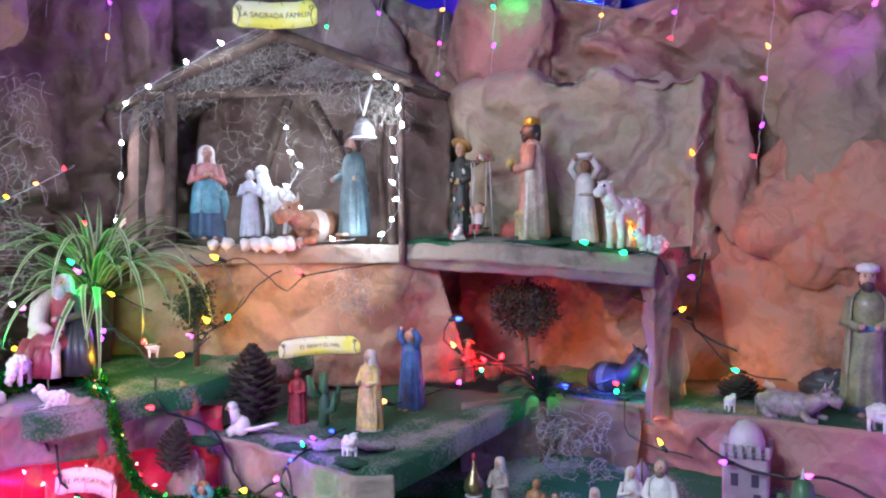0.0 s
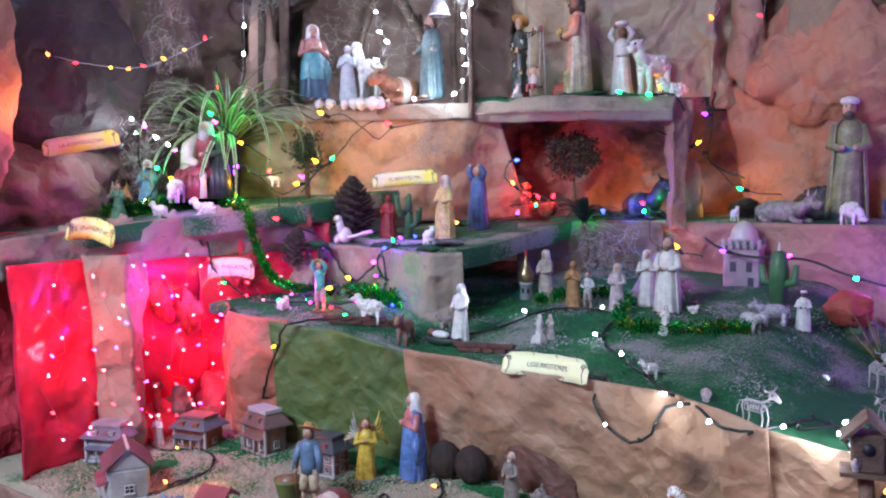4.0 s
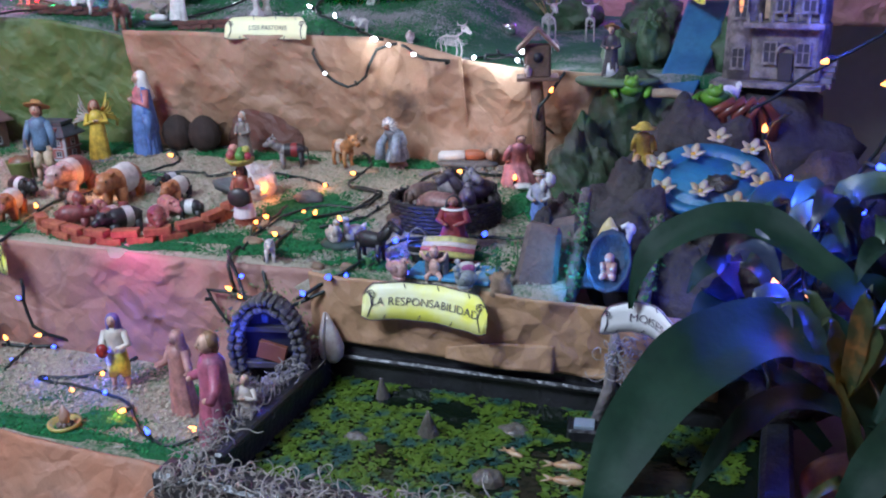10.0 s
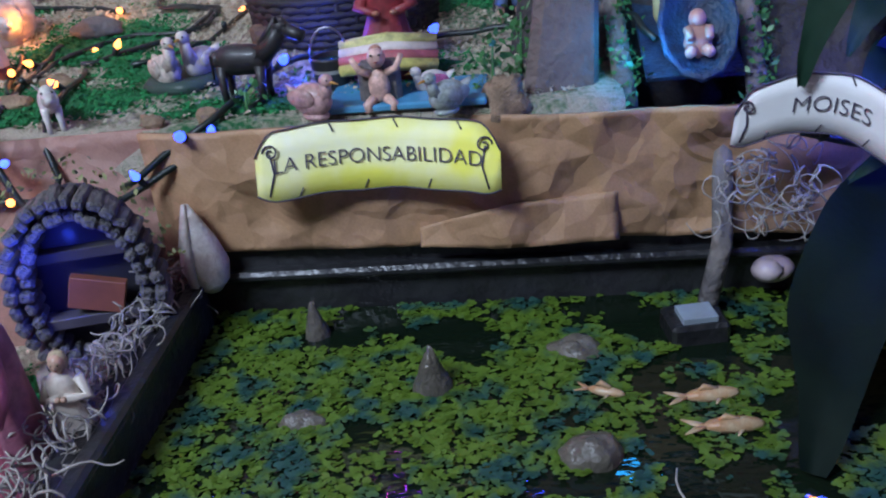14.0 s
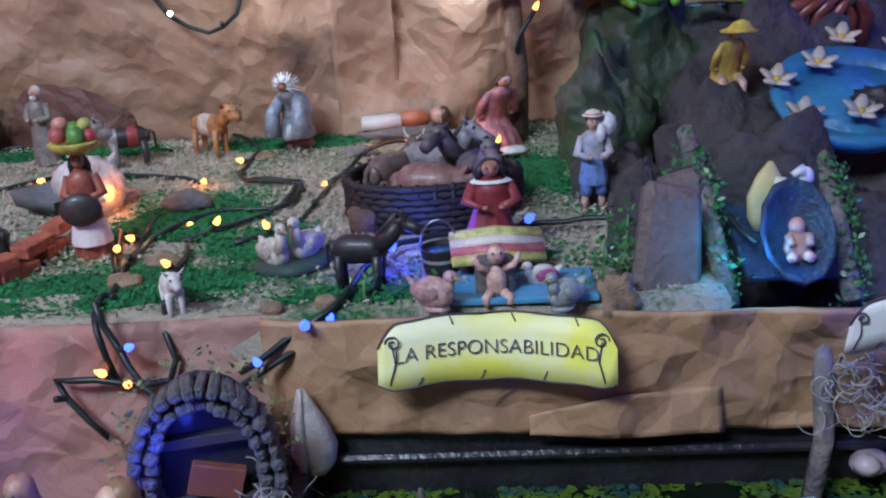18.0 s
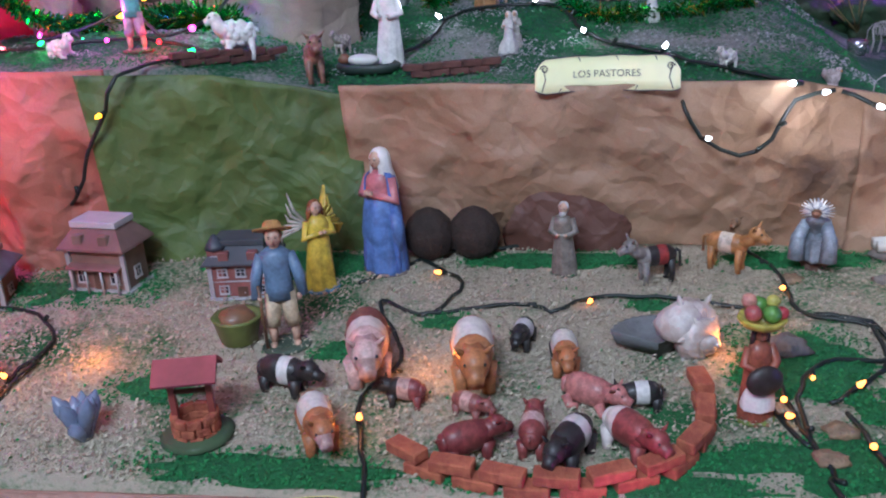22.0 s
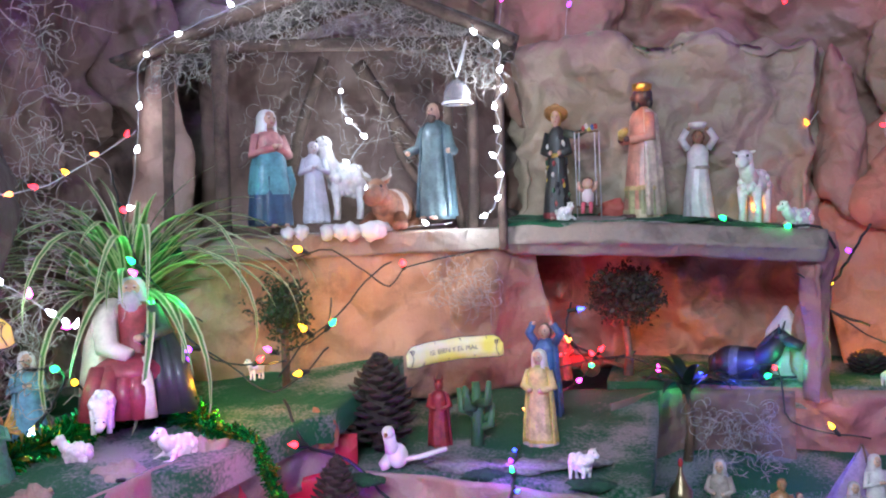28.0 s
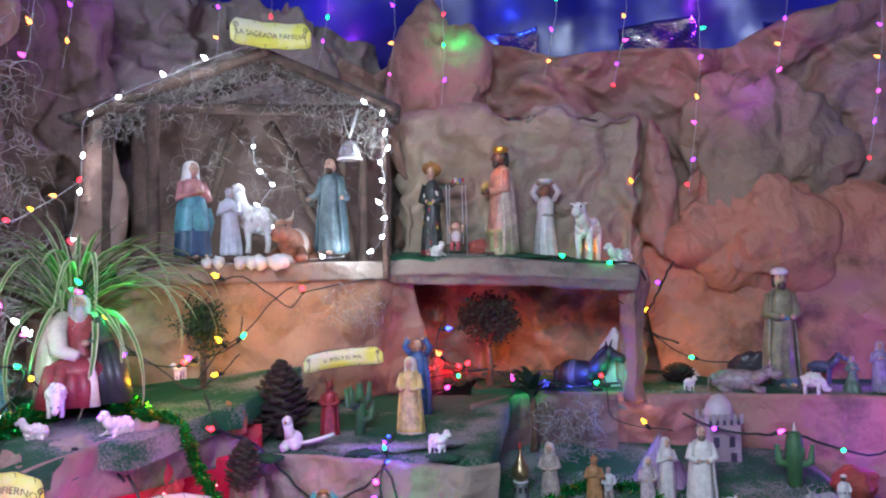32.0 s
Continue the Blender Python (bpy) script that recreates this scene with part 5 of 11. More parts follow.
def headdress(s):
    cloak = paint((0.26, 0.31, 0.36))
    s.v = [(p[0], p[1] - 0.45 * max(0.0, p[2] - 0.35), p[2] - 0.16 * max(0.0, p[2] - 0.35)) for p in s.v]
    s.tube([(-0.11, -0.12, 0.64), (-0.19, -0.24, 0.4), (-0.19, -0.28, 0.05)], [0.07, 0.09, 0.11], cloak)
    s.tube([(0.11, -0.12, 0.64), (0.19, -0.24, 0.4), (0.19, -0.28, 0.05)], [0.07, 0.09, 0.11], cloak)
    s.ball((0, 0.02, 0.42), (0.2, 0.17, 0.3), cloak, nu=16, nv=10, rough=0.12, freq=5)
    for row, (r0, r1, y) in enumerate(((0.06, 0.21, -0.2), (0.06, 0.16, -0.235))):
        for k in range(19):
            a = math.radians(-35 + 250 * k / 18)
            s.tube([(r0 * math.cos(a), y, 0.83 + r0 * math.sin(a)), (0.6 * r1 * math.cos(a), y + 0.02, 0.83 + 0.6 * r1 * math.sin(a)), (r1 * math.cos(a), y + 0.045, 0.83 + r1 * math.sin(a))], [0.016, 0.034, 0.014], paint(WHITE_P if (k + row) % 3 else (0.35, 0.36, 0.40)), squash=0.35, seg=6)


boulder(-0.249, 1.425, 0.44, (0.055, 0.04, 0.045), KRAFT_DARK, "low dark brown stone under the chief figurine", nu=16, nv=10)
statue(-0.249, 1.425, 0.478, 0.112, -20, (0.20, 0.22, 0.25), "hunched seated chief figurine in grey cloak and white feather headdress", head="hair", kneel=True, skin=(0.35, 0.15, 0.09), arms=None, extra=headdress, wide=1.2)


def bent(s):
    s.v = [(p[0], p[1] - 0.5 * max(0.0, p[2] - 0.4), p[2] - 0.14 * max(0.0, p[2] - 0.4)) for p in s.v]
    s.ball((0.02, -0.36, 0.1), (0.12, 0.09, 0.05), paint(WHITE_P), rough=0.4, nu=14, nv=9)


statue(0.095, 1.365, 0.446, 0.150, 25, (0.58, 0.22, 0.24), "kneeling woman figurine in pink dress washing clothes", head="hair", hair=(0.1, 0.05, 0.04), kneel=True, arms="down", wide=1.25, extra=bent)


def load(s):
    s.lathe([(0.30, 0.128), (0.34, 0.132), (0.46, 0.112), (0.56, 0.10)], paint((0.16, 0.27, 0.55)), ry=0.8, fold=0.06, folds=8, seg=30, caps=(False, False))
    s.lathe([(0.955, 0.085), (0.962, 0.105), (0.975, 0.075), (1.0, 0.062), (1.02, 0.01)], paint((0.68, 0.62, 0.5)), seg=18)
    s.lathe([(0.972, 0.079), (0.985, 0.074)], paint((0.5, 0.08, 0.06)), seg=18, caps=(False, False))
    s.ball((0.13, 0.03, 0.86), (0.1, 0.09, 0.11), paint(WHITE_P), rough=0.35, nu=14, nv=10)
    s.ball((0.06, -0.06, 0.80), (0.05, 0.05, 0.09), paint(WHITE_P), rough=0.3)


statue(0.226, 1.055, 0.424, 0.140, 5, (0.40, 0.40, 0.44), "barefoot woman figurine in blue skirt carrying a white bundle", head="hair", legs=(0.16, 0.27, 0.55), arms="hold", extra=load, base=(0.03, 0.16, 0.05))


def bowl(s):
    s.ball((-0.02, -0.17, 0.5), (0.17, 0.07, 0.15), paint((0.035, 0.025, 0.022)), nu=16, nv=10)
    s.lathe([(0.16, 0.16), (0.2, 0.165), (0.38, 0.13)], paint(WHITE_P), at=(0, -0.025, 0), ry=0.9, fold=0.04, caps=(False, False))
    s.lathe([(0.955, 0.08), (0.985, 0.17), (1.05, 0.21), (1.07, 0.2), (1.03, 0.12)], paint((0.42, 0.36, 0.06)), seg=22, fold=0.03, folds=9)
    for dx, dy, dz, r, c in ((-0.11, -0.05, 1.13, 0.075, (0.45, 0.10, 0.09)), (-0.10, 0.06, 1.2, 0.07, (0.55, 0.24, 0.18)), (0.04, -0.09, 1.12, 0.08, (0.10, 0.26, 0.05)), (0.1, 0.02, 1.19, 0.06, (0.5, 0.46, 0.1)), (0.14, -0.07, 1.11, 0.06, (0.42, 0.04, 0.05)), (0.0, 0.08, 1.14, 0.08, (0.08, 0.22, 0.04))):
        s.ball((dx, dy, dz), r, paint(c), nu=10, nv=7, rough=0.1)


statue(-0.434, 0.967, 0.419, 0.148, 15, (0.30, 0.08, 0.045), "brown-skinned woman figurine carrying fruit basket and black bowl", head="long", hair=BLACK, skin=(0.3, 0.13, 0.07), arms="hold", extra=bowl, base=(0.18, 0.22, 0.05))


def pig(x, y, z, h, rz, cs, muzzle=None):
    beast(x, y, z, h * 1.35, rz, PIG, "glazed pig figurine with a pale belt band, on sawdust", cs, group="pigs in the brick pen", muzzle=muzzle)


pig(-0.997, 1.063, 0.426, 0.076, 12, [(0.22, 0.06, 0.045), (0.22, 0.06, 0.045), (0.62, 0.52, 0.47), (0.62, 0.40, 0.36)], muzzle=(0.5, 0.3, 0.26))
pig(-0.832, 1.049, 0.425, 0.072, 8, [(0.40, 0.14, 0.05), (0.62, 0.58, 0.52), (0.66, 0.62, 0.56), (0.42, 0.16, 0.06)])
pig(-1.120, 1.011, 0.422, 0.046, 75, [BLACK, BLACK, (0.6, 0.58, 0.55), BLACK])
pig(-1.036, 0.889, 0.413, 0.054, 25, [(0.38, 0.13, 0.05), (0.6, 0.56, 0.5), (0.6, 0.56, 0.5), (0.42, 0.15, 0.06)], muzzle=(0.5, 0.3, 0.26))
pig(-0.761, 1.147, 0.433, 0.035, -12, [BLACK, (0.5, 0.5, 0.5), BLACK])
pig(-0.695, 1.082, 0.428, 0.046, 5, [BLACK, (0.6, 0.56, 0.5), (0.6, 0.56, 0.5), (0.45, 0.16, 0.06)])
pig(-0.824, 0.860, 0.411, 0.044, 120, [(0.2, 0.035, 0.035), (0.24, 0.05, 0.045), (0.2, 0.035, 0.035)])
pig(-0.737, 0.886, 0.413, 0.041, 178, [(0.22, 0.045, 0.04), (0.5, 0.35, 0.32), (0.22, 0.045, 0.04)])
pig(-0.686, 0.861, 0.411, 0.048, -25, [BLACK, (0.5, 0.48, 0.46), BLACK, BLACK])
pig(-0.609, 0.881, 0.413, 0.048, 40, [(0.6, 0.52, 0.48), (0.25, 0.05, 0.045), (0.25, 0.05, 0.045)])
pig(-0.588, 0.979, 0.420, 0.035, -80, [BLACK, (0.6, 0.58, 0.55), BLACK])
pig(-0.830, 0.956, 0.418, 0.030, 60, [(0.26, 0.08, 0.07), (0.5, 0.3, 0.26), (0.26, 0.08, 0.07)])
pig(-0.926, 0.981, 0.420, 0.034, -100, [(0.22, 0.05, 0.05), (0.4, 0.25, 0.22), BLACK])
beast(-0.661, 0.994, 0.421, 0.047, 60, PIG, "pink sleeping pig figurine inside the brick pen", [(0.5, 0.18, 0.16)] * 2, lying=True, group="pigs in the brick pen")
beast(-0.533, 1.370, 0.449, 0.095, -70, DOG, "black turkey-like bird figurine with red saddle", [BLACK, (0.3, 0.03, 0.03), BLACK, (0.25, 0.22, 0.2)])
beast(-0.403, 1.415, 0.453, 0.099, 60, DOG, "orange and white spotted dog figurine", [(0.45, 0.2, 0.07), (0.6, 0.5, 0.4), (0.45, 0.2, 0.07)])
beast(-0.350, 1.531, 0.461, 0.069, -40, DOG, "brown fawn figurine behind the dog", [(0.25, 0.13, 0.07)] * 2)
beast(*(lambda a: (*a[:3], a[3] * 1.6))((-0.274, 0.796, 0.406, 0.039)), 30, DOG, "small white cat figurine on green sawdust", [(0.62, 0.58, 0.52)] * 2)
bird(*(lambda a: (*a[:3], a[3] * 1.8))((-0.179, 0.904, 0.414, 0.036)), 40, (0.55, 0.48, 0.4), "cream hen figurine on a nest")
bird(*(lambda a: (*a[:3], a[3] * 1.8))((-0.146, 0.925, 0.416, 0.036)), -20, (0.55, 0.5, 0.44), "cream duckling figurine beside a nest")
bird(*(lambda a: (a[0], a[1] + 0.012, a[2] + 0.008, a[3] * 0.88))((0.025, 0.750, 0.403, 0.055)), 60, (0.5, 0.3, 0.27), "pink ceramic hen figurine beside blue water", neck=0.15)
bird(*(lambda a: (a[0], a[1] + 0.012, a[2] + 0.008, a[3] * 0.88))((0.160, 0.742, 0.402, 0.052)), -50, (0.3, 0.34, 0.32), "grey ceramic duck figurine beside blue water", neck=0.2)
bird(0.139, 0.820, 0.408, 0.035, -70, (0.62, 0.58, 0.55), "white goose figurine with spread pink wing", neck=0.1, wing=(0.5, 0.12, 0.3))

Shape().lathe([(0, 0.045), (0.008, 0.05), (0.016, 0.042), (0.012, 0.03)], paint((0.03, 0.06, 0.045), 0.8), seg=20, fold=0.04, folds=5).make("nest", (-0.162, 0.913, 0.412), label="flat dark green nest under the hens", category="nest")
PEBBLE = mat("tan_pebble", (0.30, 0.20, 0.12), 0.7, 0.4, 40, 0.4)
for x, y, a, b, c, m in ((-0.36, 1.13, 0.075, 0.05, 0.035, STONE), (-0.33, 0.93, 0.05, 0.035, 0.02, PEBBLE), (-0.36, 0.87, 0.05, 0.04, 0.02, PEBBLE), (-0.13, 1.36, 0.07, 0.04, 0.02, STONE), (-0.30, 1.37, 0.05, 0.04, 0.015, PEBBLE), (-0.10, 0.79, 0.03, 0.02, 0.018, PEBBLE), (-0.16, 0.785, 0.03, 0.02, 0.016, PEBBLE)):
    boulder(x, y, z_pigs(x, y) - 0.003, (a, b, c), m, "flat brown stone lying on sawdust" if m is PEBBLE else "dark grey stone lying on sawdust", name="stone", category="stone", nu=14, nv=9)
# conch shells
SHELL = mat("shell_surface", (0.62, 0.58, 0.54), 0.35, 0.25, 30, 0.3, second=(0.45, 0.36, 0.32))
s = Shape()
for k in range(30):
    u = k / 29
    a = u * 15
    r = 0.028 * u
    s.ball((0.7 * r * math.cos(a), 0.02 - 0.045 * (1 - u), 0.026 + 0.7 * r * math.sin(a)), 0.004 + 0.02 * u, SHELL, nu=8, nv=6, rough=0.3)
CONCH = s.make("conch_shell", (-0.489, 1.119, 0.430), 40, 1.35, label="spiny white conch shell lying on sawdust", category="shell")
for k in range(12, 30, 2):
    u = k / 29
    a, r = u * 15, 0.028 * u
    Shape().tube([(0.9 * r * math.cos(a), 0.02 - 0.045 * (1 - u), 0.026 + 0.9 * r * math.sin(a)), (2.0 * r * math.cos(a), 0.02 - 0.05 * (1 - u), 0.026 + 2.0 * r * math.sin(a))], [0.008, 0.001], SHELL, seg=5).make("spine", parent=CONCH)
s = Shape()
rib = []
for k in range(25):
    a = math.radians(-75 + 150 * k / 24)
    r = 0.055 * (1 + (0.03 if k % 2 else -0.03))
    rib.append((r * math.sin(a), r * math.cos(a) * 0.9))
s.rings([[(px * f, py * f, 0.012 + zz) for px, py in rib] + [(0, -0.005, zz)] for f, zz in ((0.4, 0.0), (0.9, 0.004), (1.0, 0.02), (0.94, 0.02), (0.6, 0.008))], mat("dark_shell", (0.16, 0.17, 0.17), 0.3, 0.3, 30, 0.2))
s.make("scallop_shell", (-0.553, 1.118, 0.430), 10, 1.3, label="dark ribbed scallop shell dish", category="shell")

# two round husks, and a flat bulge added for the riser's dark stain
HUSK = mat("dark_husk", (0.035, 0.02, 0.015), 0.8, 0.4, 40, 0.5)
for a in ((-0.955, 1.462, 0.455), (-0.868, 1.466, 0.455)):
    s = Shape().lathe([(0.0, 0.006), (0.006, 0.02), (0.022, 0.036), (0.045, 0.041), (0.066, 0.035), (0.082, 0.02), (0.089, 0.004)], HUSK, seg=48, ry=0.8, fold=0.022, folds=13)
    s.make("coconut_husk", a, scale=1.22, label="round dark brown husk standing by the riser", category="husk", group="dark husks")
s = Shape().ball((0, 0.02, 0.04), (0.12, 0.022, 0.16), paper("stain_paper", (0.10, 0.04, 0.028), (0.14, 0.06, 0.04)), nu=40, nv=26, rough=0.22, freq=2)
s.make("paper_mound", (-0.68, 1.49, 0.45), label="flat dark brown bulge standing in for a stain on the riser", category="mound")

# brick pen
PEN = thing("brick_pen", (0, 0, 0), 0, "low curved pen wall of small red clay bricks", "brick pen")
brick_mesh = Shape().box((0, 0, 0), (0.058, 0.026, 0.017), BRICK, 0.0018).mesh("brick")
arc = [Vector(p) for p in ((-0.930, 0.869, 0.411), (-0.889, 0.833, 0.408), (-0.813, 0.806, 0.406), (-0.729, 0.793, 0.405), (-0.643, 0.804, 0.406), (-0.564, 0.838, 0.409), (-0.523, 0.887, 0.413), (-0.503, 0.951, 0.417), (-0.502, 1.014, 0.422))]
line = curve_points(arc, 0.006)
for row in range(2):
    far = 0.03 * row
    for i in range(1, len(line)):
        far += (line[i] - line[i - 1]).length
        if far >= 0.066:
            far = 0.0
            d = line[min(i + 3, len(line) - 1)] - line[max(i - 3, 0)]
            ob = new("brick", brick_mesh)
            ob.matrix_basis = pose(line[i].x, line[i].y, z_pigs(line[i].x, line[i].y) + 0.009 + 0.018 * row, random.uniform(-3, 3), random.uniform(-3, 3), math.degrees(math.atan2(d.y, d.x)) + random.uniform(-9, 9))
            ob.parent = PEN

# wishing well
W = thing("wishing_well", (-1.214, 0.891, 0.415), 12, "small red-roofed wishing well model with brick base", "well model")
s = Shape()
for r in range(3):
    for k in range(9):
        a = (k + 0.5 * (r % 2)) * 2 * math.pi / 9
        s.box((0.028 * math.cos(a), 0.028 * math.sin(a), 0.009 + r * 0.013), (0.011, 0.019, 0.0125), BRICK, 0.0015, rot=Matrix.Rotation(a, 3, "Z"))
s.make("brick_ring", parent=W)
Shape().lathe([(0.0, 0.05), (0.006, 0.054), (0.012, 0.045)], paint((0.05, 0.09, 0.04), 0.9), seg=18).make("mossy_base", parent=W)
for q in (-1, 1):
    Shape().box((q * 0.026, 0, 0.06), (0.009, 0.011, 0.1), paint((0.25, 0.05, 0.04))).make("post", parent=W)
    Shape().box((0, q * 0.016, 0.113), (0.088, 0.042, 0.006), paint((0.32, 0.05, 0.06)), rot=Matrix.Rotation(-q * 0.62, 3, "X")).make("roof", parent=W)
Shape().tube([(-0.026, 0, 0.075), (0.026, 0, 0.075)], 0.004, paint(BROWN)).make("winch", parent=W)

# ceramic houses
model_house(-1.552, 1.333, 0.461, 0.125, 0.085, 0.14, -8, (0.24, 0.15, 0.12), (0.20, 0.11, 0.10), (0.42, 0.40, 0.40), "dark ceramic model house with brown hip roof, pale deck and porch", porch=True, hip=(0.46, 0.46, 0.48))
model_house(-1.281, 1.325, 0.450, 0.12, 0.08, 0.115, 5, (0.26, 0.09, 0.08), (0.05, 0.06, 0.075), (0.40, 0.40, 0.42), "dark ceramic model house with slate roof and tower", storeys=2, tower=True, porch=False, hip=(0.06, 0.07, 0.085))
model_house(-1.785, 1.262, 0.454, 0.125, 0.10, 0.105, 14, (0.30, 0.09, 0.06), (0.10, 0.11, 0.14), (0.42, 0.36, 0.36), "red brick ceramic model house with slate hip roof", chimney=False, hip=(0.30, 0.13, 0.13))
model_house(-1.636, 0.912, 0.429, 0.14, 0.12, 0.15, -28, (0.4, 0.36, 0.34), (0.26, 0.07, 0.09), (0.5, 0.45, 0.45), "ceramic chalet with steep dark red roof", chimney=False)
model_house(-1.915, 1.042, 0.445, 0.13, 0.10, 0.12, 24, (0.42, 0.38, 0.42), (0.16, 0.14, 0.2), (0.5, 0.48, 0.52), "pale ceramic model house with violet grey roof", hip=(0.34, 0.30, 0.36))
s = Shape()
for k in range(9):
    a, t = k * 2.4, random.uniform(0.1, 0.7)
    n = random.uniform(0.04, 0.085)
    d = Vector((math.sin(t) * math.cos(a), math.sin(t) * math.sin(a), math.cos(t)))
    s.tube([(0, 0, 0), d * n * 0.75, d * n], [0.012, 0.012, 0.001], mat("smoky_crystal", (0.20, 0.24, 0.34), 0.15, 0.3, 20, 0.05), seg=6)
s.make("crystal_cluster", (-1.376, 0.871, 0.423), label="grey blue crystal cluster on the terrace", category="crystal")

# woven corral with beasts
C0 = Vector((0.005, 1.081, 0.427))
CORRAL = thing("woven_corral", C0, 0, "oval dark woven wicker corral", "corral")
WICKER = mat("dark_wicker", (0.014, 0.010, 0.011), 0.6, 0.4, 60, 0.3)
for r in range(7):
    pts = []
    for k in range(65):
        a = 2 * math.pi * k / 64
        w = 1 + 0.02 * (1 if (k + r) % 2 else -1) + 0.03 * math.sin(3 * a + r * 0.4)
        pts.append((0.118 * w * math.cos(a), 0.098 * w * math.sin(a), 0.005 + 0.0085 * r))
    Shape().tube(pts, 0.0058, WICKER, seg=6).make("wicker_band", parent=CORRAL)
for k in range(32):
    a = 2 * math.pi * (k + 0.5) / 32
    Shape().tube([(0.118 * math.cos(a), 0.098 * math.sin(a), 0), (0.119 * math.cos(a), 0.099 * math.sin(a), 0.064)], 0.0036, WICKER, seg=5).make("stake", parent=CORRAL)
for dx, dy, rz, spec, cs, h in ((-0.06, 0.03, 150, COW, [(0.14, 0.09, 0.07)] * 2, 0.06), (0.0, 0.045, 60, HORSE, [(0.22, 0.2, 0.2)] * 2, 0.075), (0.06, 0.04, -40, HORSE, [(0.10, 0.08, 0.08)] * 2, 0.075), (0.0, -0.03, 80, PIG, [(0.25, 0.12, 0.1)] * 2, 0.045), (0.06, -0.02, 20, HORSE, [(0.16, 0.13, 0.14)] * 2, 0.07), (-0.06, -0.045, -90, SHEEP, [(0.55, 0.5, 0.5)], 0.03)):
    beast(C0.x + dx, C0.y + dy, C0.z, h * 1.75, rz, spec, "small dark livestock figurine inside the corral", cs, group="livestock in the corral")
beast(*(lambda a: (*a[:3], a[3] * 1.4))((-0.064, 0.835, 0.409, 0.070)), 80, HORSE, "black plastic horse figurine beside the corral", [BLACK] * 2)
s = Shape().lathe([(0, 0.022), (0.03, 0.024), (0.034, 0.02)], WOOD, seg=12)
s.make("tree_stump", (-0.081, 1.013, 0.422), label="small brown wooden stump by the corral", category="stump")

# responsibility group


def blanket(s):
    for k, c in enumerate(((0.55, 0.52, 0.2), (0.62, 0.55, 0.5), (0.5, 0.14, 0.16), (0.55, 0.5, 0.15))):
        s.tube([(-0.27, -0.16 - 0.05 * k, 0.34 - 0.05 * k), (0, -0.2 - 0.05 * k, 0.38 - 0.05 * k), (0.27, -0.16 - 0.05 * k, 0.33 - 0.05 * k)], [0.05, 0.06, 0.05], paint(c))
    s.lathe([(0.80, 0.10), (0.775, 0.13)], paint(WHITE_P), ry=0.72, caps=(False, False))


statue(0.088, 0.905, 0.413, 0.132, 5, (0.24, 0.03, 0.035), "seated woman figurine in dark red poncho with striped blanket", head="long", hair=BLACK, skin=(0.4, 0.17, 0.10), kneel=True, arms="hold", extra=blanket, wide=1.42)


def crib(s):
    s.box((0, 0.0, 0.26), (0.46, 0.26, 0.52), STONE, 0.05)
    s.ball((0, -0.17, 0.28), (0.12, 0.09, 0.19), paint((0.74, 0.46, 0.37)))
    for q in (-1, 1):
        s.tube([(q * 0.09, -0.17, 0.42), (q * 0.2, -0.2, 0.47), (q * 0.27, -0.22, 0.62)], [0.045, 0.04, 0.03], paint((0.74, 0.46, 0.37)))
        s.tube([(q * 0.07, -0.2, 0.15), (q * 0.15, -0.28, 0.1), (q * 0.13, -0.3, 0.03)], [0.06, 0.05, 0.04], paint((0.74, 0.46, 0.37)))


s = Shape()
crib(s)
s.ball((0, -0.2, 0.60), (0.10, 0.10, 0.11), paint((0.74, 0.46, 0.37)))
s.ball((0, -0.16, 0.68), (0.07, 0.07, 0.05), paint((0.45, 0.22, 0.14)))
for q in (-1, 1):
    s.ball((q * 0.045, -0.30, 0.65), (0.018, 0.012, 0.014), paint(BLACK), nu=6, nv=4)
s.ball((0, -0.31, 0.575), (0.03, 0.012, 0.01), paint((0.5, 0.14, 0.12)), nu=6, nv=4)
s.make("figurine", (0.089, 0.798, 0.406), 5, 0.095, label="small baby figurine leaning on a grey stone cradle", category="figurine")
B = thing("bucket", (0.025, 0.865, 0.411), 0, "small black wooden bucket with blue water and wire handle", "bucket")
Shape().lathe([(0, 0.017), (0.006, 0.019), (0.034, 0.023), (0.036, 0.023), (0.036, 0.020), (0.028, 0.019)], paint(BLACK), seg=16).make("body", parent=B)
Shape().lathe([(0.018, 0.0205), (0.024, 0.0222)], paint((0.45, 0.42, 0.36)), seg=16, caps=(False, False)).make("band", parent=B)
Shape().lathe([(0.029, 0.0195), (0.031, 0.0195)], mat("blue_water_paint", (0.08, 0.3, 0.5), 0.1, 0.2, 20, 0.05), seg=16).make("water_fill", parent=B)
Shape().tube([(0.022 * math.cos(t), 0, 0.034 + 0.034 * math.sin(t)) for t in (k * math.pi / 10 for k in range(11))], 0.0014, mat("wire_metal", (0.5, 0.5, 0.5), 0.3, 0.2, 40, 0, metal=1), seg=5).make("handle", parent=B)
s = Shape().box((0, 0, 0), (0.17, 0.09, 0.008), mat("blue_water_paint", (0.08, 0.3, 0.5), 0.1), 0.002)
s.make("painted_water_board", (0.115, 0.815, 0.412), label="pale blue painted board for a puddle", category="board")

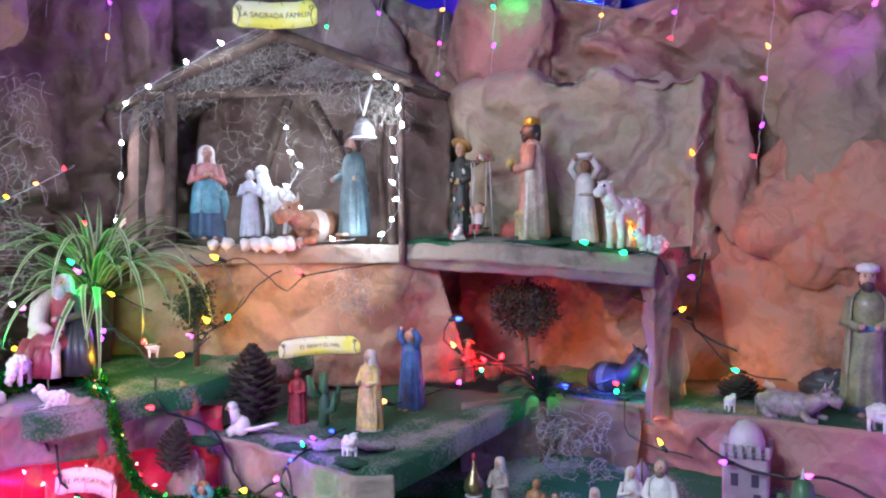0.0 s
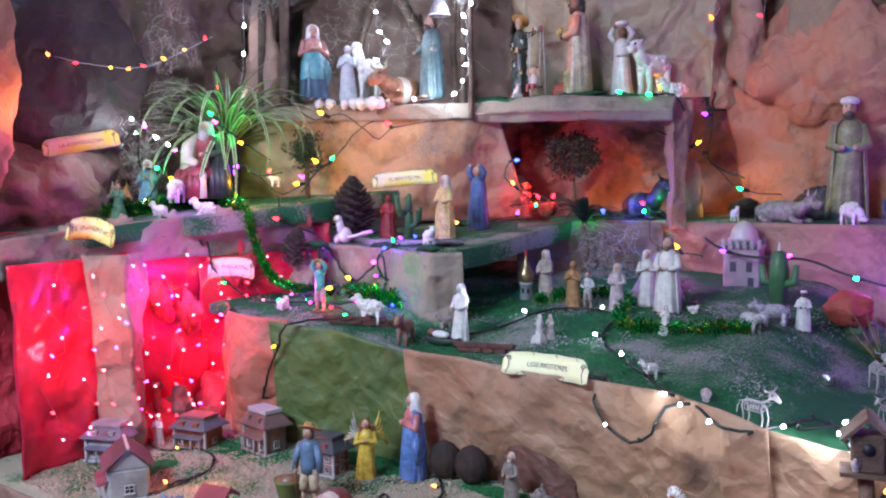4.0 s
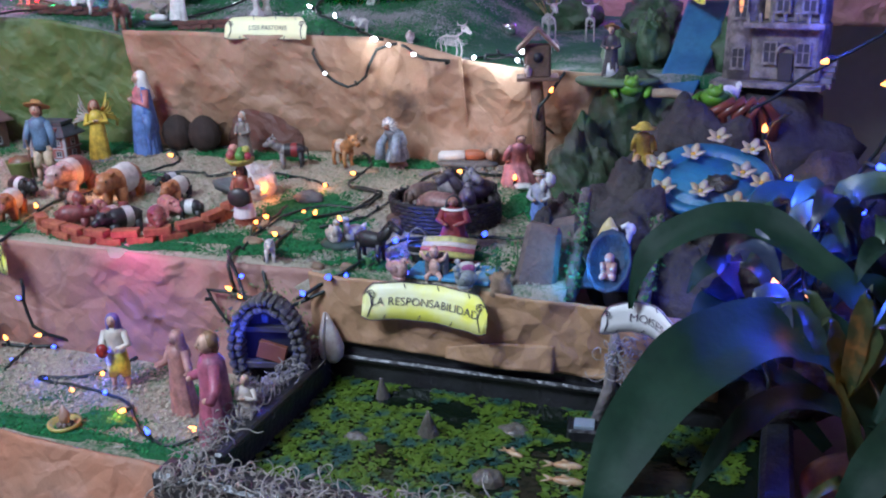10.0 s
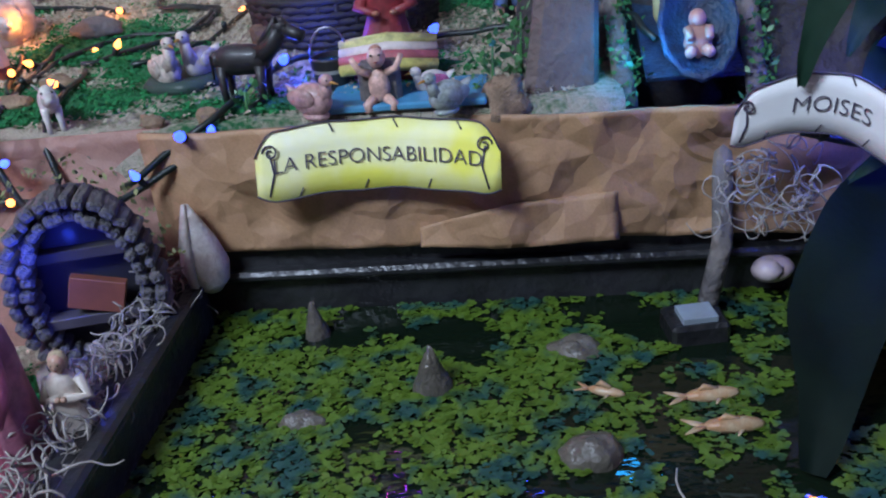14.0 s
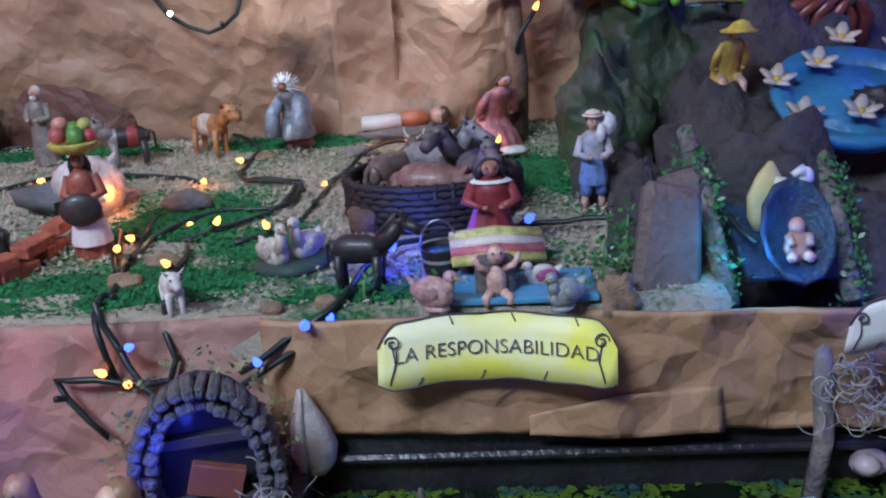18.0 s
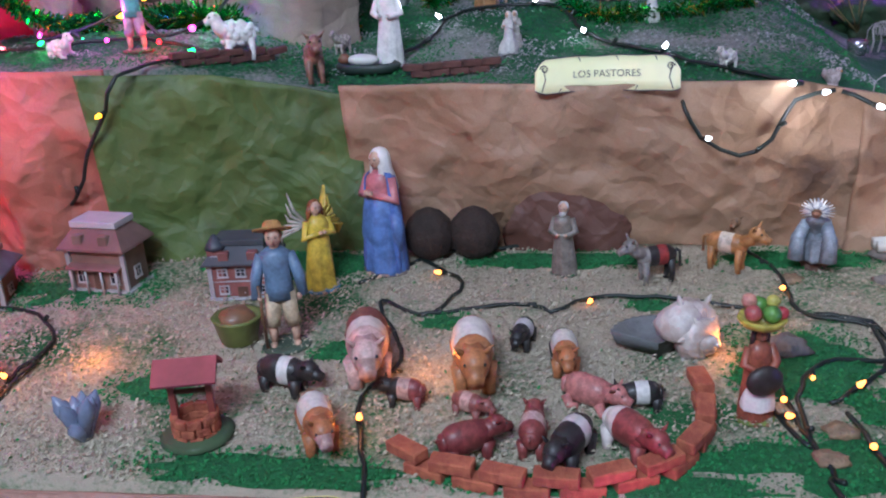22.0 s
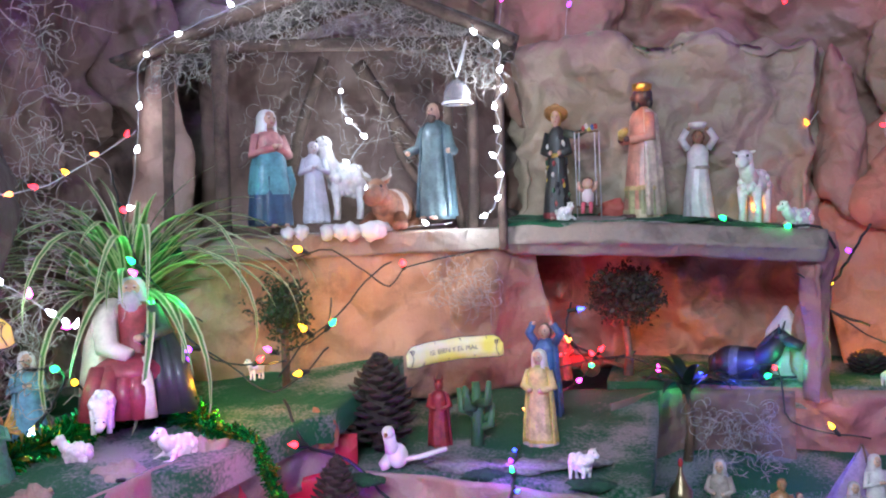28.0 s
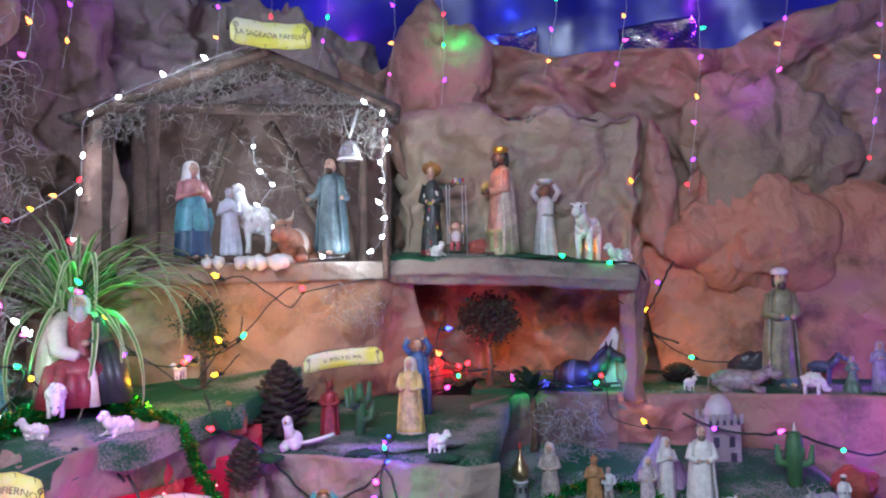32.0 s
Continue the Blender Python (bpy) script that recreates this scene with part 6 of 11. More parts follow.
# lying sleeper and fire stones
s = Shape()
s.ball((0, 0, 0.012), (0.085, 0.035, 0.014), STONE, rough=0.3)
s.ball((0.02, 0, 0.035), (0.035, 0.019, 0.016), paint((0.5, 0.15, 0.07)))
s.tube([(0.0, 0.008, 0.033), (-0.04, 0.01, 0.031), (-0.07, 0.01, 0.031)], [0.013, 0.012, 0.011], paint(WHITE_P))
s.tube([(0.0, -0.008, 0.033), (-0.04, -0.01, 0.031), (-0.07, -0.01, 0.031)], [0.013, 0.012, 0.011], paint(WHITE_P))
s.ball((0.068, 0, 0.037), (0.017, 0.015, 0.016), paint(SKIN))
s.ball((0.076, 0, 0.038), (0.012, 0.016, 0.016), paint(BROWN))
s.make("figurine", (-0.068, 1.456, 0.455), 5, 1.0, label="sleeping shepherd figurine in white and orange on a grey slab", category="figurine")
for k in range(9):
    a = k * 0.7
    c = Vector((0.018, 1.424, 0.453))
    boulder(c.x + 0.045 * math.cos(a), c.y + 0.03 * math.sin(a), c.z - 0.004, (0.028, 0.024, 0.02), STONE, "small grey pebble of a fire ring", nu=8, nv=6, name="pebble", category="pebble")

# ---- banners ----
banner(0.087, 0.742, 0.362, 0.250, 0.072, -1, "LA RESPONSABILIDAD", "yellow paper scroll sign over the pond", arch=0.16, rx=-16, roll=1, text_h=0.21)
banner(-0.620, 1.455, 0.802, 0.25, 0.062, -1, "LOS PASTORES", "pale yellow paper scroll sign on the terrace edge", PAPER_CREAM, arch=0.15, rx=-20)
banner(0.375, 1.70, 0.885, 0.40, 0.075, -45, "RIO NILO", "yellow paper scroll sign over the blue river", arch=0.5, rx=-8, text_h=0.22)
banner(-1.63, 2.10, 1.285, 0.245, 0.055, 28, "EL BIEN Y EL MAL", "yellow paper scroll sign over the good and evil figurines", arch=0.1, roll=-4)
banner(-1.875, 2.185, 2.315, 0.262, 0.085, 36, "LA SAGRADA FAMILIA", "yellow paper scroll sign on the stable gable", arch=-0.05, text_h=0.2)
banner(-1.875, 1.49, 0.985, 0.19, 0.065, 14, "EL PURGATORIO", "cream paper scroll sign over the red cave", PAPER_PINK_LIT, arch=0.2, rx=-8)
banner(-2.32, 1.215, 1.42, 0.25, 0.06, 50, "LA ANUNCIACION", "yellow paper scroll sign on the upper shelf", arch=0.05, roll=-9)
banner(-2.030, 1.063, 1.124, 0.14, 0.07, 62, "EL INFIERNO", "yellow paper scroll sign over the red cave", arch=0.3, roll=12)
banner(-0.989, 0.720, 0.383, 0.20, 0.075, 4, "LA HUIDA A EGIPTO", "yellow paper scroll sign on the reddish riser", arch=0.35, roll=5)
banner(0.503, 0.662, 0.395, 0.155, 0.055, -27, "MOISES", "white paper scroll sign beside the reed basket", mat("white_printed_paper", (0.8, 0.8, 0.78), 0.5, 0.1, 8, 0.02), arch=0.5, roll=6, text_h=0.26)

# ---- herd terrace ----
statue(-1.043, 1.655, 0.804, 0.176, -10, WHITE_P, "white plaster robed woman figurine", head="veil", hair=WHITE_P, skin=(0.6, 0.55, 0.5), arms="hold")
statue(-1.528, 1.552, 0.867, 0.166, 5, (0.10, 0.42, 0.42), "shepherd figurine in straw hat, teal shirt and pink trousers", head="hat", hair=(0.1, 0.05, 0.03), legs=(0.55, 0.3, 0.4), arms="up", base=(0.2, 0.1, 0.07))
beast(-1.329, 1.576, 0.837, 0.099, -60, SHEEP, "white lamb figurine on green sawdust", [WHITE_P])
beast(-1.684, 1.533, 0.864, 0.049, 70, SHEEP, "small white lamb figurine lying on sawdust", [WHITE_P], lying=True)
statue(-0.807, 1.713, 0.813, 0.086, -40, (0.5, 0.48, 0.46), "small pale kneeling shepherd figurine", head="veil", hair=(0.5, 0.48, 0.45), kneel=True)
beast(-1.176, 1.559, 0.793, 0.105, 20, DOG, "brown dog figurine at the terrace edge", [(0.25, 0.12, 0.08)] * 2)
beast(-1.158, 1.726, 0.817, 0.056, -30, SHEEP, "small grey lamb figurine", [(0.35, 0.3, 0.26)])
s = Shape()
s.lathe([(0, 0.06), (0.014, 0.07), (0.02, 0.062), (0.012, 0.05)], paint((0.03, 0.05, 0.04)), seg=22, ry=0.55)
s.ball((-0.01, 0, 0.024), (0.035, 0.016, 0.012), paint(WHITE_P))
s.ball((-0.05, 0, 0.026), (0.013, 0.012, 0.011), paint((0.3, 0.12, 0.07)))
s.make("figurine", (-1.083, 1.620, 0.798), -8, label="lying shepherd figurine in a dark oval boat", category="figurine")
FENCE = mat("brown_clay_log", (0.11, 0.04, 0.03), 0.7, 0.4, 40, 0.4)
for n, (a, b) in enumerate((((-1.412, 1.478, 0.843), (-1.253, 1.635, 0.822)), ((-0.989, 1.572, 0.790), (-0.815, 1.598, 0.794)))):
    F = thing("log_fence", (0, 0, 0), 0, "low fence of stacked brown clay bricks", "fence", "low brown fences")
    a, b = Vector(a), Vector(b)
    d = b - a
    m = Shape().box((0, 0, 0), (d.length / 4.6, 0.018, 0.013), FENCE, 0.002).mesh("brick")
    for r in range(2):
        for k in range(4 + r % 2):
            p = a + d * ((k + (0.5 if r % 2 == 0 else 0.1)) / 4.6)
            ob = new("brick", m)
            ob.matrix_basis = pose(p.x, p.y, z_herd(p.x, p.y) + 0.008 + 0.0135 * r, 0, random.uniform(-4, 4), math.degrees(math.atan2(d.y, d.x)) + random.uniform(-8, 8))
            ob.parent = F
# robed row at the back
statue(-0.581, 2.075, 0.873, 0.235, 0, (0.62, 0.6, 0.56), "tall white-robed bearded statue on dark base", head="hair", hair=(0.25, 0.2, 0.17), beard=(0.2, 0.15, 0.1), arms="hold", base=(0.05, 0.05, 0.05), mantle=(0.55, 0.53, 0.5), belt=(0.3, 0.28, 0.25), group="robed white statues")
statue(-0.675, 2.131, 0.882, 0.18, 25, (0.55, 0.53, 0.5), "pale robed pilgrim statue", head="veil", hair=(0.5, 0.48, 0.46), arms="pray", group="robed white statues")
statue(-0.505, 1.890, 0.842, 0.085, -5, (0.55, 0.53, 0.5), "small kneeling pale statue before the tall robed one", head="veil", hair=(0.5, 0.48, 0.46), kneel=True)
statue(-0.196, 2.105, 0.851, 0.115, 15, (0.6, 0.58, 0.55), "dark-faced statue in white robe", head="turban", skin=DARK_SKIN, arms="hold", mantle=(0.6, 0.58, 0.55))
statue(-1.009, 2.074, 0.873, 0.18, -10, (0.35, 0.28, 0.24), "tall weathered brown and white robed statue", head="veil", hair=(0.45, 0.42, 0.4), arms="hold")
statue(-0.881, 2.033, 0.866, 0.16, 0, (0.32, 0.16, 0.06), "carved wooden standing statue", head="hair", hair=(0.2, 0.1, 0.04), skin=(0.35, 0.18, 0.07), arms="pray")
statue(-0.842, 2.056, 0.870, 0.12, 15, (0.5, 0.5, 0.5), "grey walking traveller statue with bundle", head="hair", legs=(0.3, 0.25, 0.22), arms="hold")
statue(-0.733, 2.044, 0.868, 0.155, 10, (0.4, 0.33, 0.35), "mauve robed statue with child", head="veil", hair=(0.45, 0.4, 0.42), arms="hold")
statue(-0.796, 1.753, 0.820, 0.075, 0, (0.42, 0.4, 0.36), "small grey praying statue behind the sign", head="veil", hair=(0.4, 0.38, 0.35), kneel=True)
beast(-0.292, 1.964, 0.855, 0.075, 60, COW, "pale grey cow figurine by the tower", [(0.42, 0.40, 0.42)] * 2)
beast(-0.257, 2.047, 0.866, 0.08, -60, COW, "pale grey mule figurine by the tower", [(0.4, 0.38, 0.4)] * 2)
bird(-0.503, 2.085, 0.875, 0.03, 80, WHITE_P, "small white dove figurine on moss", neck=0.1)
bird(-0.228, 1.496, 0.771, 0.035, 20, (0.5, 0.42, 0.4), "small pale owl figurine at the terrace edge", neck=0.1)
beast(-0.395, 1.564, 0.788, 0.05, -50, SHEEP, "small lamb figurine near the sign", [(0.55, 0.52, 0.48)])

# minaret
MN = thing("minaret_model", (-1.095, 2.09, 0.876), 0, "small minaret model with golden onion dome and red tip", "tower model")
Shape().lathe([(0, 0.022), (0.05, 0.02), (0.05, 0.023), (0.056, 0.023), (0.056, 0.018)], paint((0.5, 0.5, 0.52)), seg=12).make("shaft", parent=MN)
Shape().lathe([(0.056, 0.017), (0.07, 0.027), (0.09, 0.026), (0.11, 0.014), (0.135, 0.005), (0.15, 0.004)], mat("old_gold", (0.30, 0.22, 0.12), 0.3, 0.3, 40, 0.1, metal=0.8), seg=16).make("dome", parent=MN)
Shape().ball((0, 0, 0.155), (0.006, 0.006, 0.012), paint((0.5, 0.03, 0.03))).make("tip", parent=MN)
for k in range(3):
    a = -1.57 + (k - 1) * 0.9
    Shape().box((0.0195 * math.cos(a), 0.0195 * math.sin(a), 0.03), (0.003, 0.008, 0.016), paint(BLACK), rot=Matrix.Rotation(a, 3, "Z")).make("window", parent=MN)

# domed tower
DT = thing("domed_tower_model", (-0.483, 2.44, 0.84), 10, "pale domed tower model with battlements and dark windows", "tower model")
DTM = paint((0.36, 0.32, 0.33), 0.6)
Shape().box((0, 0, 0.105), (0.112, 0.10, 0.21), DTM, 0.004).box((0, 0, 0.213), (0.124, 0.112, 0.012), DTM, 0.003).make("tower_body", parent=DT)
Shape().lathe([(0.216, 0.044), (0.24, 0.046), (0.268, 0.038), (0.288, 0.022), (0.296, 0.002)], paint((0.46, 0.42, 0.41), 0.5), seg=20).make("dome", parent=DT)
for k in range(6):
    for q in (-1, 1):
        Shape().box((-0.055 + 0.022 * k, q * 0.052, 0.228), (0.012, 0.008, 0.02), DTM).make("battlement", parent=DT)
for k in range(5):
    Shape().box((-0.044 + 0.022 * k, -0.0565, 0.212), (0.008, 0.004, 0.014), paint((0.06, 0.05, 0.09))).make("window", parent=DT)
for x, zz in ((-0.025, 0.15), (0.025, 0.15), (0.03, 0.10), (-0.025, 0.05)):
    Shape().box((x, -0.0505, zz), (0.018, 0.004, 0.032), paint((0.06, 0.05, 0.09))).make("window", parent=DT)

# tent
TN = thing("tent_model", (-0.685, 2.228, 0.898), 0, "small mauve cloth tent on thin poles", "tent model")
cloth = mat("mauve_cloth", (0.34, 0.24, 0.36), 0.85, 0.3, 30, 0.3)
Shape().lathe([(0, 0.085), (0.06, 0.055), (0.12, 0.02), (0.15, 0.004)], cloth, seg=22, fold=0.12, folds=7, caps=(False, True)).make("canopy", parent=TN)
for k in range(4):
    a = k * math.pi / 2 + 0.4
    Shape().tube([(0.08 * math.cos(a), 0.08 * math.sin(a), 0), (0, 0, 0.155)], 0.003, WOOD).make("pole", parent=TN)

# ---- bones terrace ----
BONE = mat("bleached_bone", (0.40, 0.37, 0.36), 0.5, 0.3, 50, 0.15)


def bone_beast(x, y, z, h, rz, label):
    s = Shape()
    s.tube([(0, 0.4, 0.62), (0, 0.15, 0.7), (0, -0.2, 0.68), (0, -0.42, 0.78), (0, -0.52, 0.9)], [0.02, 0.035, 0.035, 0.03, 0.03], BONE)
    for k in range(6):
        yy = 0.2 - k * 0.08
        for q in (-1, 1):
            s.tube([(0, yy, 0.68), (q * 0.12, yy, 0.6), (q * 0.12, yy, 0.47), (q * 0.03, yy, 0.42)], 0.013, BONE, seg=5)
    for q in (-1, 1):
        for yy in (0.3, -0.28):
            s.tube([(0, yy, 0.66), (q * 0.1, yy, 0.55), (q * 0.11, yy - 0.06, 0.3), (q * 0.11, yy, 0.02)], [0.03, 0.026, 0.02, 0.026], BONE, seg=6)
    s.tube([(0, -0.48, 0.95), (0, -0.6, 0.9), (0, -0.76, 0.8)], [0.1, 0.085, 0.045], BONE, seg=9)
    for q in (-1, 1):
        s.ball((q * 0.07, -0.58, 0.93), 0.03, paint(BLACK), nu=6, nv=4)
        s.tube([(q * 0.06, -0.48, 1.0), (q * 0.2, -0.46, 1.04), (q * 0.24, -0.48, 1.14)], [0.025, 0.02, 0.005], BONE, seg=5)
    s.tube([(0, 0.4, 0.62), (0, 0.52, 0.5), (0, 0.54, 0.3)], 0.012, BONE, seg=5)
    return s.make("figurine", (x, y, z - 0.002), rz, h / 1.14, label=label, category="animal figurine", group="bleached bone beasts")


bone_beast(-0.113, 1.481, 0.731, 0.10, 70, "bleached cattle skeleton figurine on grey sawdust")
bone_beast(0.020, 1.998, 0.730, 0.12, 30, "bleached cattle skeleton figurine with horns")
bone_beast(0.151, 1.971, 0.728, 0.12, 10, "bleached cattle skeleton figurine with spotted skull")
bone_beast(0.086, 1.776, 0.716, 0.06, -20, "small grey calf skeleton figurine")
s = Shape().lathe([(0, 0.018), (0.03, 0.022), (0.032, 0.02), (0.004, 0.016)], mat("tin_metal", (0.55, 0.55, 0.56), 0.25, 0.2, 30, 0.05, metal=0.9), seg=16)
s.make("tin_pail", (-0.073, 1.895, 0.751), label="small shiny tin pail on the terrace", category="pail")
BH = thing("bird_house", (0.135, 1.40, 0.44), 15, "brown wooden bird house on a tall post", "bird house")
Shape().tube([(0, 0, 0), (0.006, 0.0, 0.13), (-0.004, 0, 0.262)], [0.02, 0.017, 0.016], WOOD, seg=8).make("post", parent=BH)
Shape().box((0, 0, 0.262), (0.10, 0.08, 0.008), WOOD).make("platform", parent=BH)
Shape().box((0, 0, 0.302), (0.062, 0.055, 0.075), WOOD).make("box_body", parent=BH)
for q in (-1, 1):
    Shape().box((q * 0.024, 0, 0.352), (0.068, 0.085, 0.007), WOOD, rot=Matrix.Rotation(q * 0.8, 3, "Y")).make("roof", parent=BH)
Shape().lathe([(0, 0.012), (0.002, 0.012)], paint(BLACK), seg=12).make("entrance_hole", (0, -0.028, 0.312), rx=90, parent=BH)
bird(0.12, 1.372, 0.71, 0.028, 10, (0.5, 0.4, 0.36), "small pale bird figurine perched at the bird house", neck=0.08)

# ---- the river and green hill ----
HILL = paper("mossy_paper", (0.02, 0.06, 0.022), (0.04, 0.035, 0.025), (0.012, 0.02, 0.01), 9)
DARK_ROCK = mat("dark_violet_rock", (0.028, 0.024, 0.026), 0.8, 0.45, 12, 0.7, second=(0.055, 0.045, 0.045))


def bank_rock(x, y, z, a, b, c, m):
    boulder(x, y, z, (a, b, c), m, "dark painted rock of the river bank" if m is DARK_ROCK else "green painted crumpled paper hill", rough=0.45)


bank_rock(0.34, 1.46, 0.36, 0.22, 0.2, 0.36, HILL)
bank_rock(0.27, 1.30, 0.34, 0.16, 0.22, 0.26, HILL)
bank_rock(0.46, 1.48, 0.36, 0.3, 0.22, 0.30, HILL)
bank_rock(0.62, 1.46, 0.3, 0.5, 0.3, 0.40, DARK_ROCK)
bank_rock(0.50, 1.27, 0.3, 0.3, 0.16, 0.37, DARK_ROCK)
bank_rock(0.42, 1.12, 0.3, 0.25, 0.22, 0.26, DARK_ROCK)
bank_rock(0.62, 1.15, 0.25, 0.4, 0.35, 0.30, DARK_ROCK)
bank_rock(0.27, 1.12, 0.32, 0.14, 0.16, 0.18, DARK_ROCK)
bank_rock(0.44, 0.95, 0.32, 0.22, 0.12, 0.22, DARK_ROCK)
bank_rock(0.27, 0.92, 0.34, 0.09, 0.07, 0.18, DARK_ROCK)
bank_rock(0.56, 0.90, 0.28, 0.2, 0.16, 0.2, DARK_ROCK)
bank_rock(0.7, 0.85, 0.2, 0.4, 0.3, 0.24, DARK_ROCK)
bank_rock(0.8, 1.2, 0.2, 0.4, 0.6, 0.38, DARK_ROCK)
Shape().lathe([(0, 0.09), (0.008, 0.1), (0.014, 0.098), (0.016, 0.06)], paint((0.10, 0.17, 0.08), 0.8), seg=26, ry=0.75, fold=0.02, folds=5).make("green_platform", (0.317, 1.44, 0.685), label="oval grey green platform on the hill", category="platform")
statue(0.30, 1.45, 0.70, 0.125, 0, (0.05, 0.045, 0.05), "standing woman figurine in black top and white skirt", head="hat", hair=BROWN, arms="hold", extra=lambda s: s.lathe([(0.03, 0.16), (0.3, 0.125)], paint(WHITE_P), ry=0.85))
RIVER = mat("blue_river_paint", (0.02, 0.10, 0.22), 0.35, 0.35, 14, 0.25, second=(0.03, 0.14, 0.26))
sheet("river_sheet", [[(0.40, 1.46, 0.66), (0.49, 1.44, 0.66)], [(0.43, 1.56, 0.76), (0.53, 1.56, 0.76)], [(0.45, 1.68, 0.86), (0.55, 1.66, 0.86)]], RIVER, 0.006, 12, 30, 21, "glossy blue painted river strip between rocks", kind="", category="river")
for x, y, z, a, b, c in ((0.38, 1.6, 0.68, 0.09, 0.1, 0.16), (0.57, 1.58, 0.66, 0.09, 0.12, 0.17), (0.36, 1.72, 0.7, 0.12, 0.1, 0.14), (0.3, 1.6, 0.68, 0.1, 0.1, 0.12)):
    boulder(x, y, z, (a, b, c), HILL, "dark green mossy rock beside the river")
BASIN = mat("blue_basin_paint", (0.015, 0.10, 0.21), 0.45, 0.4, 14, 0.25, second=(0.02, 0.15, 0.27))
LP = thing("lily_pond_model", (0.565, 1.06, 0.545), 0, "round blue model pond with white paper lilies", "pond model")
s = Shape().lathe([(0, 0.10), (0.02, 0.115), (0.03, 0.112), (0.022, 0.085), (0.006, 0.075)], BASIN, seg=28, ry=0.85, fold=0.04, folds=3)
s.make("basin", rx=30, parent=LP)
Shape().lathe([(0.012, 0.086), (0.018, 0.084), (0.02, 0.02)], BASIN, seg=28, ry=0.85, fold=0.04, folds=3).make("water_fill", rx=30, parent=LP)
Shape().ball((0.02, -0.01, 0.022), (0.03, 0.022, 0.014), mat("dark_pond_mud", (0.03, 0.027, 0.022), 0.3, 0.4, 30, 0.4), rough=0.5, nu=20, nv=10).make("pond_mud", rx=30, parent=LP)
petal = paint((0.5, 0.46, 0.34))
for k in range(9):
    a = k * 0.75
    f = Shape()
    for j in range(5):
        t = j * 1.257
        f.tube([(0, 0, 0), (0.013 * math.cos(t), 0.013 * math.sin(t), 0.009), (0.024 * math.cos(t), 0.024 * math.sin(t), 0.014)], [0.005, 0.010, 0.004], petal, squash=0.4, seg=6)
    f.ball((0, 0, 0.006), 0.005, paint((0.6, 0.4, 0.05)))
    r = 0.1 if k % 3 else 0.06
    f.make("lily", (r * math.cos(a), r * 0.85 * math.sin(a), 0.03 + 0.48 * r * math.sin(a)), rx=28, parent=LP)


def big_hat(s):
    s.lathe([(0.9, 0.17), (0.92, 0.19), (0.95, 0.12), (1.02, 0.08), (1.05, 0.01)], paint((0.6, 0.42, 0.05), 0.7), at=(0, -0.05, 0), seg=18)
    for q in (-1, 1):
        s.tube([(q * 0.08, -0.1, 0.35), (q * 0.1, -0.22, 0.3), (q * 0.09, -0.26, 0.02)], [0.05, 0.05, 0.035], paint(SKIN))
    s.v = [(p[0], p[1] - 0.5 * max(0.0, p[2] - 0.35), p[2] - 0.12 * max(0.0, p[2] - 0.35)) for p in s.v]


statue(0.423, 1.16, 0.54, 0.13, 5, (0.5, 0.34, 0.06), "bent seated figurine in yellow sombrero and cape", head="hair", kneel=True, arms="down", extra=big_hat, mantle=(0.5, 0.36, 0.06))
s = Shape()
for q in (-1, 0, 1, 2):
    s.tube([(0.02 * q - 0.03, 0, 0), (0.03 * q - 0.04, -0.02, 0.06), (0.02 * q, -0.02, 0.09), (0.028 * q + 0.02, -0.01, 0.05), (0.02 * q + 0.03, 0, 0)], 0.011, paint((0.2, 0.05, 0.035), 0.35), seg=8)
s.make("clay_knot", (0.604, 1.33, 0.585), 10, label="glossy brown looped clay knot on the rocks", category="ornament")
bird(0.575, 1.40, 0.655, 0.05, 100, WHITE_P, "small white bird figurine with raised tail", neck=0.1)
for a in ((0.545, 1.36, 0.655), (0.357, 1.40, 0.665)):
    s = Shape().ball((0, 0, 0.018), (0.03, 0.036, 0.02), paint((0.12, 0.34, 0.03)), rough=0.3).ball((0, -0.025, 0.034), (0.018, 0.016, 0.014), paint((0.12, 0.34, 0.03)))
    for q in (-1, 1):
        s.ball((q * 0.01, -0.03, 0.046), 0.006, paint((0.2, 0.4, 0.05)), nu=8, nv=5)
        s.tube([(q * 0.022, 0.015, 0.02), (q * 0.042, 0, 0.012), (q * 0.034, -0.03, 0.004)], [0.012, 0.01, 0.007], paint((0.12, 0.34, 0.03)))
    s.make("figurine", a, 10, label="bright green frog figurine on the rocks", category="animal figurine")
Shape().tube([(0, 0, 0.01), (0.04, 0.0, 0.012), (0.09, -0.01, 0.006)], [0.011, 0.012, 0.009], mat("pale_branch", (0.36, 0.28, 0.2), 0.8, 0.3, 40, 0.3)).make("branch", (0.41, 1.38, 0.665), -5, label="short pale branch lying on rock", category="branch")

# ruined two-storey house
CS = thing("castle_model", (0.665, 1.46, 0.69), -14, "grey weathered two-storey ceramic house with dark red roof", "model house", "ceramic model houses")
CW = mat("old_ceramic", (0.24, 0.21, 0.19), 0.7, 0.5, 40, 0.4, second=(0.10, 0.085, 0.08))
CD = paint((0.03, 0.025, 0.03))
Shape().box((0, 0, 0.006), (0.24, 0.15, 0.012), CW).make("base", parent=CS)
Shape().box((0.03, 0.01, 0.075), (0.15, 0.1, 0.13), CW).make("lower_wall", parent=CS)
Shape().box((0.045, 0.01, 0.18), (0.115, 0.09, 0.09), CW).make("upper_wall", parent=CS)
Shape().lathe([(0.225, 0.08), (0.24, 0.074), (0.262, 0.045), (0.275, 0.006)], paint((0.22, 0.03, 0.05), 0.5), at=(0.045, 0.01, 0), seg=4).make("roof", parent=CS)
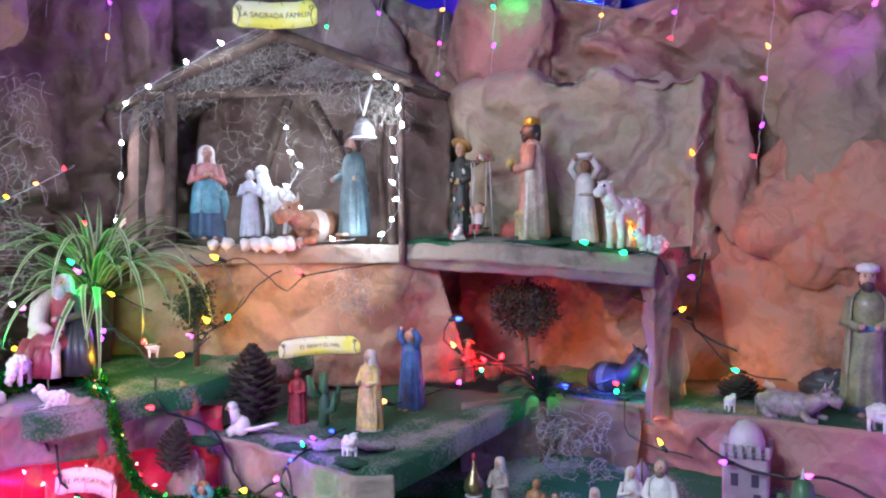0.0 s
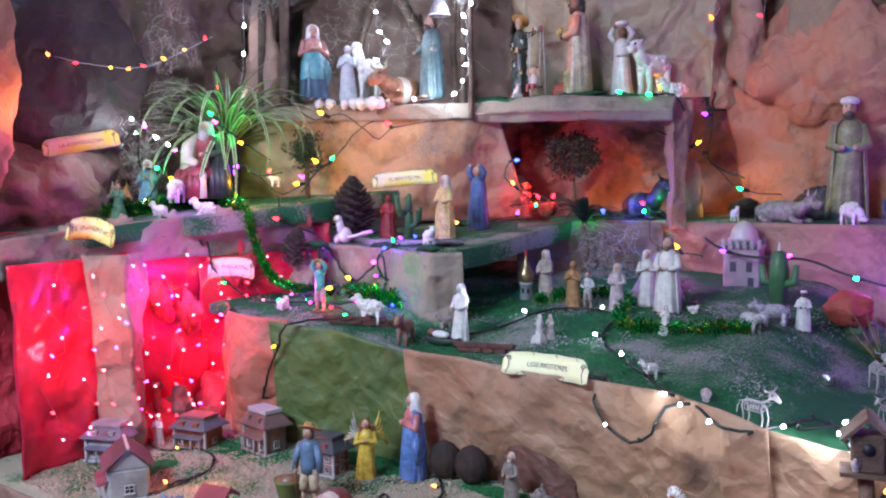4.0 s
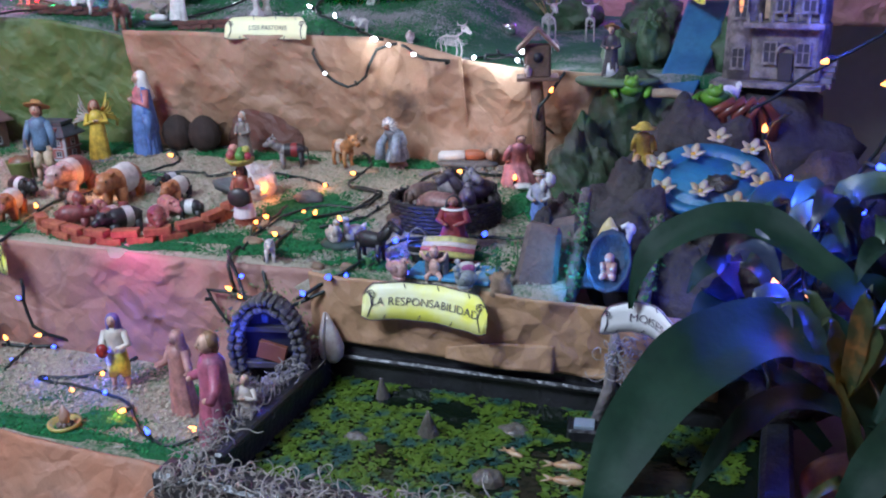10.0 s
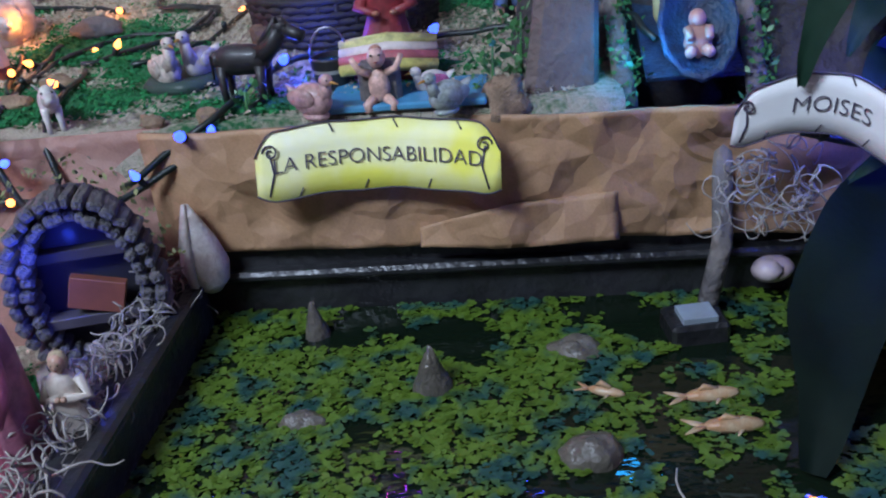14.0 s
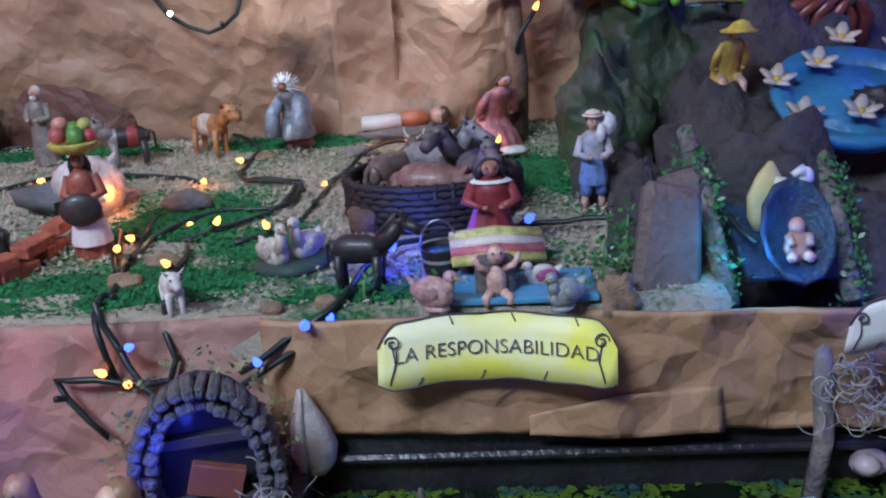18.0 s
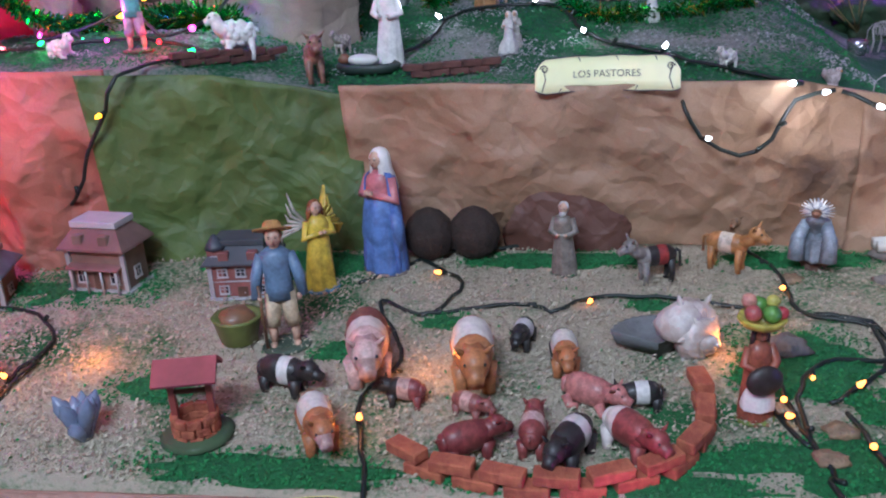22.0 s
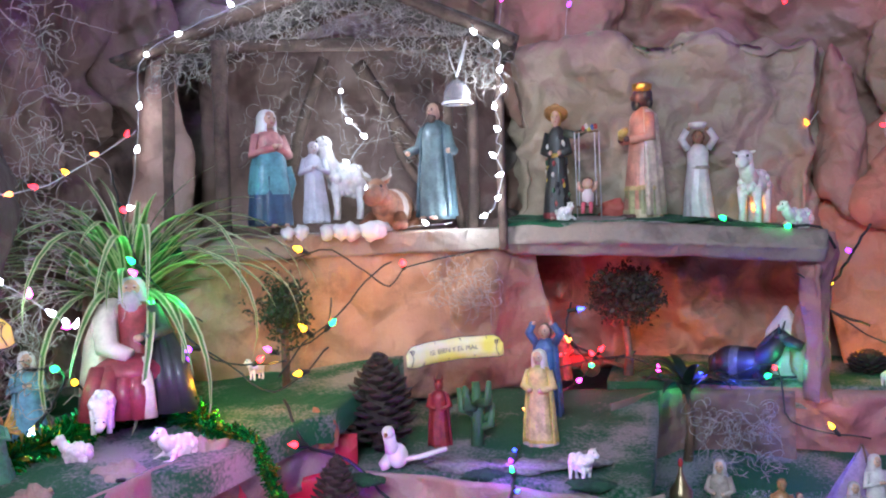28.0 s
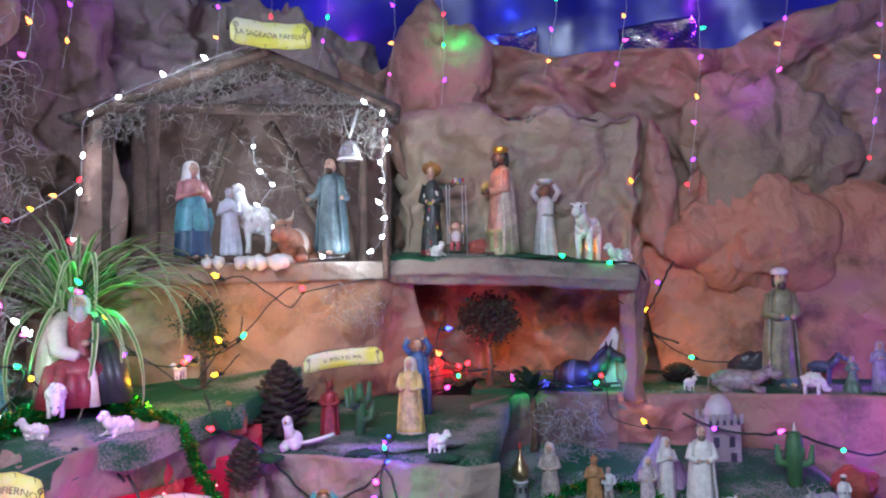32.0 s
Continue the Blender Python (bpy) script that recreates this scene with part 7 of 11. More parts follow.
Shape().lathe([(0, 0.045), (0.17, 0.04), (0.2, 0.042), (0.23, 0.03), (0.245, 0.004)], CW, at=(-0.07, 0, 0), seg=12).make("tower", parent=CS)
Shape().box((0.03, -0.06, 0.135), (0.17, 0.03, 0.012), CW).make("balcony", parent=CS)
for k in range(7):
    Shape().box((-0.045 + 0.025 * k, -0.068, 0.15), (0.006, 0.006, 0.022), CW).make("baluster", parent=CS)
for x, z in ((0.0, 0.075), (0.07, 0.075), (0.02, 0.185), (0.075, 0.185), (-0.07, 0.17), (-0.07, 0.06)):
    window(CS, x, -0.046 if x > -0.05 else -0.042, z, 0.028, 0.045, CW, CD)
D = Shape().box((0, 0, 0), (0.03, 0.01, 0.06), CD).make("door", (0.035, -0.044, 0.045), parent=CS)
Shape().tube([(0.018 * math.cos(t), -0.006, 0.03 + 0.018 * math.sin(t)) for t in (k * math.pi / 8 for k in range(9))], 0.004, CW).make("arch", parent=D)
for k in range(6):
    Shape().box((0.115, -0.03 + 0.012 * k, 0.006 + 0.011 * k), (0.03, 0.014, 0.011), CW).make("step", parent=CS)
Shape().lathe([(0.16, 0.008), (0.185, 0.009), (0.192, 0.004)], light_mat("window_glow", (1, 0.35, 0.1), 0.8), at=(-0.07, -0.036, 0), seg=8).make("lit_niche", parent=CS)
statue(0.66, 1.80, 0.72, 0.36, -15, (0.5, 0.36, 0.24), "large suffering man statue with thorn wreath behind the house", head="wreath", hair=(0.1, 0.05, 0.03), beard=(0.1, 0.05, 0.03), arms="hold", mantle=(0.4, 0.3, 0.36), skin=(0.5, 0.33, 0.24))
TWIG = thing("dry_branch", (0.5, 1.85, 0.86), 0, "dark bare branching twig", "branch")
for k in range(9):
    a = -0.9 + k * 0.23
    Shape().tube([(0, 0, 0), (0.05 * math.sin(a), 0, 0.08 + 0.02 * math.cos(k)), (0.14 * math.sin(a), 0, 0.1 + 0.06 * math.cos(a * 1.5))], [0.008, 0.005, 0.001], CABLE, seg=5).make("twig", parent=TWIG)

# ---- Moses by the water ----
NAVY = mat("navy_reed_paint", (0.010, 0.022, 0.05), 0.45, 0.4, 40, 0.4, second=(0.015, 0.05, 0.10))
MB = thing("reed_basket", (0.415, 0.80, 0.405), 0, "dark navy reed basket leaning in a blue painted ditch", "basket")
Shape().lathe([(0, 0.006), (0.004, 0.022), (0.016, 0.034), (0.030, 0.040), (0.034, 0.038), (0.026, 0.032), (0.012, 0.016)], NAVY, seg=24, ry=1.5, fold=0.02, folds=12).make("basket_body", (0, 0.03, 0.046), scale=1.0, rx=58, parent=MB)
Shape().box((0, 0.10, 0.045), (0.10, 0.2, 0.006), NAVY, rot=Matrix.Rotation(0.40, 3, "X")).make("water_ditch", parent=MB)
s = Shape().ball((0, 0, 0.02), (0.02, 0.014, 0.024), paint((0.62, 0.32, 0.24)), rough=0.3, freq=8).ball((0, -0.004, 0.048), (0.012, 0.012, 0.013), paint((0.68, 0.36, 0.28)))
for q in (-1, 1):
    s.tube([(q * 0.014, -0.01, 0.034), (q * 0.012, -0.02, 0.02)], [0.007, 0.006], paint(SKIN))
    s.tube([(q * 0.01, -0.01, 0.006), (q * 0.014, -0.02, 0.0)], [0.009, 0.007], paint((0.66, 0.4, 0.3)))
s.make("figurine", (0.415, 0.80, 0.436), 0, 0.75, label="tiny baby figurine in pink lying in the reed basket", category="figurine", rx=-20)
s = Shape().lathe([(0, 0.010), (0.015, 0.019), (0.04, 0.022), (0.065, 0.014), (0.082, 0.003)], paint((0.62, 0.5, 0.22)), seg=18, ry=0.55, fold=0.03, folds=5)
s.lathe([(0.004, 0.006), (0.02, 0.010), (0.045, 0.011), (0.066, 0.006)], paint((0.68, 0.62, 0.5)), at=(0.011, -0.008, 0), seg=12, ry=0.6)
s.make("mussel_shell", (0.398, 0.875, 0.445), 0, label="upright yellow and white almond-shaped shell above the basket", category="shell", ry=4)
s = Shape().tube([(0, 0, 0), (0.006, 0, 0.03), (0.012, 0, 0.055), (0.006, -0.004, 0.068), (-0.004, -0.006, 0.062)], [0.007, 0.006, 0.006, 0.006, 0.004], paint(WHITE_P), seg=8).ball((0.012, 0, 0.058), (0.010, 0.008, 0.012), paint(WHITE_P))
s.make("curled_shell", (0.43, 0.872, 0.45), 0, label="white curled shell beside the almond shell", category="shell")
SLAB = mat("brown_slate", (0.10, 0.075, 0.07), 0.7, 0.45, 18, 0.5, second=(0.15, 0.11, 0.10))
for x, y, w, h, a in ((0.285, 0.815, 0.085, 0.14, 8), (0.315, 0.90, 0.07, 0.13, -10), (0.36, 0.98, 0.12, 0.10, 5), (0.52, 0.93, 0.07, 0.07, 10)):
    s = Shape().box((0, 0, h / 2), (w, 0.034, h), SLAB, 0.009, rot=Matrix.Rotation(a / 57, 3, "Y"))
    s.v = [(p[0] * (1 - 0.25 * p[2] / h) + 0.006 * noise.noise(Vector(p) * 40), p[1] + 0.2 * p[2] + 0.005 * noise.noise(Vector(p) * 30 + Vector((x, y, 3))), p[2] + 0.008 * noise.noise(Vector(p) * 25)) for p in s.v]
    s.make("stone_slab", (x, y, 0.375), a, label="upright brown violet stone slab", category="stone")
LEAF_G = mat("small_green_leaf", (0.03, 0.13, 0.035), 0.4, 0.4, 30, 0.1, second=(0.06, 0.2, 0.06))
for x, y, h, n in ((0.205, 0.80, 0.085, 16), (0.235, 0.84, 0.1, 16), (0.30, 0.86, 0.06, 8),  (0.33, 1.02, 0.1, 12), (-0.06, 0.80, 0.05, 8), (-0.0, 0.84, 0.05, 8)):
    P = thing("small_plant", (x, y, 0.385), 0, "small leafy green plastic plant sprig", "plant", "leafy sprigs")
    Shape().tube([(0, 0, 0), (0.004, -0.005, h)], [0.003, 0.001], LEAF_G, seg=5).make("stem", parent=P)
    leafy("foliage", [(random.uniform(-0.014, 0.014), random.uniform(-0.014, 0.014), h * (k + 0.5) / n) for k in range(n)], 0.011, LEAF_G, parent=P, per=7)
for x0, y0, x1, y1, z1 in ((0.345, 0.80, 0.335, 1.0, 0.54), (0.478, 0.80, 0.485, 0.96, 0.52)):
    P = thing("leaf_covered_rail", (0, 0, 0), 0, "grey rail overgrown with small green plastic leaves", "rail", "leafy rails")
    Shape().tube([(x0, y0, 0.385), ((x0 + x1) / 2, (y0 + y1) / 2, (0.4 + z1) / 2), (x1, y1, z1)], 0.012, STONE, seg=8).make("rail", parent=P)
    leafy("foliage", [(x0 + (x1 - x0) * u + random.uniform(-0.014, 0.014), y0 + (y1 - y0) * u - 0.012, 0.392 + (z1 - 0.385) * u + random.uniform(-0.006, 0.012)) for u in (k / 45 for k in range(40))], 0.009, LEAF_G, parent=P, per=8)
SC = mat("sandy_coral", (0.3, 0.2, 0.13), 0.8, 0.4, 60, 0.6)
boulder(0.215, 0.785, 0.37, (0.05, 0.03, 0.07), SC, "lumpy brown dried coral piece", rough=0.8)

# ---- pond ----
WEED = mat("floating_duckweed", (0.070, 0.130, 0.008), 0.6, 0.5, 26, 0.1, second=(0.010, 0.055, 0.042), mix_at=0.44, soft=0.06)
s = Shape()
for k in range(14000):
    x, y = random.uniform(-0.125, 0.69), random.uniform(0.35, 0.77)
    d = noise.noise(Vector((x * 9, y * 9, 3))) + 0.5 * noise.noise(Vector((x * 25, y * 25, 8)))
    if d > 0.22 - 0.3 * smooth_step(0.22, 0.45, x) + random.uniform(-0.12, 0.12):
        continue
    r, a0, z = random.uniform(0.0018, 0.0035), random.uniform(0, 6.28), 0.1775 + random.uniform(0, 0.003)
    tx, ty = random.uniform(-0.25, 0.25), random.uniform(-0.25, 0.25)
    for j in range(random.choice((2, 3, 3))):
        a = a0 + j * 2.1
        cx, cy = x + math.cos(a) * r * 0.9, y + math.sin(a) * r * 0.9
        s.add([(cx + r * math.cos(t), cy + r * 0.85 * math.sin(t), z + tx * r * math.cos(t) + ty * r * math.sin(t)) for t in (q * 1.0472 for q in range(6))], [(0, 1, 2, 3, 4, 5)], WEED, False)
s.make("duckweed", label="floating green duckweed covering the pond", category="duckweed", kind="stuff")
WET = mat("wet_rock", (0.16, 0.14, 0.11), 0.3, 0.4, 25, 0.4)
for x, y, a, b, h in ((-0.002, 0.715, 0.028, 0.026, 0.075), (0.135, 0.605, 0.036, 0.032, 0.085), (0.278, 0.665, 0.075, 0.05, 0.045), (0.28, 0.50, 0.06, 0.05, 0.055), (0.015, 0.56, 0.055, 0.035, 0.045)):
    ob = boulder(x, y, 0.145, (a, b, h), WET, "wet grey brown stone standing in the pond", rough=0.3)
    for v in ob.data.vertices:
        if h > 0.07:
            k = 1 - 0.75 * max(0.0, v.co.z / h)
            v.co.x, v.co.y = v.co.x * k * 1.5, v.co.y * k * 1.5
FISH = mat("fish_paint", (0.42, 0.22, 0.10), 0.3, 0.4, 60, 0.1, second=(0.5, 0.36, 0.22))
for x, y, rz, n in ((0.395, 0.575, 96, 1.0), (0.405, 0.53, 92, 1.05), (0.30, 0.585, 70, 0.7)):
    F = thing("fish_figurine", (x, y, 0.1775), rz, "small pale orange plastic fish floating in the pond", "fish figurine", "floating fish")
    Shape().ball((0, 0, 0.004), (0.008 * n, 0.026 * n, 0.007 * n), FISH, nu=12, nv=9).make("body", parent=F)
    for q in (-1, 1):
        Shape().tube([(0, 0.022 * n, 0.004), (q * 0.004 * n, 0.032 * n, 0.004), (q * 0.010 * n, 0.042 * n, 0.004)], [0.003 * n, 0.004 * n, 0.001], FISH, seg=6, squash=0.4).make("tail", parent=F)
        Shape().tube([(q * 0.006 * n, -0.006 * n, 0.004), (q * 0.014 * n, 0.0, 0.003)], [0.003 * n, 0.001], FISH, seg=5, squash=0.4).make("fin", parent=F)
    Shape().tube([(0, -0.006 * n, 0.009), (0, 0.008 * n, 0.013), (0, 0.014 * n, 0.009)], [0.002, 0.003, 0.001], FISH, seg=5).make("back_fin", parent=F)
PU = thing("pond_pump", (0.40, 0.69, 0.155), 8, "small dark pond pump with hose in the corner", "pump")
Shape().box((0, 0, 0.02), (0.06, 0.05, 0.045), BLACK_LINER, 0.004).make("housing", parent=PU)
Shape().box((0, -0.004, 0.045), (0.036, 0.03, 0.008), paint((0.35, 0.42, 0.48))).make("lid", parent=PU)
Shape().tube([(0.02, 0.02, 0.04), (0.04, 0.04, 0.1), (0.05, 0.08, 0.2)], 0.011, STONE).make("hose", parent=PU)
s = Shape().ball((0, 0, 0.012), (0.024, 0.018, 0.014), paint((0.55, 0.42, 0.45)), nu=14, nv=10).lathe([(0, 0.012), (0.012, 0.016), (0.02, 0.006)], paint((0.6, 0.48, 0.5)), at=(-0.012, -0.008, 0.008), seg=12)
s.make("snail_shell", (0.492, 0.752, 0.20), 20, label="pale pink snail shell on the pond rim", category="shell")
s = Shape().lathe([(0, 0.008), (0.012, 0.02), (0.035, 0.026), (0.065, 0.020), (0.09, 0.011), (0.108, 0.004)], SHELL, seg=20, ry=0.7, fold=0.05, folds=9)
s.tube([(-0.016, -0.014, 0.004), (-0.014, -0.019, 0.035), (-0.008, -0.012, 0.075), (0, -0.004, 0.11)], [0.004, 0.006, 0.005, 0.002], SHELL)
s.make("olive_shell", (-0.118, 0.745, 0.222), 10, label="upright white ribbed shell at the pond corner", category="shell", ry=-6)
hanging_moss("moss_front", lambda k: (random.uniform(-0.19, 0.72), random.uniform(0.265, 0.345), 0.235 + random.uniform(-0.03, 0.012)), 650, 0.08, "dry grey curling moss along the front pond rim", 0.0016, curl=1.5, fall=0.35)
hanging_moss("moss_side", lambda k: (-0.165 + random.uniform(-0.035, 0.02), random.uniform(0.34, 0.76), 0.235 + random.uniform(-0.02, 0.02)), 260, 0.07, "dry grey curling moss on the pond side rim", 0.0015, curl=1.5, fall=0.35)
hanging_moss("moss_right", lambda k: (random.uniform(0.42, 0.52), random.uniform(0.70, 0.745), random.uniform(0.28, 0.36)), 70, 0.07, "dry grey moss hanging over the riser", 0.0012, curl=1.3)
# torn paper edge over the pond
sheet("torn_paper", [[(0.12, 0.738, 0.268), (0.2, 0.736, 0.260), (0.33, 0.738, 0.262)], [(0.12, 0.750, 0.285), (0.22, 0.750, 0.305), (0.33, 0.750, 0.312)]], KRAFT_GOLD, 0.012, 30, 8, 9, "torn flap of brown kraft paper", kind="", category="paper flap")

# ---- lowest terrace ----


def jar(s):
    s.ball((-0.1, -0.15, 0.58), (0.07, 0.06, 0.09), paint((0.3, 0.03, 0.03), 0.2))
    s.lathe([(0.25, 0.125), (0.3, 0.13), (0.5, 0.11)], paint((0.6, 0.48, 0.06)), ry=0.85)


statue(-0.563, 0.639, 0.150, 0.175, 20, (0.55, 0.5, 0.42), "woman figurine with red jar, yellow skirt and blue headscarf", head="veil", hair=(0.12, 0.10, 0.3), legs=(0.6, 0.48, 0.06), arms="hold", extra=jar)
statue(-0.375, 0.592, 0.150, 0.182, -10, (0.42, 0.2, 0.17), "terracotta robed woman figurine without paint", head="veil", hair=(0.36, 0.18, 0.14), skin=(0.45, 0.25, 0.2), arms="wide")
statue(-0.225, 0.485, 0.15, 0.245, -40, (0.42, 0.10, 0.16), "barefoot young man figurine in pink robe reaching out", head="hair", hair=(0.25, 0.14, 0.07), arms="wide", mantle=(0.35, 0.12, 0.18))
boulder(-0.172, 0.50, 0.14, (0.07, 0.06, 0.06), STONE, "small grey stone under the child figurine", rough=0.3)
statue(-0.168, 0.50, 0.19, 0.12, 10, (0.6, 0.52, 0.44), "small child figurine in cream and gold", head="hair", hair=(0.5, 0.4, 0.25), arms="pray")
s = Shape().lathe([(0, 0.02), (0.006, 0.03), (0.014, 0.032), (0.012, 0.026), (0.004, 0.02)], paint((0.5, 0.4, 0.1)), seg=18)
for k in range(7):
    s.tube([(0.015 * math.cos(k * 0.9), 0.015 * math.sin(k * 0.9), 0.008), (-0.006 * math.cos(k * 0.9), -0.006 * math.sin(k * 0.9), 0.016)], 0.004, paint((0.2, 0.14, 0.12)), seg=6)
s.tube([(0, 0, 0.01), (0.003, 0, 0.03), (0, 0, 0.05)], [0.009, 0.011, 0.001], paint((0.5, 0.3, 0.22)))
s.make("campfire_dish", (-0.562, 0.470, 0.150), label="small yellow-rimmed dish with model campfire", category="dish")
# stone grotto
G = thing("stone_grotto", (-0.215, 0.665, 0.165), 14, "oval stone grotto with brick arch and shelves inside", "grotto")
GROTTO = mat("dark_grotto_stone", (0.085, 0.08, 0.085), 0.85, 0.5, 40, 0.6, second=(0.14, 0.125, 0.115))
sm = Shape().box((0, 0, 0), (0.013, 0.04, 0.010), GROTTO, 0.0025).mesh("stone")
for k in range(36):
    a = 2 * math.pi * (k + 0.5) / 36 - 1.4
    for r in range(2):
        ob = new("stone", sm)
        ob.matrix_basis = pose((0.056 + 0.016 * r) * math.cos(a), -0.005 * r, 0.112 + (0.086 + 0.018 * r) * math.sin(a), 0, 90 - math.degrees(math.atan2(1.35 * math.sin(a), math.cos(a))) + random.uniform(-16, 16), random.uniform(-8, 8)) @ Matrix.Diagonal((random.uniform(0.7, 1.25), random.uniform(0.8, 1.15), random.uniform(0.9, 1.45), 1))
        ob.parent = G
Shape().lathe([(0, 0.068), (0.012, 0.07), (0.016, 0.066)], paint((0.02, 0.018, 0.03), 0.8), seg=24, ry=1.45).make("backing", (0, 0.030, 0.118), rx=90, parent=G)
Shape().ball((0, 0, 0), (0.085, 0.04, 0.03), STONE, rough=0.5, nu=20, nv=12).make("rock_base", (0, 0.01, 0.01), parent=G)
for k in range(2):
    Shape().box((0, 0.010 - 0.012 * k, 0.15 - 0.07 * k), (0.1, 0.02, 0.012), paint((0.06, 0.05, 0.05), 0.8)).make("shelf", parent=G)
Shape().box((0.008, -0.008, 0.108), (0.055, 0.012, 0.035), paint((0.28, 0.09, 0.05)), rot=Matrix.Rotation(0.3, 3, "Y")).make("clay_panel", parent=G)
leafy("moss_trim", [(0.09 * math.cos(a), -0.005, 0.118 + 0.125 * math.sin(a)) for a in (0.1 + 0.14 * k for k in range(21))], 0.008, mat("dry_moss_trim", (0.26, 0.28, 0.12), 0.9, 0.4, 60, 0.2), parent=G, per=8)
# flight group further along
statue(-1.097, 0.691, 0.150, 0.16, 15, (0.5, 0.42, 0.42), "pale pink robed traveller figurine under a palm", head="veil", hair=(0.5, 0.42, 0.4), arms="hold")
statue(-1.015, 0.710, 0.149, 0.12, -10, (0.2, 0.2, 0.3), "dark robed traveller figurine with staff", head="veil", hair=(0.2, 0.18, 0.25), arms="hold")
beast(-1.033, 0.684, 0.150, 0.1, 70, HORSE, "grey donkey figurine with travellers", [(0.2, 0.18, 0.17)] * 2)
PM = thing("palm_tree_model", (-1.075, 0.725, 0.149), 0, "small plastic palm tree behind the travellers", "palm")
Shape().tube([(0, 0, 0), (0.006, 0, 0.08), (0, 0, 0.17)], [0.011, 0.008, 0.007], WOOD, seg=7).make("trunk", parent=PM)
pm = blade(0.09, 0.02, 120, LEAF_G)
for k in range(9):
    ob = new("frond", pm)
    ob.matrix_basis = pose(0, 0, 0.168, 0, 0, k * 40)
    ob.parent = PM

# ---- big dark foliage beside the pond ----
# dark green leaf, its colour lowered further for the dim corner
BIG = mat("dimmed_dark_leaf", (0.007, 0.024, 0.015), 0.6, 0.4, 9, 0.15, second=(0.010, 0.034, 0.019))
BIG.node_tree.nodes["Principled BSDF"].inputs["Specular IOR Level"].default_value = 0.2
MID = mat("mid_green_leaf", (0.025, 0.06, 0.03), 0.4, 0.4, 10, 0.12, second=(0.035, 0.085, 0.04))
# the same plant with the bulbs' blue light put into the colour
BLUE_LIT_LEAF = mat("blue_lit_leaf", (0.02, 0.03, 0.06), 0.35, 0.4, 10, 0.12, second=(0.03, 0.045, 0.08))
# BIG again, with the shade over the pond put into the colour
SHADED_LEAF = mat("shaded_leaf", (0.004, 0.010, 0.007), 0.7, 0.4, 9, 0.15, second=(0.006, 0.015, 0.009))
SHADED_LEAF.node_tree.nodes["Principled BSDF"].inputs["Specular IOR Level"].default_value = 0.1
BROM = mat("pale_leaf", (0.06, 0.085, 0.03), 0.4, 0.4, 12, 0.1, second=(0.03, 0.05, 0.02))


def ribbon_leaf(parent, pts, widths, material, name="leaf"):
    line = curve_points(pts, 0.012)
    n = len(line)
    verts, faces = [], []
    for i, p in enumerate(line):
        u = i / (n - 1)
        k = u * (len(widths) - 1)
        j = min(int(k), len(widths) - 2)
        w = widths[j] + (widths[j + 1] - widths[j]) * (k - j)
        d = (line[min(i + 1, n - 1)] - line[max(i - 1, 0)]).normalized()
        a = d.cross(Vector((0, -0.55, 0.83))).normalized()
        up = a.cross(d)
        for v in (-1, -0.5, 0, 0.5, 1):
            verts.append(p + a * v * w / 2 + up * abs(v) * w * 0.14 + up * 0.003 * math.sin(u * 30 + v * 2))
    for i in range(n - 1):
        for c in range(4):
            faces.append((i * 5 + c, i * 5 + c + 1, (i + 1) * 5 + c + 1, (i + 1) * 5 + c))
    me = bpy.data.meshes.new(name)
    me.from_pydata([tuple(v) for v in verts], [], faces)
    me.materials.append(material)
    me.polygons.foreach_set("use_smooth", [True] * len(faces))
    ob = new(name, me)
    ob.parent = parent
    return ob


BP = thing("broad_leaved_plant", (0, 0, 0), 0, "large dark green broad-leaved plant beside the pond", "plant")
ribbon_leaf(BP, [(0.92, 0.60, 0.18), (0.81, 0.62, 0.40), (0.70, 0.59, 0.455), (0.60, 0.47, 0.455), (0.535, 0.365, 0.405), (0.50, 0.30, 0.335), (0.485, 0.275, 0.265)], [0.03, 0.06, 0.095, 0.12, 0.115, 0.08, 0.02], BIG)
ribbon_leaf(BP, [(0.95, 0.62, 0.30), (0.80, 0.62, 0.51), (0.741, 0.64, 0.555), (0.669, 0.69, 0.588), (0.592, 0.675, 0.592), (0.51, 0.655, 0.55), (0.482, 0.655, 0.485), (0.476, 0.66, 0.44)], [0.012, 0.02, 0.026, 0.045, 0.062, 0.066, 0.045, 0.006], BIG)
ribbon_leaf(BP, [(0.80, 0.72, 0.20), (0.68, 0.76, 0.30), (0.59, 0.70, 0.32), (0.50, 0.58, 0.275), (0.47, 0.50, 0.225), (0.45, 0.46, 0.185)], [0.02, 0.045, 0.075, 0.09, 0.08, 0.02], SHADED_LEAF)
ribbon_leaf(BP, [(0.64, 0.82, 0.32), (0.615, 0.79, 0.40), (0.612, 0.74, 0.46), (0.622, 0.69, 0.52)], [0.01, 0.068, 0.066, 0.006], BLUE_LIT_LEAF)
ribbon_leaf(BP, [(0.80, 0.88, 0.54), (0.76, 0.85, 0.60), (0.735, 0.83, 0.615), (0.71, 0.80, 0.59)], [0.004, 0.02, 0.045, 0.006], MID)
ribbon_leaf(BP, [(0.86, 0.62, 0.30), (0.70, 0.66, 0.36), (0.60, 0.68, 0.38), (0.53, 0.69, 0.33)], [0.01, 0.03, 0.035, 0.004], BIG)
ribbon_leaf(BP, [(0.88, 0.62, 0.30), (0.74, 0.58, 0.36), (0.66, 0.52, 0.33), (0.60, 0.47, 0.24)], [0.01, 0.04, 0.045, 0.004], BIG)
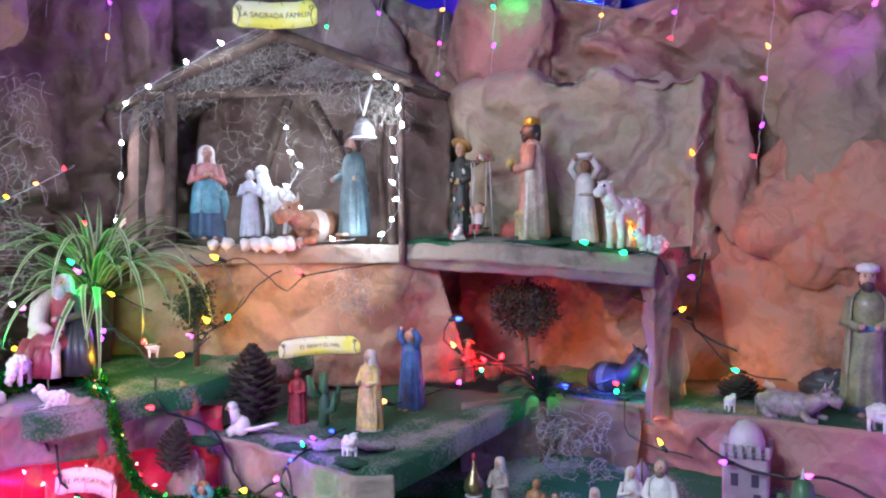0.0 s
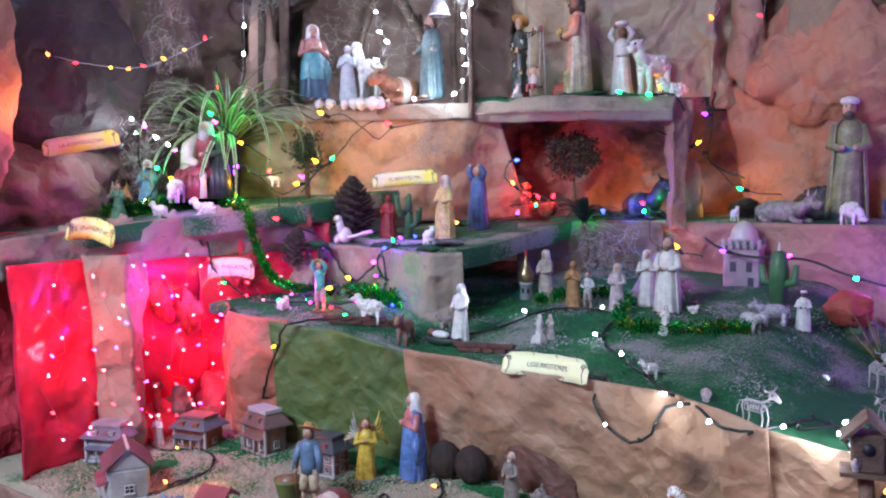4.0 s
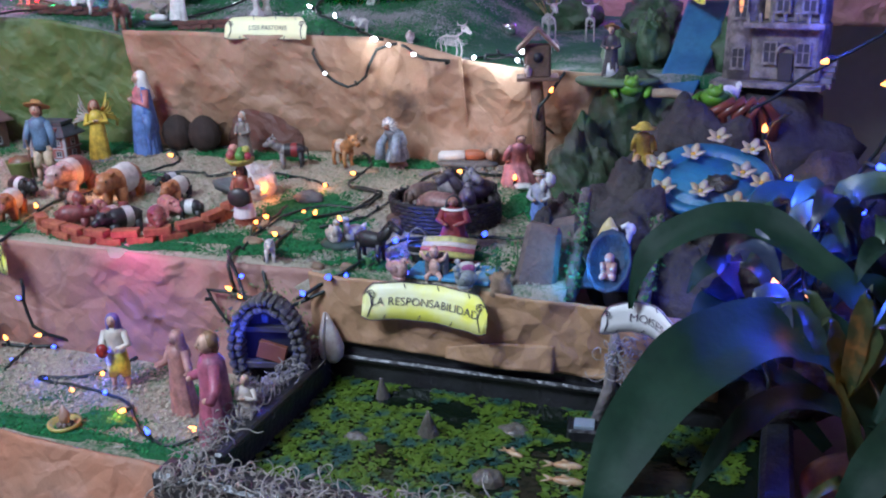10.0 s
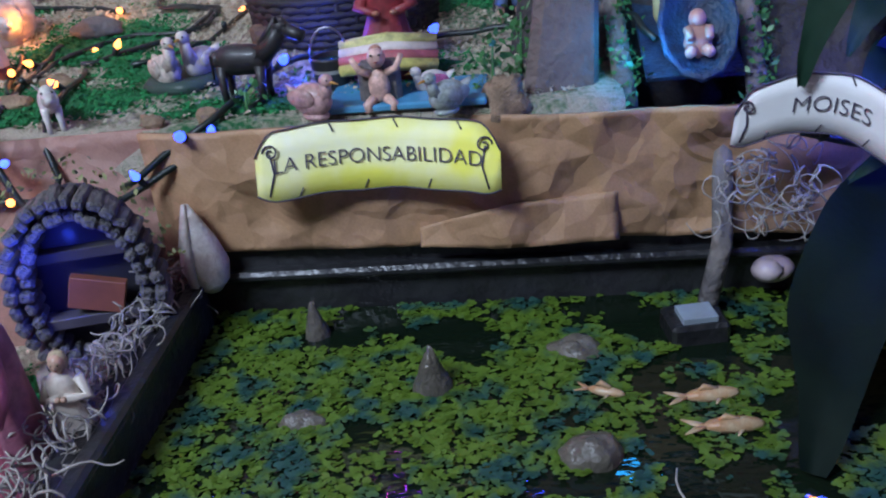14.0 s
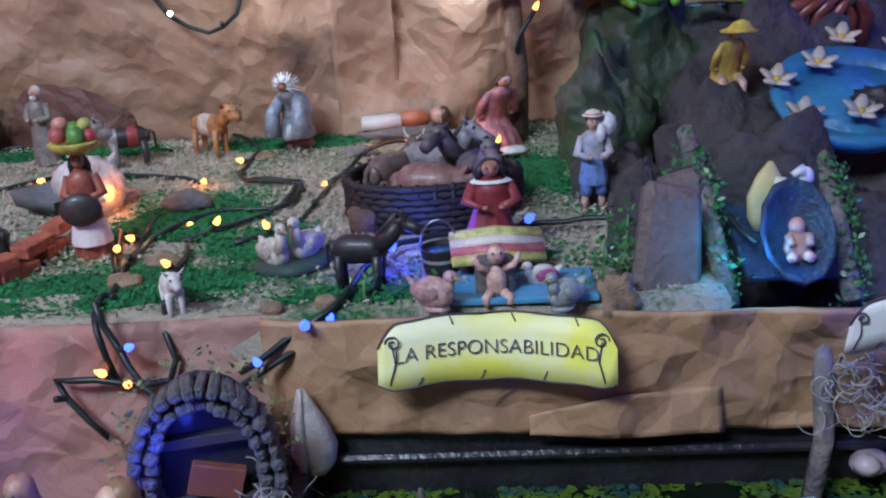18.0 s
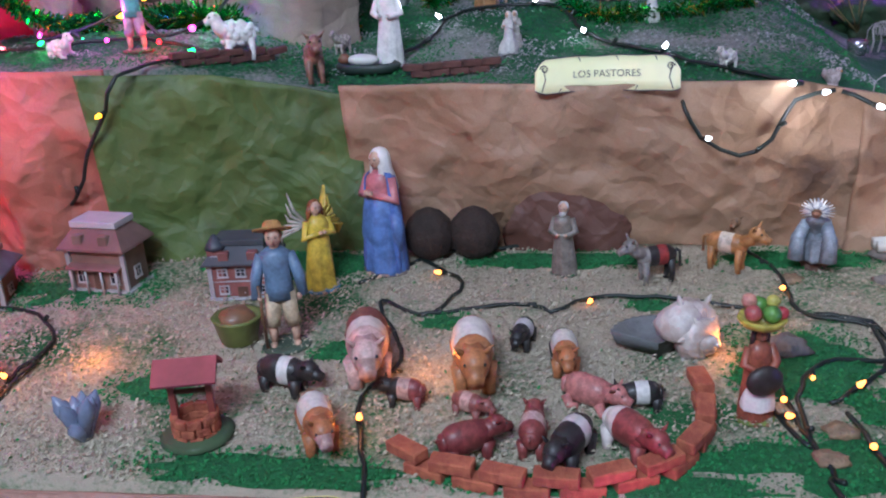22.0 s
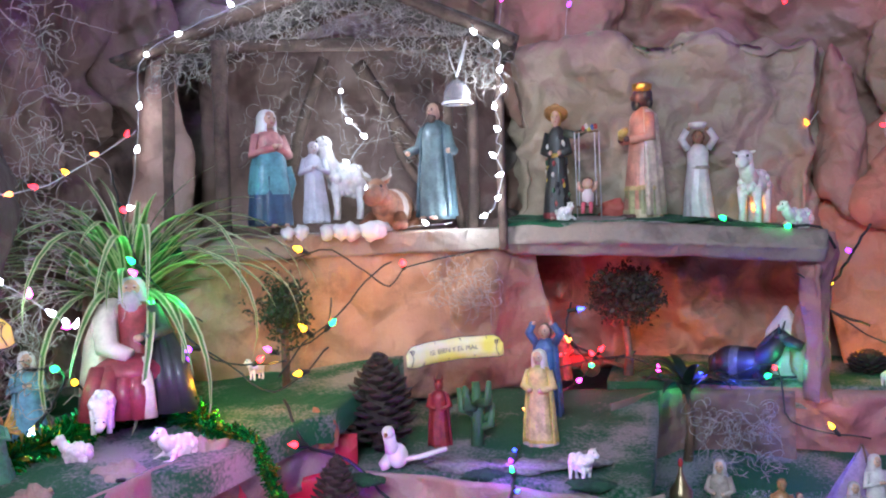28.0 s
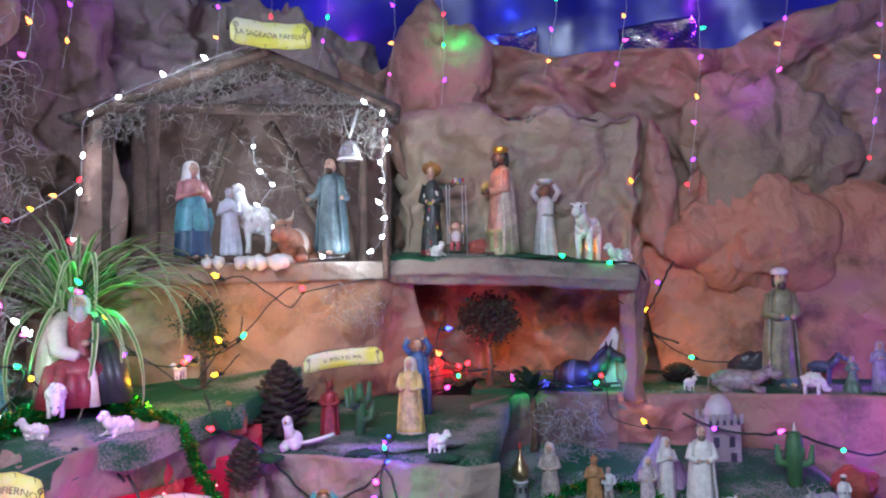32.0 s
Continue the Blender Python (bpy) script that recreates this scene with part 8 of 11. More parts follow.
ribbon_leaf(BP, [(0.9, 0.62, 0.2), (0.88, 0.52, 0.36), (0.82, 0.45, 0.30), (0.78, 0.42, 0.2)], [0.02, 0.06, 0.06, 0.01], BIG)
ribbon_leaf(BP, [(1.0, 0.6, 0.2), (0.95, 0.5, 0.5), (0.88, 0.45, 0.52), (0.82, 0.42, 0.42)], [0.02, 0.05, 0.07, 0.01], BIG)
ribbon_leaf(BP, [(0.86, 0.62, 0.15), (0.85, 0.64, 0.35), (0.83, 0.66, 0.50)], [0.02, 0.03, 0.003], BROM)
ribbon_leaf(BP, [(0.86, 0.62, 0.15), (0.80, 0.58, 0.36), (0.76, 0.57, 0.42)], [0.02, 0.03, 0.003], BROM)
ribbon_leaf(BP, [(0.86, 0.62, 0.15), (0.90, 0.58, 0.36), (0.95, 0.57, 0.44)], [0.02, 0.03, 0.003], BROM)
ribbon_leaf(BP, [(0.86, 0.62, 0.15), (0.87, 0.52, 0.30), (0.88, 0.45, 0.36)], [0.02, 0.04, 0.003], BROM)
ribbon_leaf(BP, [(0.86, 0.62, 0.15), (0.80, 0.52, 0.26), (0.74, 0.46, 0.24)], [0.02, 0.03, 0.003], BROM)
ribbon_leaf(BP, [(0.86, 0.62, 0.15), (0.92, 0.7, 0.4), (0.96, 0.74, 0.52)], [0.02, 0.03, 0.003], BROM)
for n in range(46):
    x, y, z = random.uniform(0.60, 0.98), random.uniform(0.66, 0.98), random.uniform(0.32, 0.62)
    if z > 0.62 - 0.5 * max(0.0, 0.72 - x):
        z -= 0.12
    d, r = random.uniform(-2.9, -0.2), random.uniform(0.04, 0.065)
    dx, dy = math.cos(d) * r, math.sin(d) * r
    ribbon_leaf(BP, [(x + 0.05, y + 0.06, z - 0.13), (x, y, z), (x + dx * 0.6, y + dy * 0.6, z + 0.035), (x + 1.25 * dx, y + 1.25 * dy, z + 0.03), (x + 1.8 * dx, y + 1.8 * dy, z - 0.01)], [0.004, 0.014, random.uniform(0.04, 0.065), random.uniform(0.03, 0.05), 0.004], (MID, BIG, BLUE_LIT_LEAF)[n % 3])
for n in range(11):
    a = n * 2.4
    c, e = math.cos(a), math.sin(a)
    ribbon_leaf(BP, [(0.80, 0.60, 0.36), (0.80 + 0.03 * c, 0.60 + 0.03 * e, 0.42), (0.80 + 0.075 * c, 0.60 + 0.06 * e, 0.45 + 0.05 * (n % 3)), (0.80 + 0.10 * c, 0.60 + 0.08 * e, 0.44 + 0.06 * (n % 3))], [0.015, 0.028, 0.03, 0.003], BROM)
POT = mat("terracotta_pot", (0.3, 0.13, 0.07), 0.8, 0.3, 20, 0.2)
Shape().lathe([(0, 0.09), (0.02, 0.1), (0.17, 0.13), (0.19, 0.135), (0.19, 0.12), (0.15, 0.11)], POT, seg=24).make("pot", (0.89, 0.62, 0), parent=BP)
Shape().tube([(0.86, 0.62, 0.15), (0.87, 0.7, 0.3), (0.93, 0.85, 0.34)], [0.02, 0.014, 0.008], BROM).make("stem", parent=BP)
boulder(0.82, 0.45, 0.0, (0.3, 0.3, 0.17), DARK_ROCK, "dark rock beside the pond")
sheet("wall_right", [[(1.05, 0.3, 0.0), (1.1, 1.2, 0.0), (1.25, 2.4, 0.0)], [(1.12, 0.3, 1.2), (1.2, 1.2, 1.3), (1.35, 2.42, 1.3)]], KRAFT_DARK, 0.05, 60, 40, 22, "dark crumpled paper at the side of the display")

# ---- shelf of good and evil ----
pine_cone(-1.78, 1.97, 1.07, 0.235, 0.165, "large brown pine cone standing on the shelf")
boulder(-1.80, 1.74, 0.84, (0.12, 0.09, 0.19), KRAFT_GREY, "grey crumpled paper rock under the cone", rough=0.65, nu=30, nv=22)
for x, y, z, a, b, c in ((-2.10, 1.40, 1.115, 0.12, 0.10, 0.07), (-2.16, 1.26, 1.10, 0.11, 0.11, 0.07), (-1.99, 1.53, 1.12, 0.08, 0.08, 0.075), (-2.13, 1.08, 1.09, 0.10, 0.13, 0.07)):
    boulder(x, y, z, (a, b, c), KRAFT_GREY, "grey crumpled paper lump at the shelf edge", rough=0.75, nu=30, nv=20)
for x, y, z, a, b, c in ((-1.97, 1.60, 0.93, 0.10, 0.08, 0.20), (-2.10, 1.34, 0.80, 0.12, 0.10, 0.16), (-2.02, 1.42, 0.78, 0.09, 0.08, 0.13)):
    boulder(x, y, z, (a, b, c), CRIMSON, "crimson crumpled paper bulge of the cave front", rough=0.75, nu=30, nv=22)
pine_cone(-1.785, 1.665, 0.99, 0.145, 0.092, "dark pine cone leaning against the rocks", tilt=-16)
boulder(-1.85, 1.785, 1.12, (0.075, 0.06, 0.085), paper("rust_paper", (0.30, 0.10, 0.04), (0.36, 0.16, 0.08)), "rust brown crumpled paper rock", rough=0.6)
s = Shape().ball((0, 0, 0.035), (0.030, 0.032, 0.034), paint(WHITE_P), nu=14, nv=10).tube([(-0.01, -0.01, 0.05), (-0.016, -0.014, 0.075), (-0.018, -0.018, 0.095)], [0.022, 0.017, 0.018], paint(WHITE_P)).ball((-0.02, -0.022, 0.103), (0.018, 0.022, 0.018), paint(WHITE_P))
s.tube([(-0.024, -0.042, 0.102), (-0.026, -0.054, 0.098)], [0.006, 0.002], paint((0.55, 0.25, 0.1)))
s.tube([(0.01, 0, 0.022), (0.06, 0.0, 0.03), (0.135, 0.0, 0.052)], [0.02, 0.022, 0.018], paint(WHITE_P), squash=0.35)
s.tube([(-0.02, 0, 0.03), (-0.035, -0.01, 0.012), (-0.03, -0.012, 0.0)], [0.018, 0.018, 0.012], paint((0.66, 0.6, 0.55)))
s.make("figurine", (-1.70, 1.845, 1.062), 12, 0.82, label="white dove figurine with a long flat tail", category="bird figurine")


def horns(s):
    for q in (-1, 1):
        s.tube([(q * 0.03, -0.02, 0.95), (q * 0.06, -0.02, 1.0), (q * 0.05, -0.03, 1.05)], [0.016, 0.012, 0.002], paint((0.2, 0.02, 0.02)))


statue(-1.649, 2.020, 1.072, 0.163, 10, (0.32, 0.03, 0.03), "red devil figurine on the sawdust shelf", head="hair", hair=(0.2, 0.02, 0.02), skin=(0.35, 0.05, 0.04), arms="hold", extra=horns, mantle=(0.28, 0.02, 0.03))
statue(-1.412, 2.055, 1.076, 0.229, -10, (0.58, 0.45, 0.18), "pale yellow robed saint figurine with gold mantle", head="veil", hair=(0.6, 0.56, 0.45), arms="hold", mantle=(0.6, 0.46, 0.12), trim=(0.5, 0.36, 0.08), base=(0.4, 0.36, 0.3))
beast(-1.293, 1.818, 1.060, 0.075, 60, SHEEP, "white sheep figurine on the shelf edge", [WHITE_P])
statue(-1.43, 2.28, 1.09, 0.25, -15, (0.06, 0.14, 0.36), "figurine in blue robe carrying a child", head="hair", hair=(0.12, 0.07, 0.05), arms="up", mantle=(0.07, 0.12, 0.3))
CT = thing("cactus_model", (-1.560, 2.029, 1.073), 0, "small green branching cactus model", "cactus")
CG = paint((0.05, 0.16, 0.06), 0.6)
Shape().tube([(0, 0, 0), (0.003, 0, 0.07), (0, 0, 0.15)], [0.016, 0.015, 0.01], CG, seg=9).make("trunk", parent=CT)
for k in range(6):
    a = k * 1.1
    r = 0.035 + 0.008 * (k % 3)
    Shape().tube([(0, 0, 0.04 + 0.012 * k), (r * math.cos(a), r * math.sin(a), 0.05 + 0.012 * k), (r * 1.15 * math.cos(a), r * 1.15 * math.sin(a), 0.1 + 0.012 * k)], [0.011, 0.011, 0.006], CG, seg=8).make("arm", parent=CT)
PL = thing("dark_palm_model", (-1.08, 2.46, 0.92), 0, "dark plastic palm tree before the cave", "palm")
Shape().tube([(0, 0, 0), (0.01, 0.0, 0.1), (0.0, 0, 0.2)], [0.014, 0.011, 0.01], WOOD, seg=8).make("trunk", parent=PL)
DKL = mat("dark_palm_leaf", (0.012, 0.03, 0.018), 0.4, 0.4, 30, 0.1)
pm2 = blade(0.17, 0.035, 110, DKL)
for k in range(14):
    ob = new("frond", pm2)
    ob.matrix_basis = pose(0, 0, 0.198, random.uniform(-25, 15), 0, k * 26)
    ob.parent = PL
# dark sheet added to give the recess its shade
sheet("cave_wall", [[(-1.26, 2.30, 0.84), (-1.1, 2.54, 0.84), (-0.80, 2.50, 0.84)], [(-1.26, 2.30, 1.12), (-1.1, 2.54, 1.12), (-0.80, 2.50, 1.12)]], KRAFT_DARK, 0.02, 30, 16, 30, "dark paper sheet standing in for the shade of a recess")
hanging_moss("moss_brush", lambda k: (random.uniform(-1.06, -0.86), random.uniform(2.36, 2.44), random.uniform(0.92, 1.1)), 130, 0.09, "tangled dry grey brush", 0.0014, curl=1.2)
hanging_moss("moss_under_stable", lambda k: (random.uniform(-1.72, -1.56), random.uniform(2.24, 2.30), random.uniform(1.38, 1.5)), 90, 0.1, "dry grey moss hanging under the stable", 0.0012, curl=1.0, fall=0.9)
tinsel([(-2.06, 1.66, 1.205), (-2.018, 1.60, 1.20), (-1.93, 1.585, 1.19), (-1.885, 1.57, 1.145), (-1.862, 1.57, 1.08), (-1.82, 1.57, 1.01), (-1.79, 1.59, 0.955), (-1.76, 1.66, 0.915), (-1.73, 1.78, 0.90)], "green and gold tinsel garland hanging down the rock edge", 3600, 0.019)
tinsel([(-1.773, 1.780, 0.890), (-1.698, 1.855, 0.890), (-1.493, 1.732, 0.906), (-1.298, 1.830, 0.877), (-1.169, 1.833, 0.865)], "green tinsel garland on the terrace", 3200, 0.034)
tinsel([(-1.012, 2.030, 0.885), (-0.902, 2.155, 0.906), (-0.741, 2.124, 0.901), (-0.617, 1.873, 0.860), (-0.284, 1.948, 0.872)], "green tinsel garland among the statues", 1800, 0.026)
tinsel([(-2.327, 1.311, 1.177), (-2.291, 1.485, 1.193), (-2.233, 1.689, 1.211), (-2.061, 1.640, 1.207)], "green and gold tinsel on the saint shelf", 3200, 0.038)
MOSSY = mat("green_foam_moss", (0.02, 0.10, 0.045), 0.95, 0.5, 60, 0.9, second=(0.012, 0.06, 0.03))
for a, r in (((-1.504, 1.829, 1.060), 0.05), ((-1.265, 1.789, 1.060), 0.05), ((-1.747, 1.752, 1.060), 0.05)):
    Shape().ball((0, 0, 0), (r, r * 0.55, 0.012), MOSSY, nu=22, nv=8, rough=0.5, freq=5).make("moss_cushion", a, label="flat patch of green foam moss", category="moss", kind="stuff")

PALE_SAND = mat("pale_grey_sand", (0.36, 0.36, 0.34), 0.95, 0.4, 120, 0.8, second=(0.22, 0.24, 0.22))
for x, y, r in ((-1.56, 1.86, 0.075), (-1.42, 1.88, 0.09), (-1.68, 1.90, 0.05), (-1.30, 1.92, 0.06)):
    Shape().ball((0, 0, 0), (r, r * 0.5, 0.009), PALE_SAND, nu=26, nv=8, rough=0.7, freq=4).make("sand_patch", (x, y, 1.069 + 0.1 * max(0, y - 1.9)), label="spilled patch of pale grey sand", category="sand", kind="stuff")

# ---- shelf of the shepherd saint ----


def saint(s):
    red, cream, dark, green = paint((0.26, 0.03, 0.045)), paint((0.60, 0.56, 0.46)), paint((0.02, 0.026, 0.024)), paint((0.045, 0.085, 0.05))
    s.ball((0.0, -0.12, 0.30), (0.22, 0.18, 0.13), red, nu=18, nv=10, rough=0.1, freq=4)
    for k, x in enumerate((-0.17, -0.1, -0.03, 0.04)):
        s.tube([(x, -0.2, 0.34), (x * 1.15, -0.29 - 0.01 * (k % 2), 0.2), (x * 1.3, -0.29, 0.0)], [0.06, 0.062, 0.075], red)
    s.tube([(0.07, -0.19, 0.40), (0.1, -0.31, 0.24), (0.11, -0.33, 0.0)], [0.03, 0.035, 0.04], cream)
    for k, x in enumerate((0.15, 0.21, 0.26)):
        s.tube([(x * 0.7, -0.04, 0.62 - 0.03 * k), (x, -0.17, 0.32), (x * 1.15, -0.22, 0.0)], [0.05, 0.07, 0.085], dark)
    s.tube([(-0.1, 0.06, 0.78), (-0.155, -0.06, 0.66), (-0.13, -0.16, 0.48), (0.0, -0.22, 0.43)], [0.07, 0.08, 0.075, 0.05], cream)
    s.tube([(-0.13, 0.1, 0.76), (-0.2, 0.04, 0.5), (-0.22, 0.0, 0.2), (-0.22, 0.0, 0.02)], [0.08, 0.09, 0.1, 0.11], cream)
    s.tube([(0.1, 0.0, 0.75), (0.18, -0.06, 0.57), (0.07, -0.2, 0.54)], [0.055, 0.062, 0.045], green)
    s.ball((0.05, -0.22, 0.55), 0.03, paint(SKIN))
    s.ball((0.0, -0.06, 0.80), (0.055, 0.05, 0.09), paint((0.42, 0.42, 0.43)), rough=0.3, freq=6)


statue(-2.225, 1.655, 1.229, 0.289, 28, (0.30, 0.05, 0.05), "large seated bearded saint figurine in red, cream and dark robes", head="veil", hair=(0.46, 0.46, 0.5), beard=(0.34, 0.33, 0.33), kneel=True, arms=None, extra=saint, wide=1.2)
beast(-2.198, 1.500, 1.212, 0.088, 30, SHEEP, "white sheep figurine looking down at the saint's feet", [WHITE_P], graze=True)
beast(-2.213, 1.440, 1.145, 0.077, -75, SHEEP, "white sheep figurine standing on the shelf edge", [(0.7, 0.62, 0.62)])
beast(-2.026, 1.500, 1.166, 0.069, -30, SHEEP, "white lamb figurine sitting by tinsel", [WHITE_P], lying=True)
beast(-2.012, 1.800, 1.265, 0.050, -30, SHEEP, "small white lamb figurine under the striped plant", [WHITE_P])
statue(-2.372, 1.500, 1.169, 0.208, 40, (0.14, 0.34, 0.46), "praying woman figurine in pale blue cloak", head="veil", hair=(0.6, 0.58, 0.56), mantle=(0.16, 0.36, 0.48))
statue(-2.30, 1.33, 1.158, 0.13, 40, (0.06, 0.3, 0.14), "kneeling angel figurine in green with cream wings", head="long", hair=(0.3, 0.14, 0.05), kneel=True, extra=wings)
SP = thing("spider_plant", (-2.38, 1.87, 1.215), 0, "spider plant with striped green and cream leaves", "plant")
GL, CL = mat("spider_leaf_green", (0.07, 0.20, 0.04), 0.4, 0.3, 20, 0.08), mat("spider_leaf_cream", (0.5, 0.52, 0.3), 0.45, 0.2, 20, 0.05)
kinds_of = [blade(n, 0.024, b, (GL, CL), droop=d) for n, b, d in ((0.50, 110, 1.2), (0.60, 130, 1.2), (0.48, 85, 1.0), (0.64, 140, 1.5), (0.44, 65, 0.8))]
for k in range(96):
    ob = new("leaf", kinds_of[k % 5])
    ob.matrix_basis = pose(random.uniform(-0.015, 0.015), random.uniform(-0.015, 0.015), 0.20, random.uniform(-42, 12), random.uniform(-14, 14), k * 137.5)
    ob.parent = SP
Shape().lathe([(0, 0.045), (0.02, 0.05), (0.2, 0.062), (0.22, 0.065), (0.22, 0.056), (0.19, 0.052)], HUSK, seg=18).make("pot", parent=SP)
BU = thing("green_bush_model", (-2.02, 1.97, 1.215), 0, "small dark green bush model", "bush")
Shape().tube([(0, 0, 0), (0, 0, 0.16)], 0.01, WOOD, seg=6).make("trunk", parent=BU)
leafy("crown", [(random.gauss(0, 0.024), random.gauss(0, 0.022), 0.19 + random.gauss(0, 0.032)) for k in range(230)], 0.013, mat("dark_bush_leaf", (0.02, 0.05, 0.015), 0.5, 0.4, 30, 0.1), parent=BU, per=9)
hanging_moss("moss_left", lambda k: (-2.40 + random.gauss(0, 0.04), 1.62 + random.gauss(0, 0.05), random.uniform(1.45, 2.1)), 190, 0.12, "long hanging dry grey moss on the rock", 0.0013, curl=1.2, fall=0.9)
hanging_moss("moss_left_low", lambda k: (-2.40 + random.gauss(0, 0.05), 1.50 + random.gauss(0, 0.05), random.uniform(1.25, 1.5)), 160, 0.09, "dry grey moss by the dark rock", 0.0013, curl=1.4, fall=0.5)
hanging_moss("moss_high", lambda k: (-2.26 + random.gauss(0, 0.05), 1.30 + random.gauss(0, 0.08), random.uniform(2.0, 2.6)), 200, 0.14, "long hanging dry grey moss at the top", 0.0014, curl=1.0, fall=1.0)
boulder(-2.42, 2.10, 1.45, (0.22, 0.14, 0.62), KRAFT_PINK, "pinkish crumpled paper spur beside the stable", rough=0.45, nu=30, nv=24)
# solid rock coloured near black to give the shade of a cave mouth
boulder(-2.48, 1.25, 1.45, (0.3, 0.75, 0.62), paper("cave_shade_paper", (0.02, 0.014, 0.014), (0.045, 0.03, 0.028)), "almost black rock standing in for a cave mouth's shade", rough=0.3)
boulder(-2.62, 2.22, 1.95, (0.42, 0.3, 0.8), KRAFT_DARK, "dark brown crumpled paper rock with folds", rough=0.55, nu=34, nv=28)
boulder(-2.42, 1.55, 2.2, (0.22, 0.36, 0.55), KRAFT_PINK, "tall pinkish brown paper boulder", rough=0.5)
boulder(-2.25, 0.95, 2.1, (0.25, 0.5, 0.7), KRAFT_PINK, "pinkish brown paper boulder over the cave mouth", rough=0.5)
boulder(-2.2, 0.72, 1.15, (0.3, 0.4, 0.9), KRAFT_ORANGE, "orange brown paper rock at the side", rough=0.5)
boulder(-2.52, 1.12, 1.12, (0.3, 0.5, 0.3), KRAFT_PINK, "pink brown paper rock behind the sign", rough=0.5)
boulder(-2.05, 2.78, 2.1, (0.5, 0.2, 0.55), KRAFT_GREY, "grey crumpled paper peak behind the stable", rough=0.6, nu=34, nv=26)
boulder(-1.45, 2.86, 1.95, (0.46, 0.22, 0.6), KRAFT_ROCK, "pinkish crumpled paper peak", rough=0.6, nu=34, nv=26)
sheet("rock", [[(-1.63, 2.93, 1.53), (-1.60, 2.74, 1.53), (-1.3, 2.72, 1.53), (-1.0, 2.72, 1.53), (-0.72, 2.76, 1.53), (-0.66, 2.95, 1.53)], [(-1.61, 2.93, 1.8), (-1.58, 2.73, 1.8), (-1.3, 2.70, 1.8), (-1.0, 2.71, 1.8), (-0.70, 2.75, 1.8), (-0.64, 2.95, 1.8)], [(-1.60, 2.93, 2.11), (-1.57, 2.75, 2.11), (-1.27, 2.73, 2.13), (-1.0, 2.73, 2.12), (-0.71, 2.78, 2.09), (-0.65, 2.95, 2.07)], [(-1.59, 2.93, 2.13), (-1.56, 2.80, 2.14), (-1.27, 2.79, 2.155), (-1.0, 2.79, 2.15), (-0.73, 2.83, 2.12), (-0.67, 2.95, 2.09)], [(-1.58, 2.96, 2.12), (-1.56, 2.95, 2.12), (-1.27, 2.95, 2.14), (-1.0, 2.95, 2.14), (-0.78, 2.95, 2.10), (-0.68, 2.96, 2.08)]], paper("tan_paper", (0.36, 0.29, 0.20), (0.28, 0.22, 0.15), (0.12, 0.09, 0.06)), 0.065, 90, 80, 71, "broad tan crumpled paper rock behind the kings", kind="", category="rock")
boulder(-0.62, 2.84, 1.62, (0.16, 0.13, 0.46), KRAFT_ROCK, "upright brown crumpled paper rock beside the tan one", rough=0.6, nu=34, nv=26)
boulder(-0.25, 2.86, 1.75, (0.7, 0.22, 0.55), paper("olive_paper", (0.20, 0.15, 0.09), (0.26, 0.18, 0.11)), "olive brown crumpled paper boulder", rough=0.6, nu=38, nv=26)
boulder(-0.30, 2.80, 1.5, (0.55, 0.22, 0.48), KRAFT_ORANGE, "orange crumpled paper boulder lit from below", rough=0.6, nu=38, nv=26)

# ---- stable ----
ST = thing("stable", (0, 0, 0), 0, "open wooden stable with sloping roof covered in grey moss", "stable")
STW = mat("stable_timber", (0.115, 0.075, 0.055), 0.85, 0.45, 22, 0.5)
for name, pts, r in (
    ("post", [(-2.38, 2.06, 1.55), (-2.37, 2.07, 2.10)], 0.017), ("post", [(-2.21, 2.04, 1.55), (-2.205, 2.04, 2.08)], 0.02), ("post", [(-1.66, 2.50, 1.55), (-1.655, 2.5, 2.10)], 0.017), ("post", [(-1.56, 2.42, 1.52), (-1.56, 2.42, 2.12)], 0.012),
    ("beam", [(-2.36, 2.05, 2.08), (-2.0, 2.24, 2.09), (-1.6, 2.44, 2.10)], 0.018), ("rafter", [(-2.46, 2.02, 2.05), (-1.92, 2.24, 2.27)], 0.02), ("rafter", [(-1.92, 2.24, 2.27), (-1.52, 2.44, 2.10)], 0.02), ("rafter", [(-2.5, 2.35, 2.05), (-2.0, 2.55, 2.27)], 0.016), ("rafter", [(-2.0, 2.55, 2.27), (-1.6, 2.75, 2.10)], 0.016), ("ridge_beam", [(-1.9, 2.2, 2.27), (-2.0, 2.58, 2.27)], 0.016),
):
    Shape().tube(curve_points(pts, 0.05), r, STW, seg=8).make(name, parent=ST)
for name, pts, r in (("branch", [(-2.0, 2.50, 2.08), (-1.86, 2.50, 1.86), (-1.76, 2.48, 1.76)], 0.022), ("branch", [(-1.92, 2.54, 1.98), (-1.88, 2.52, 1.80), (-1.80, 2.50, 1.70)], 0.016), ("branch", [(-2.24, 2.40, 1.58), (-2.18, 2.44, 1.85), (-2.10, 2.48, 2.10)], 0.018), ("branch", [(-1.70, 2.52, 1.58), (-1.74, 2.54, 1.85), (-1.72, 2.54, 2.10)], 0.014)):
    Shape().tube(curve_points(pts, 0.05), r, STW, seg=8).make(name, parent=ST)
bark = mat("grey_bark_roof", (0.14, 0.12, 0.105), 0.95, 0.5, 30, 0.8)
sheet("roof", [[(-2.5, 2.0, 2.055), (-1.92, 2.22, 2.29)], [(-2.56, 2.36, 2.06), (-2.02, 2.58, 2.29)]], bark, 0.012, 30, 16, 41, kind="", parent=ST, thick=0.012)
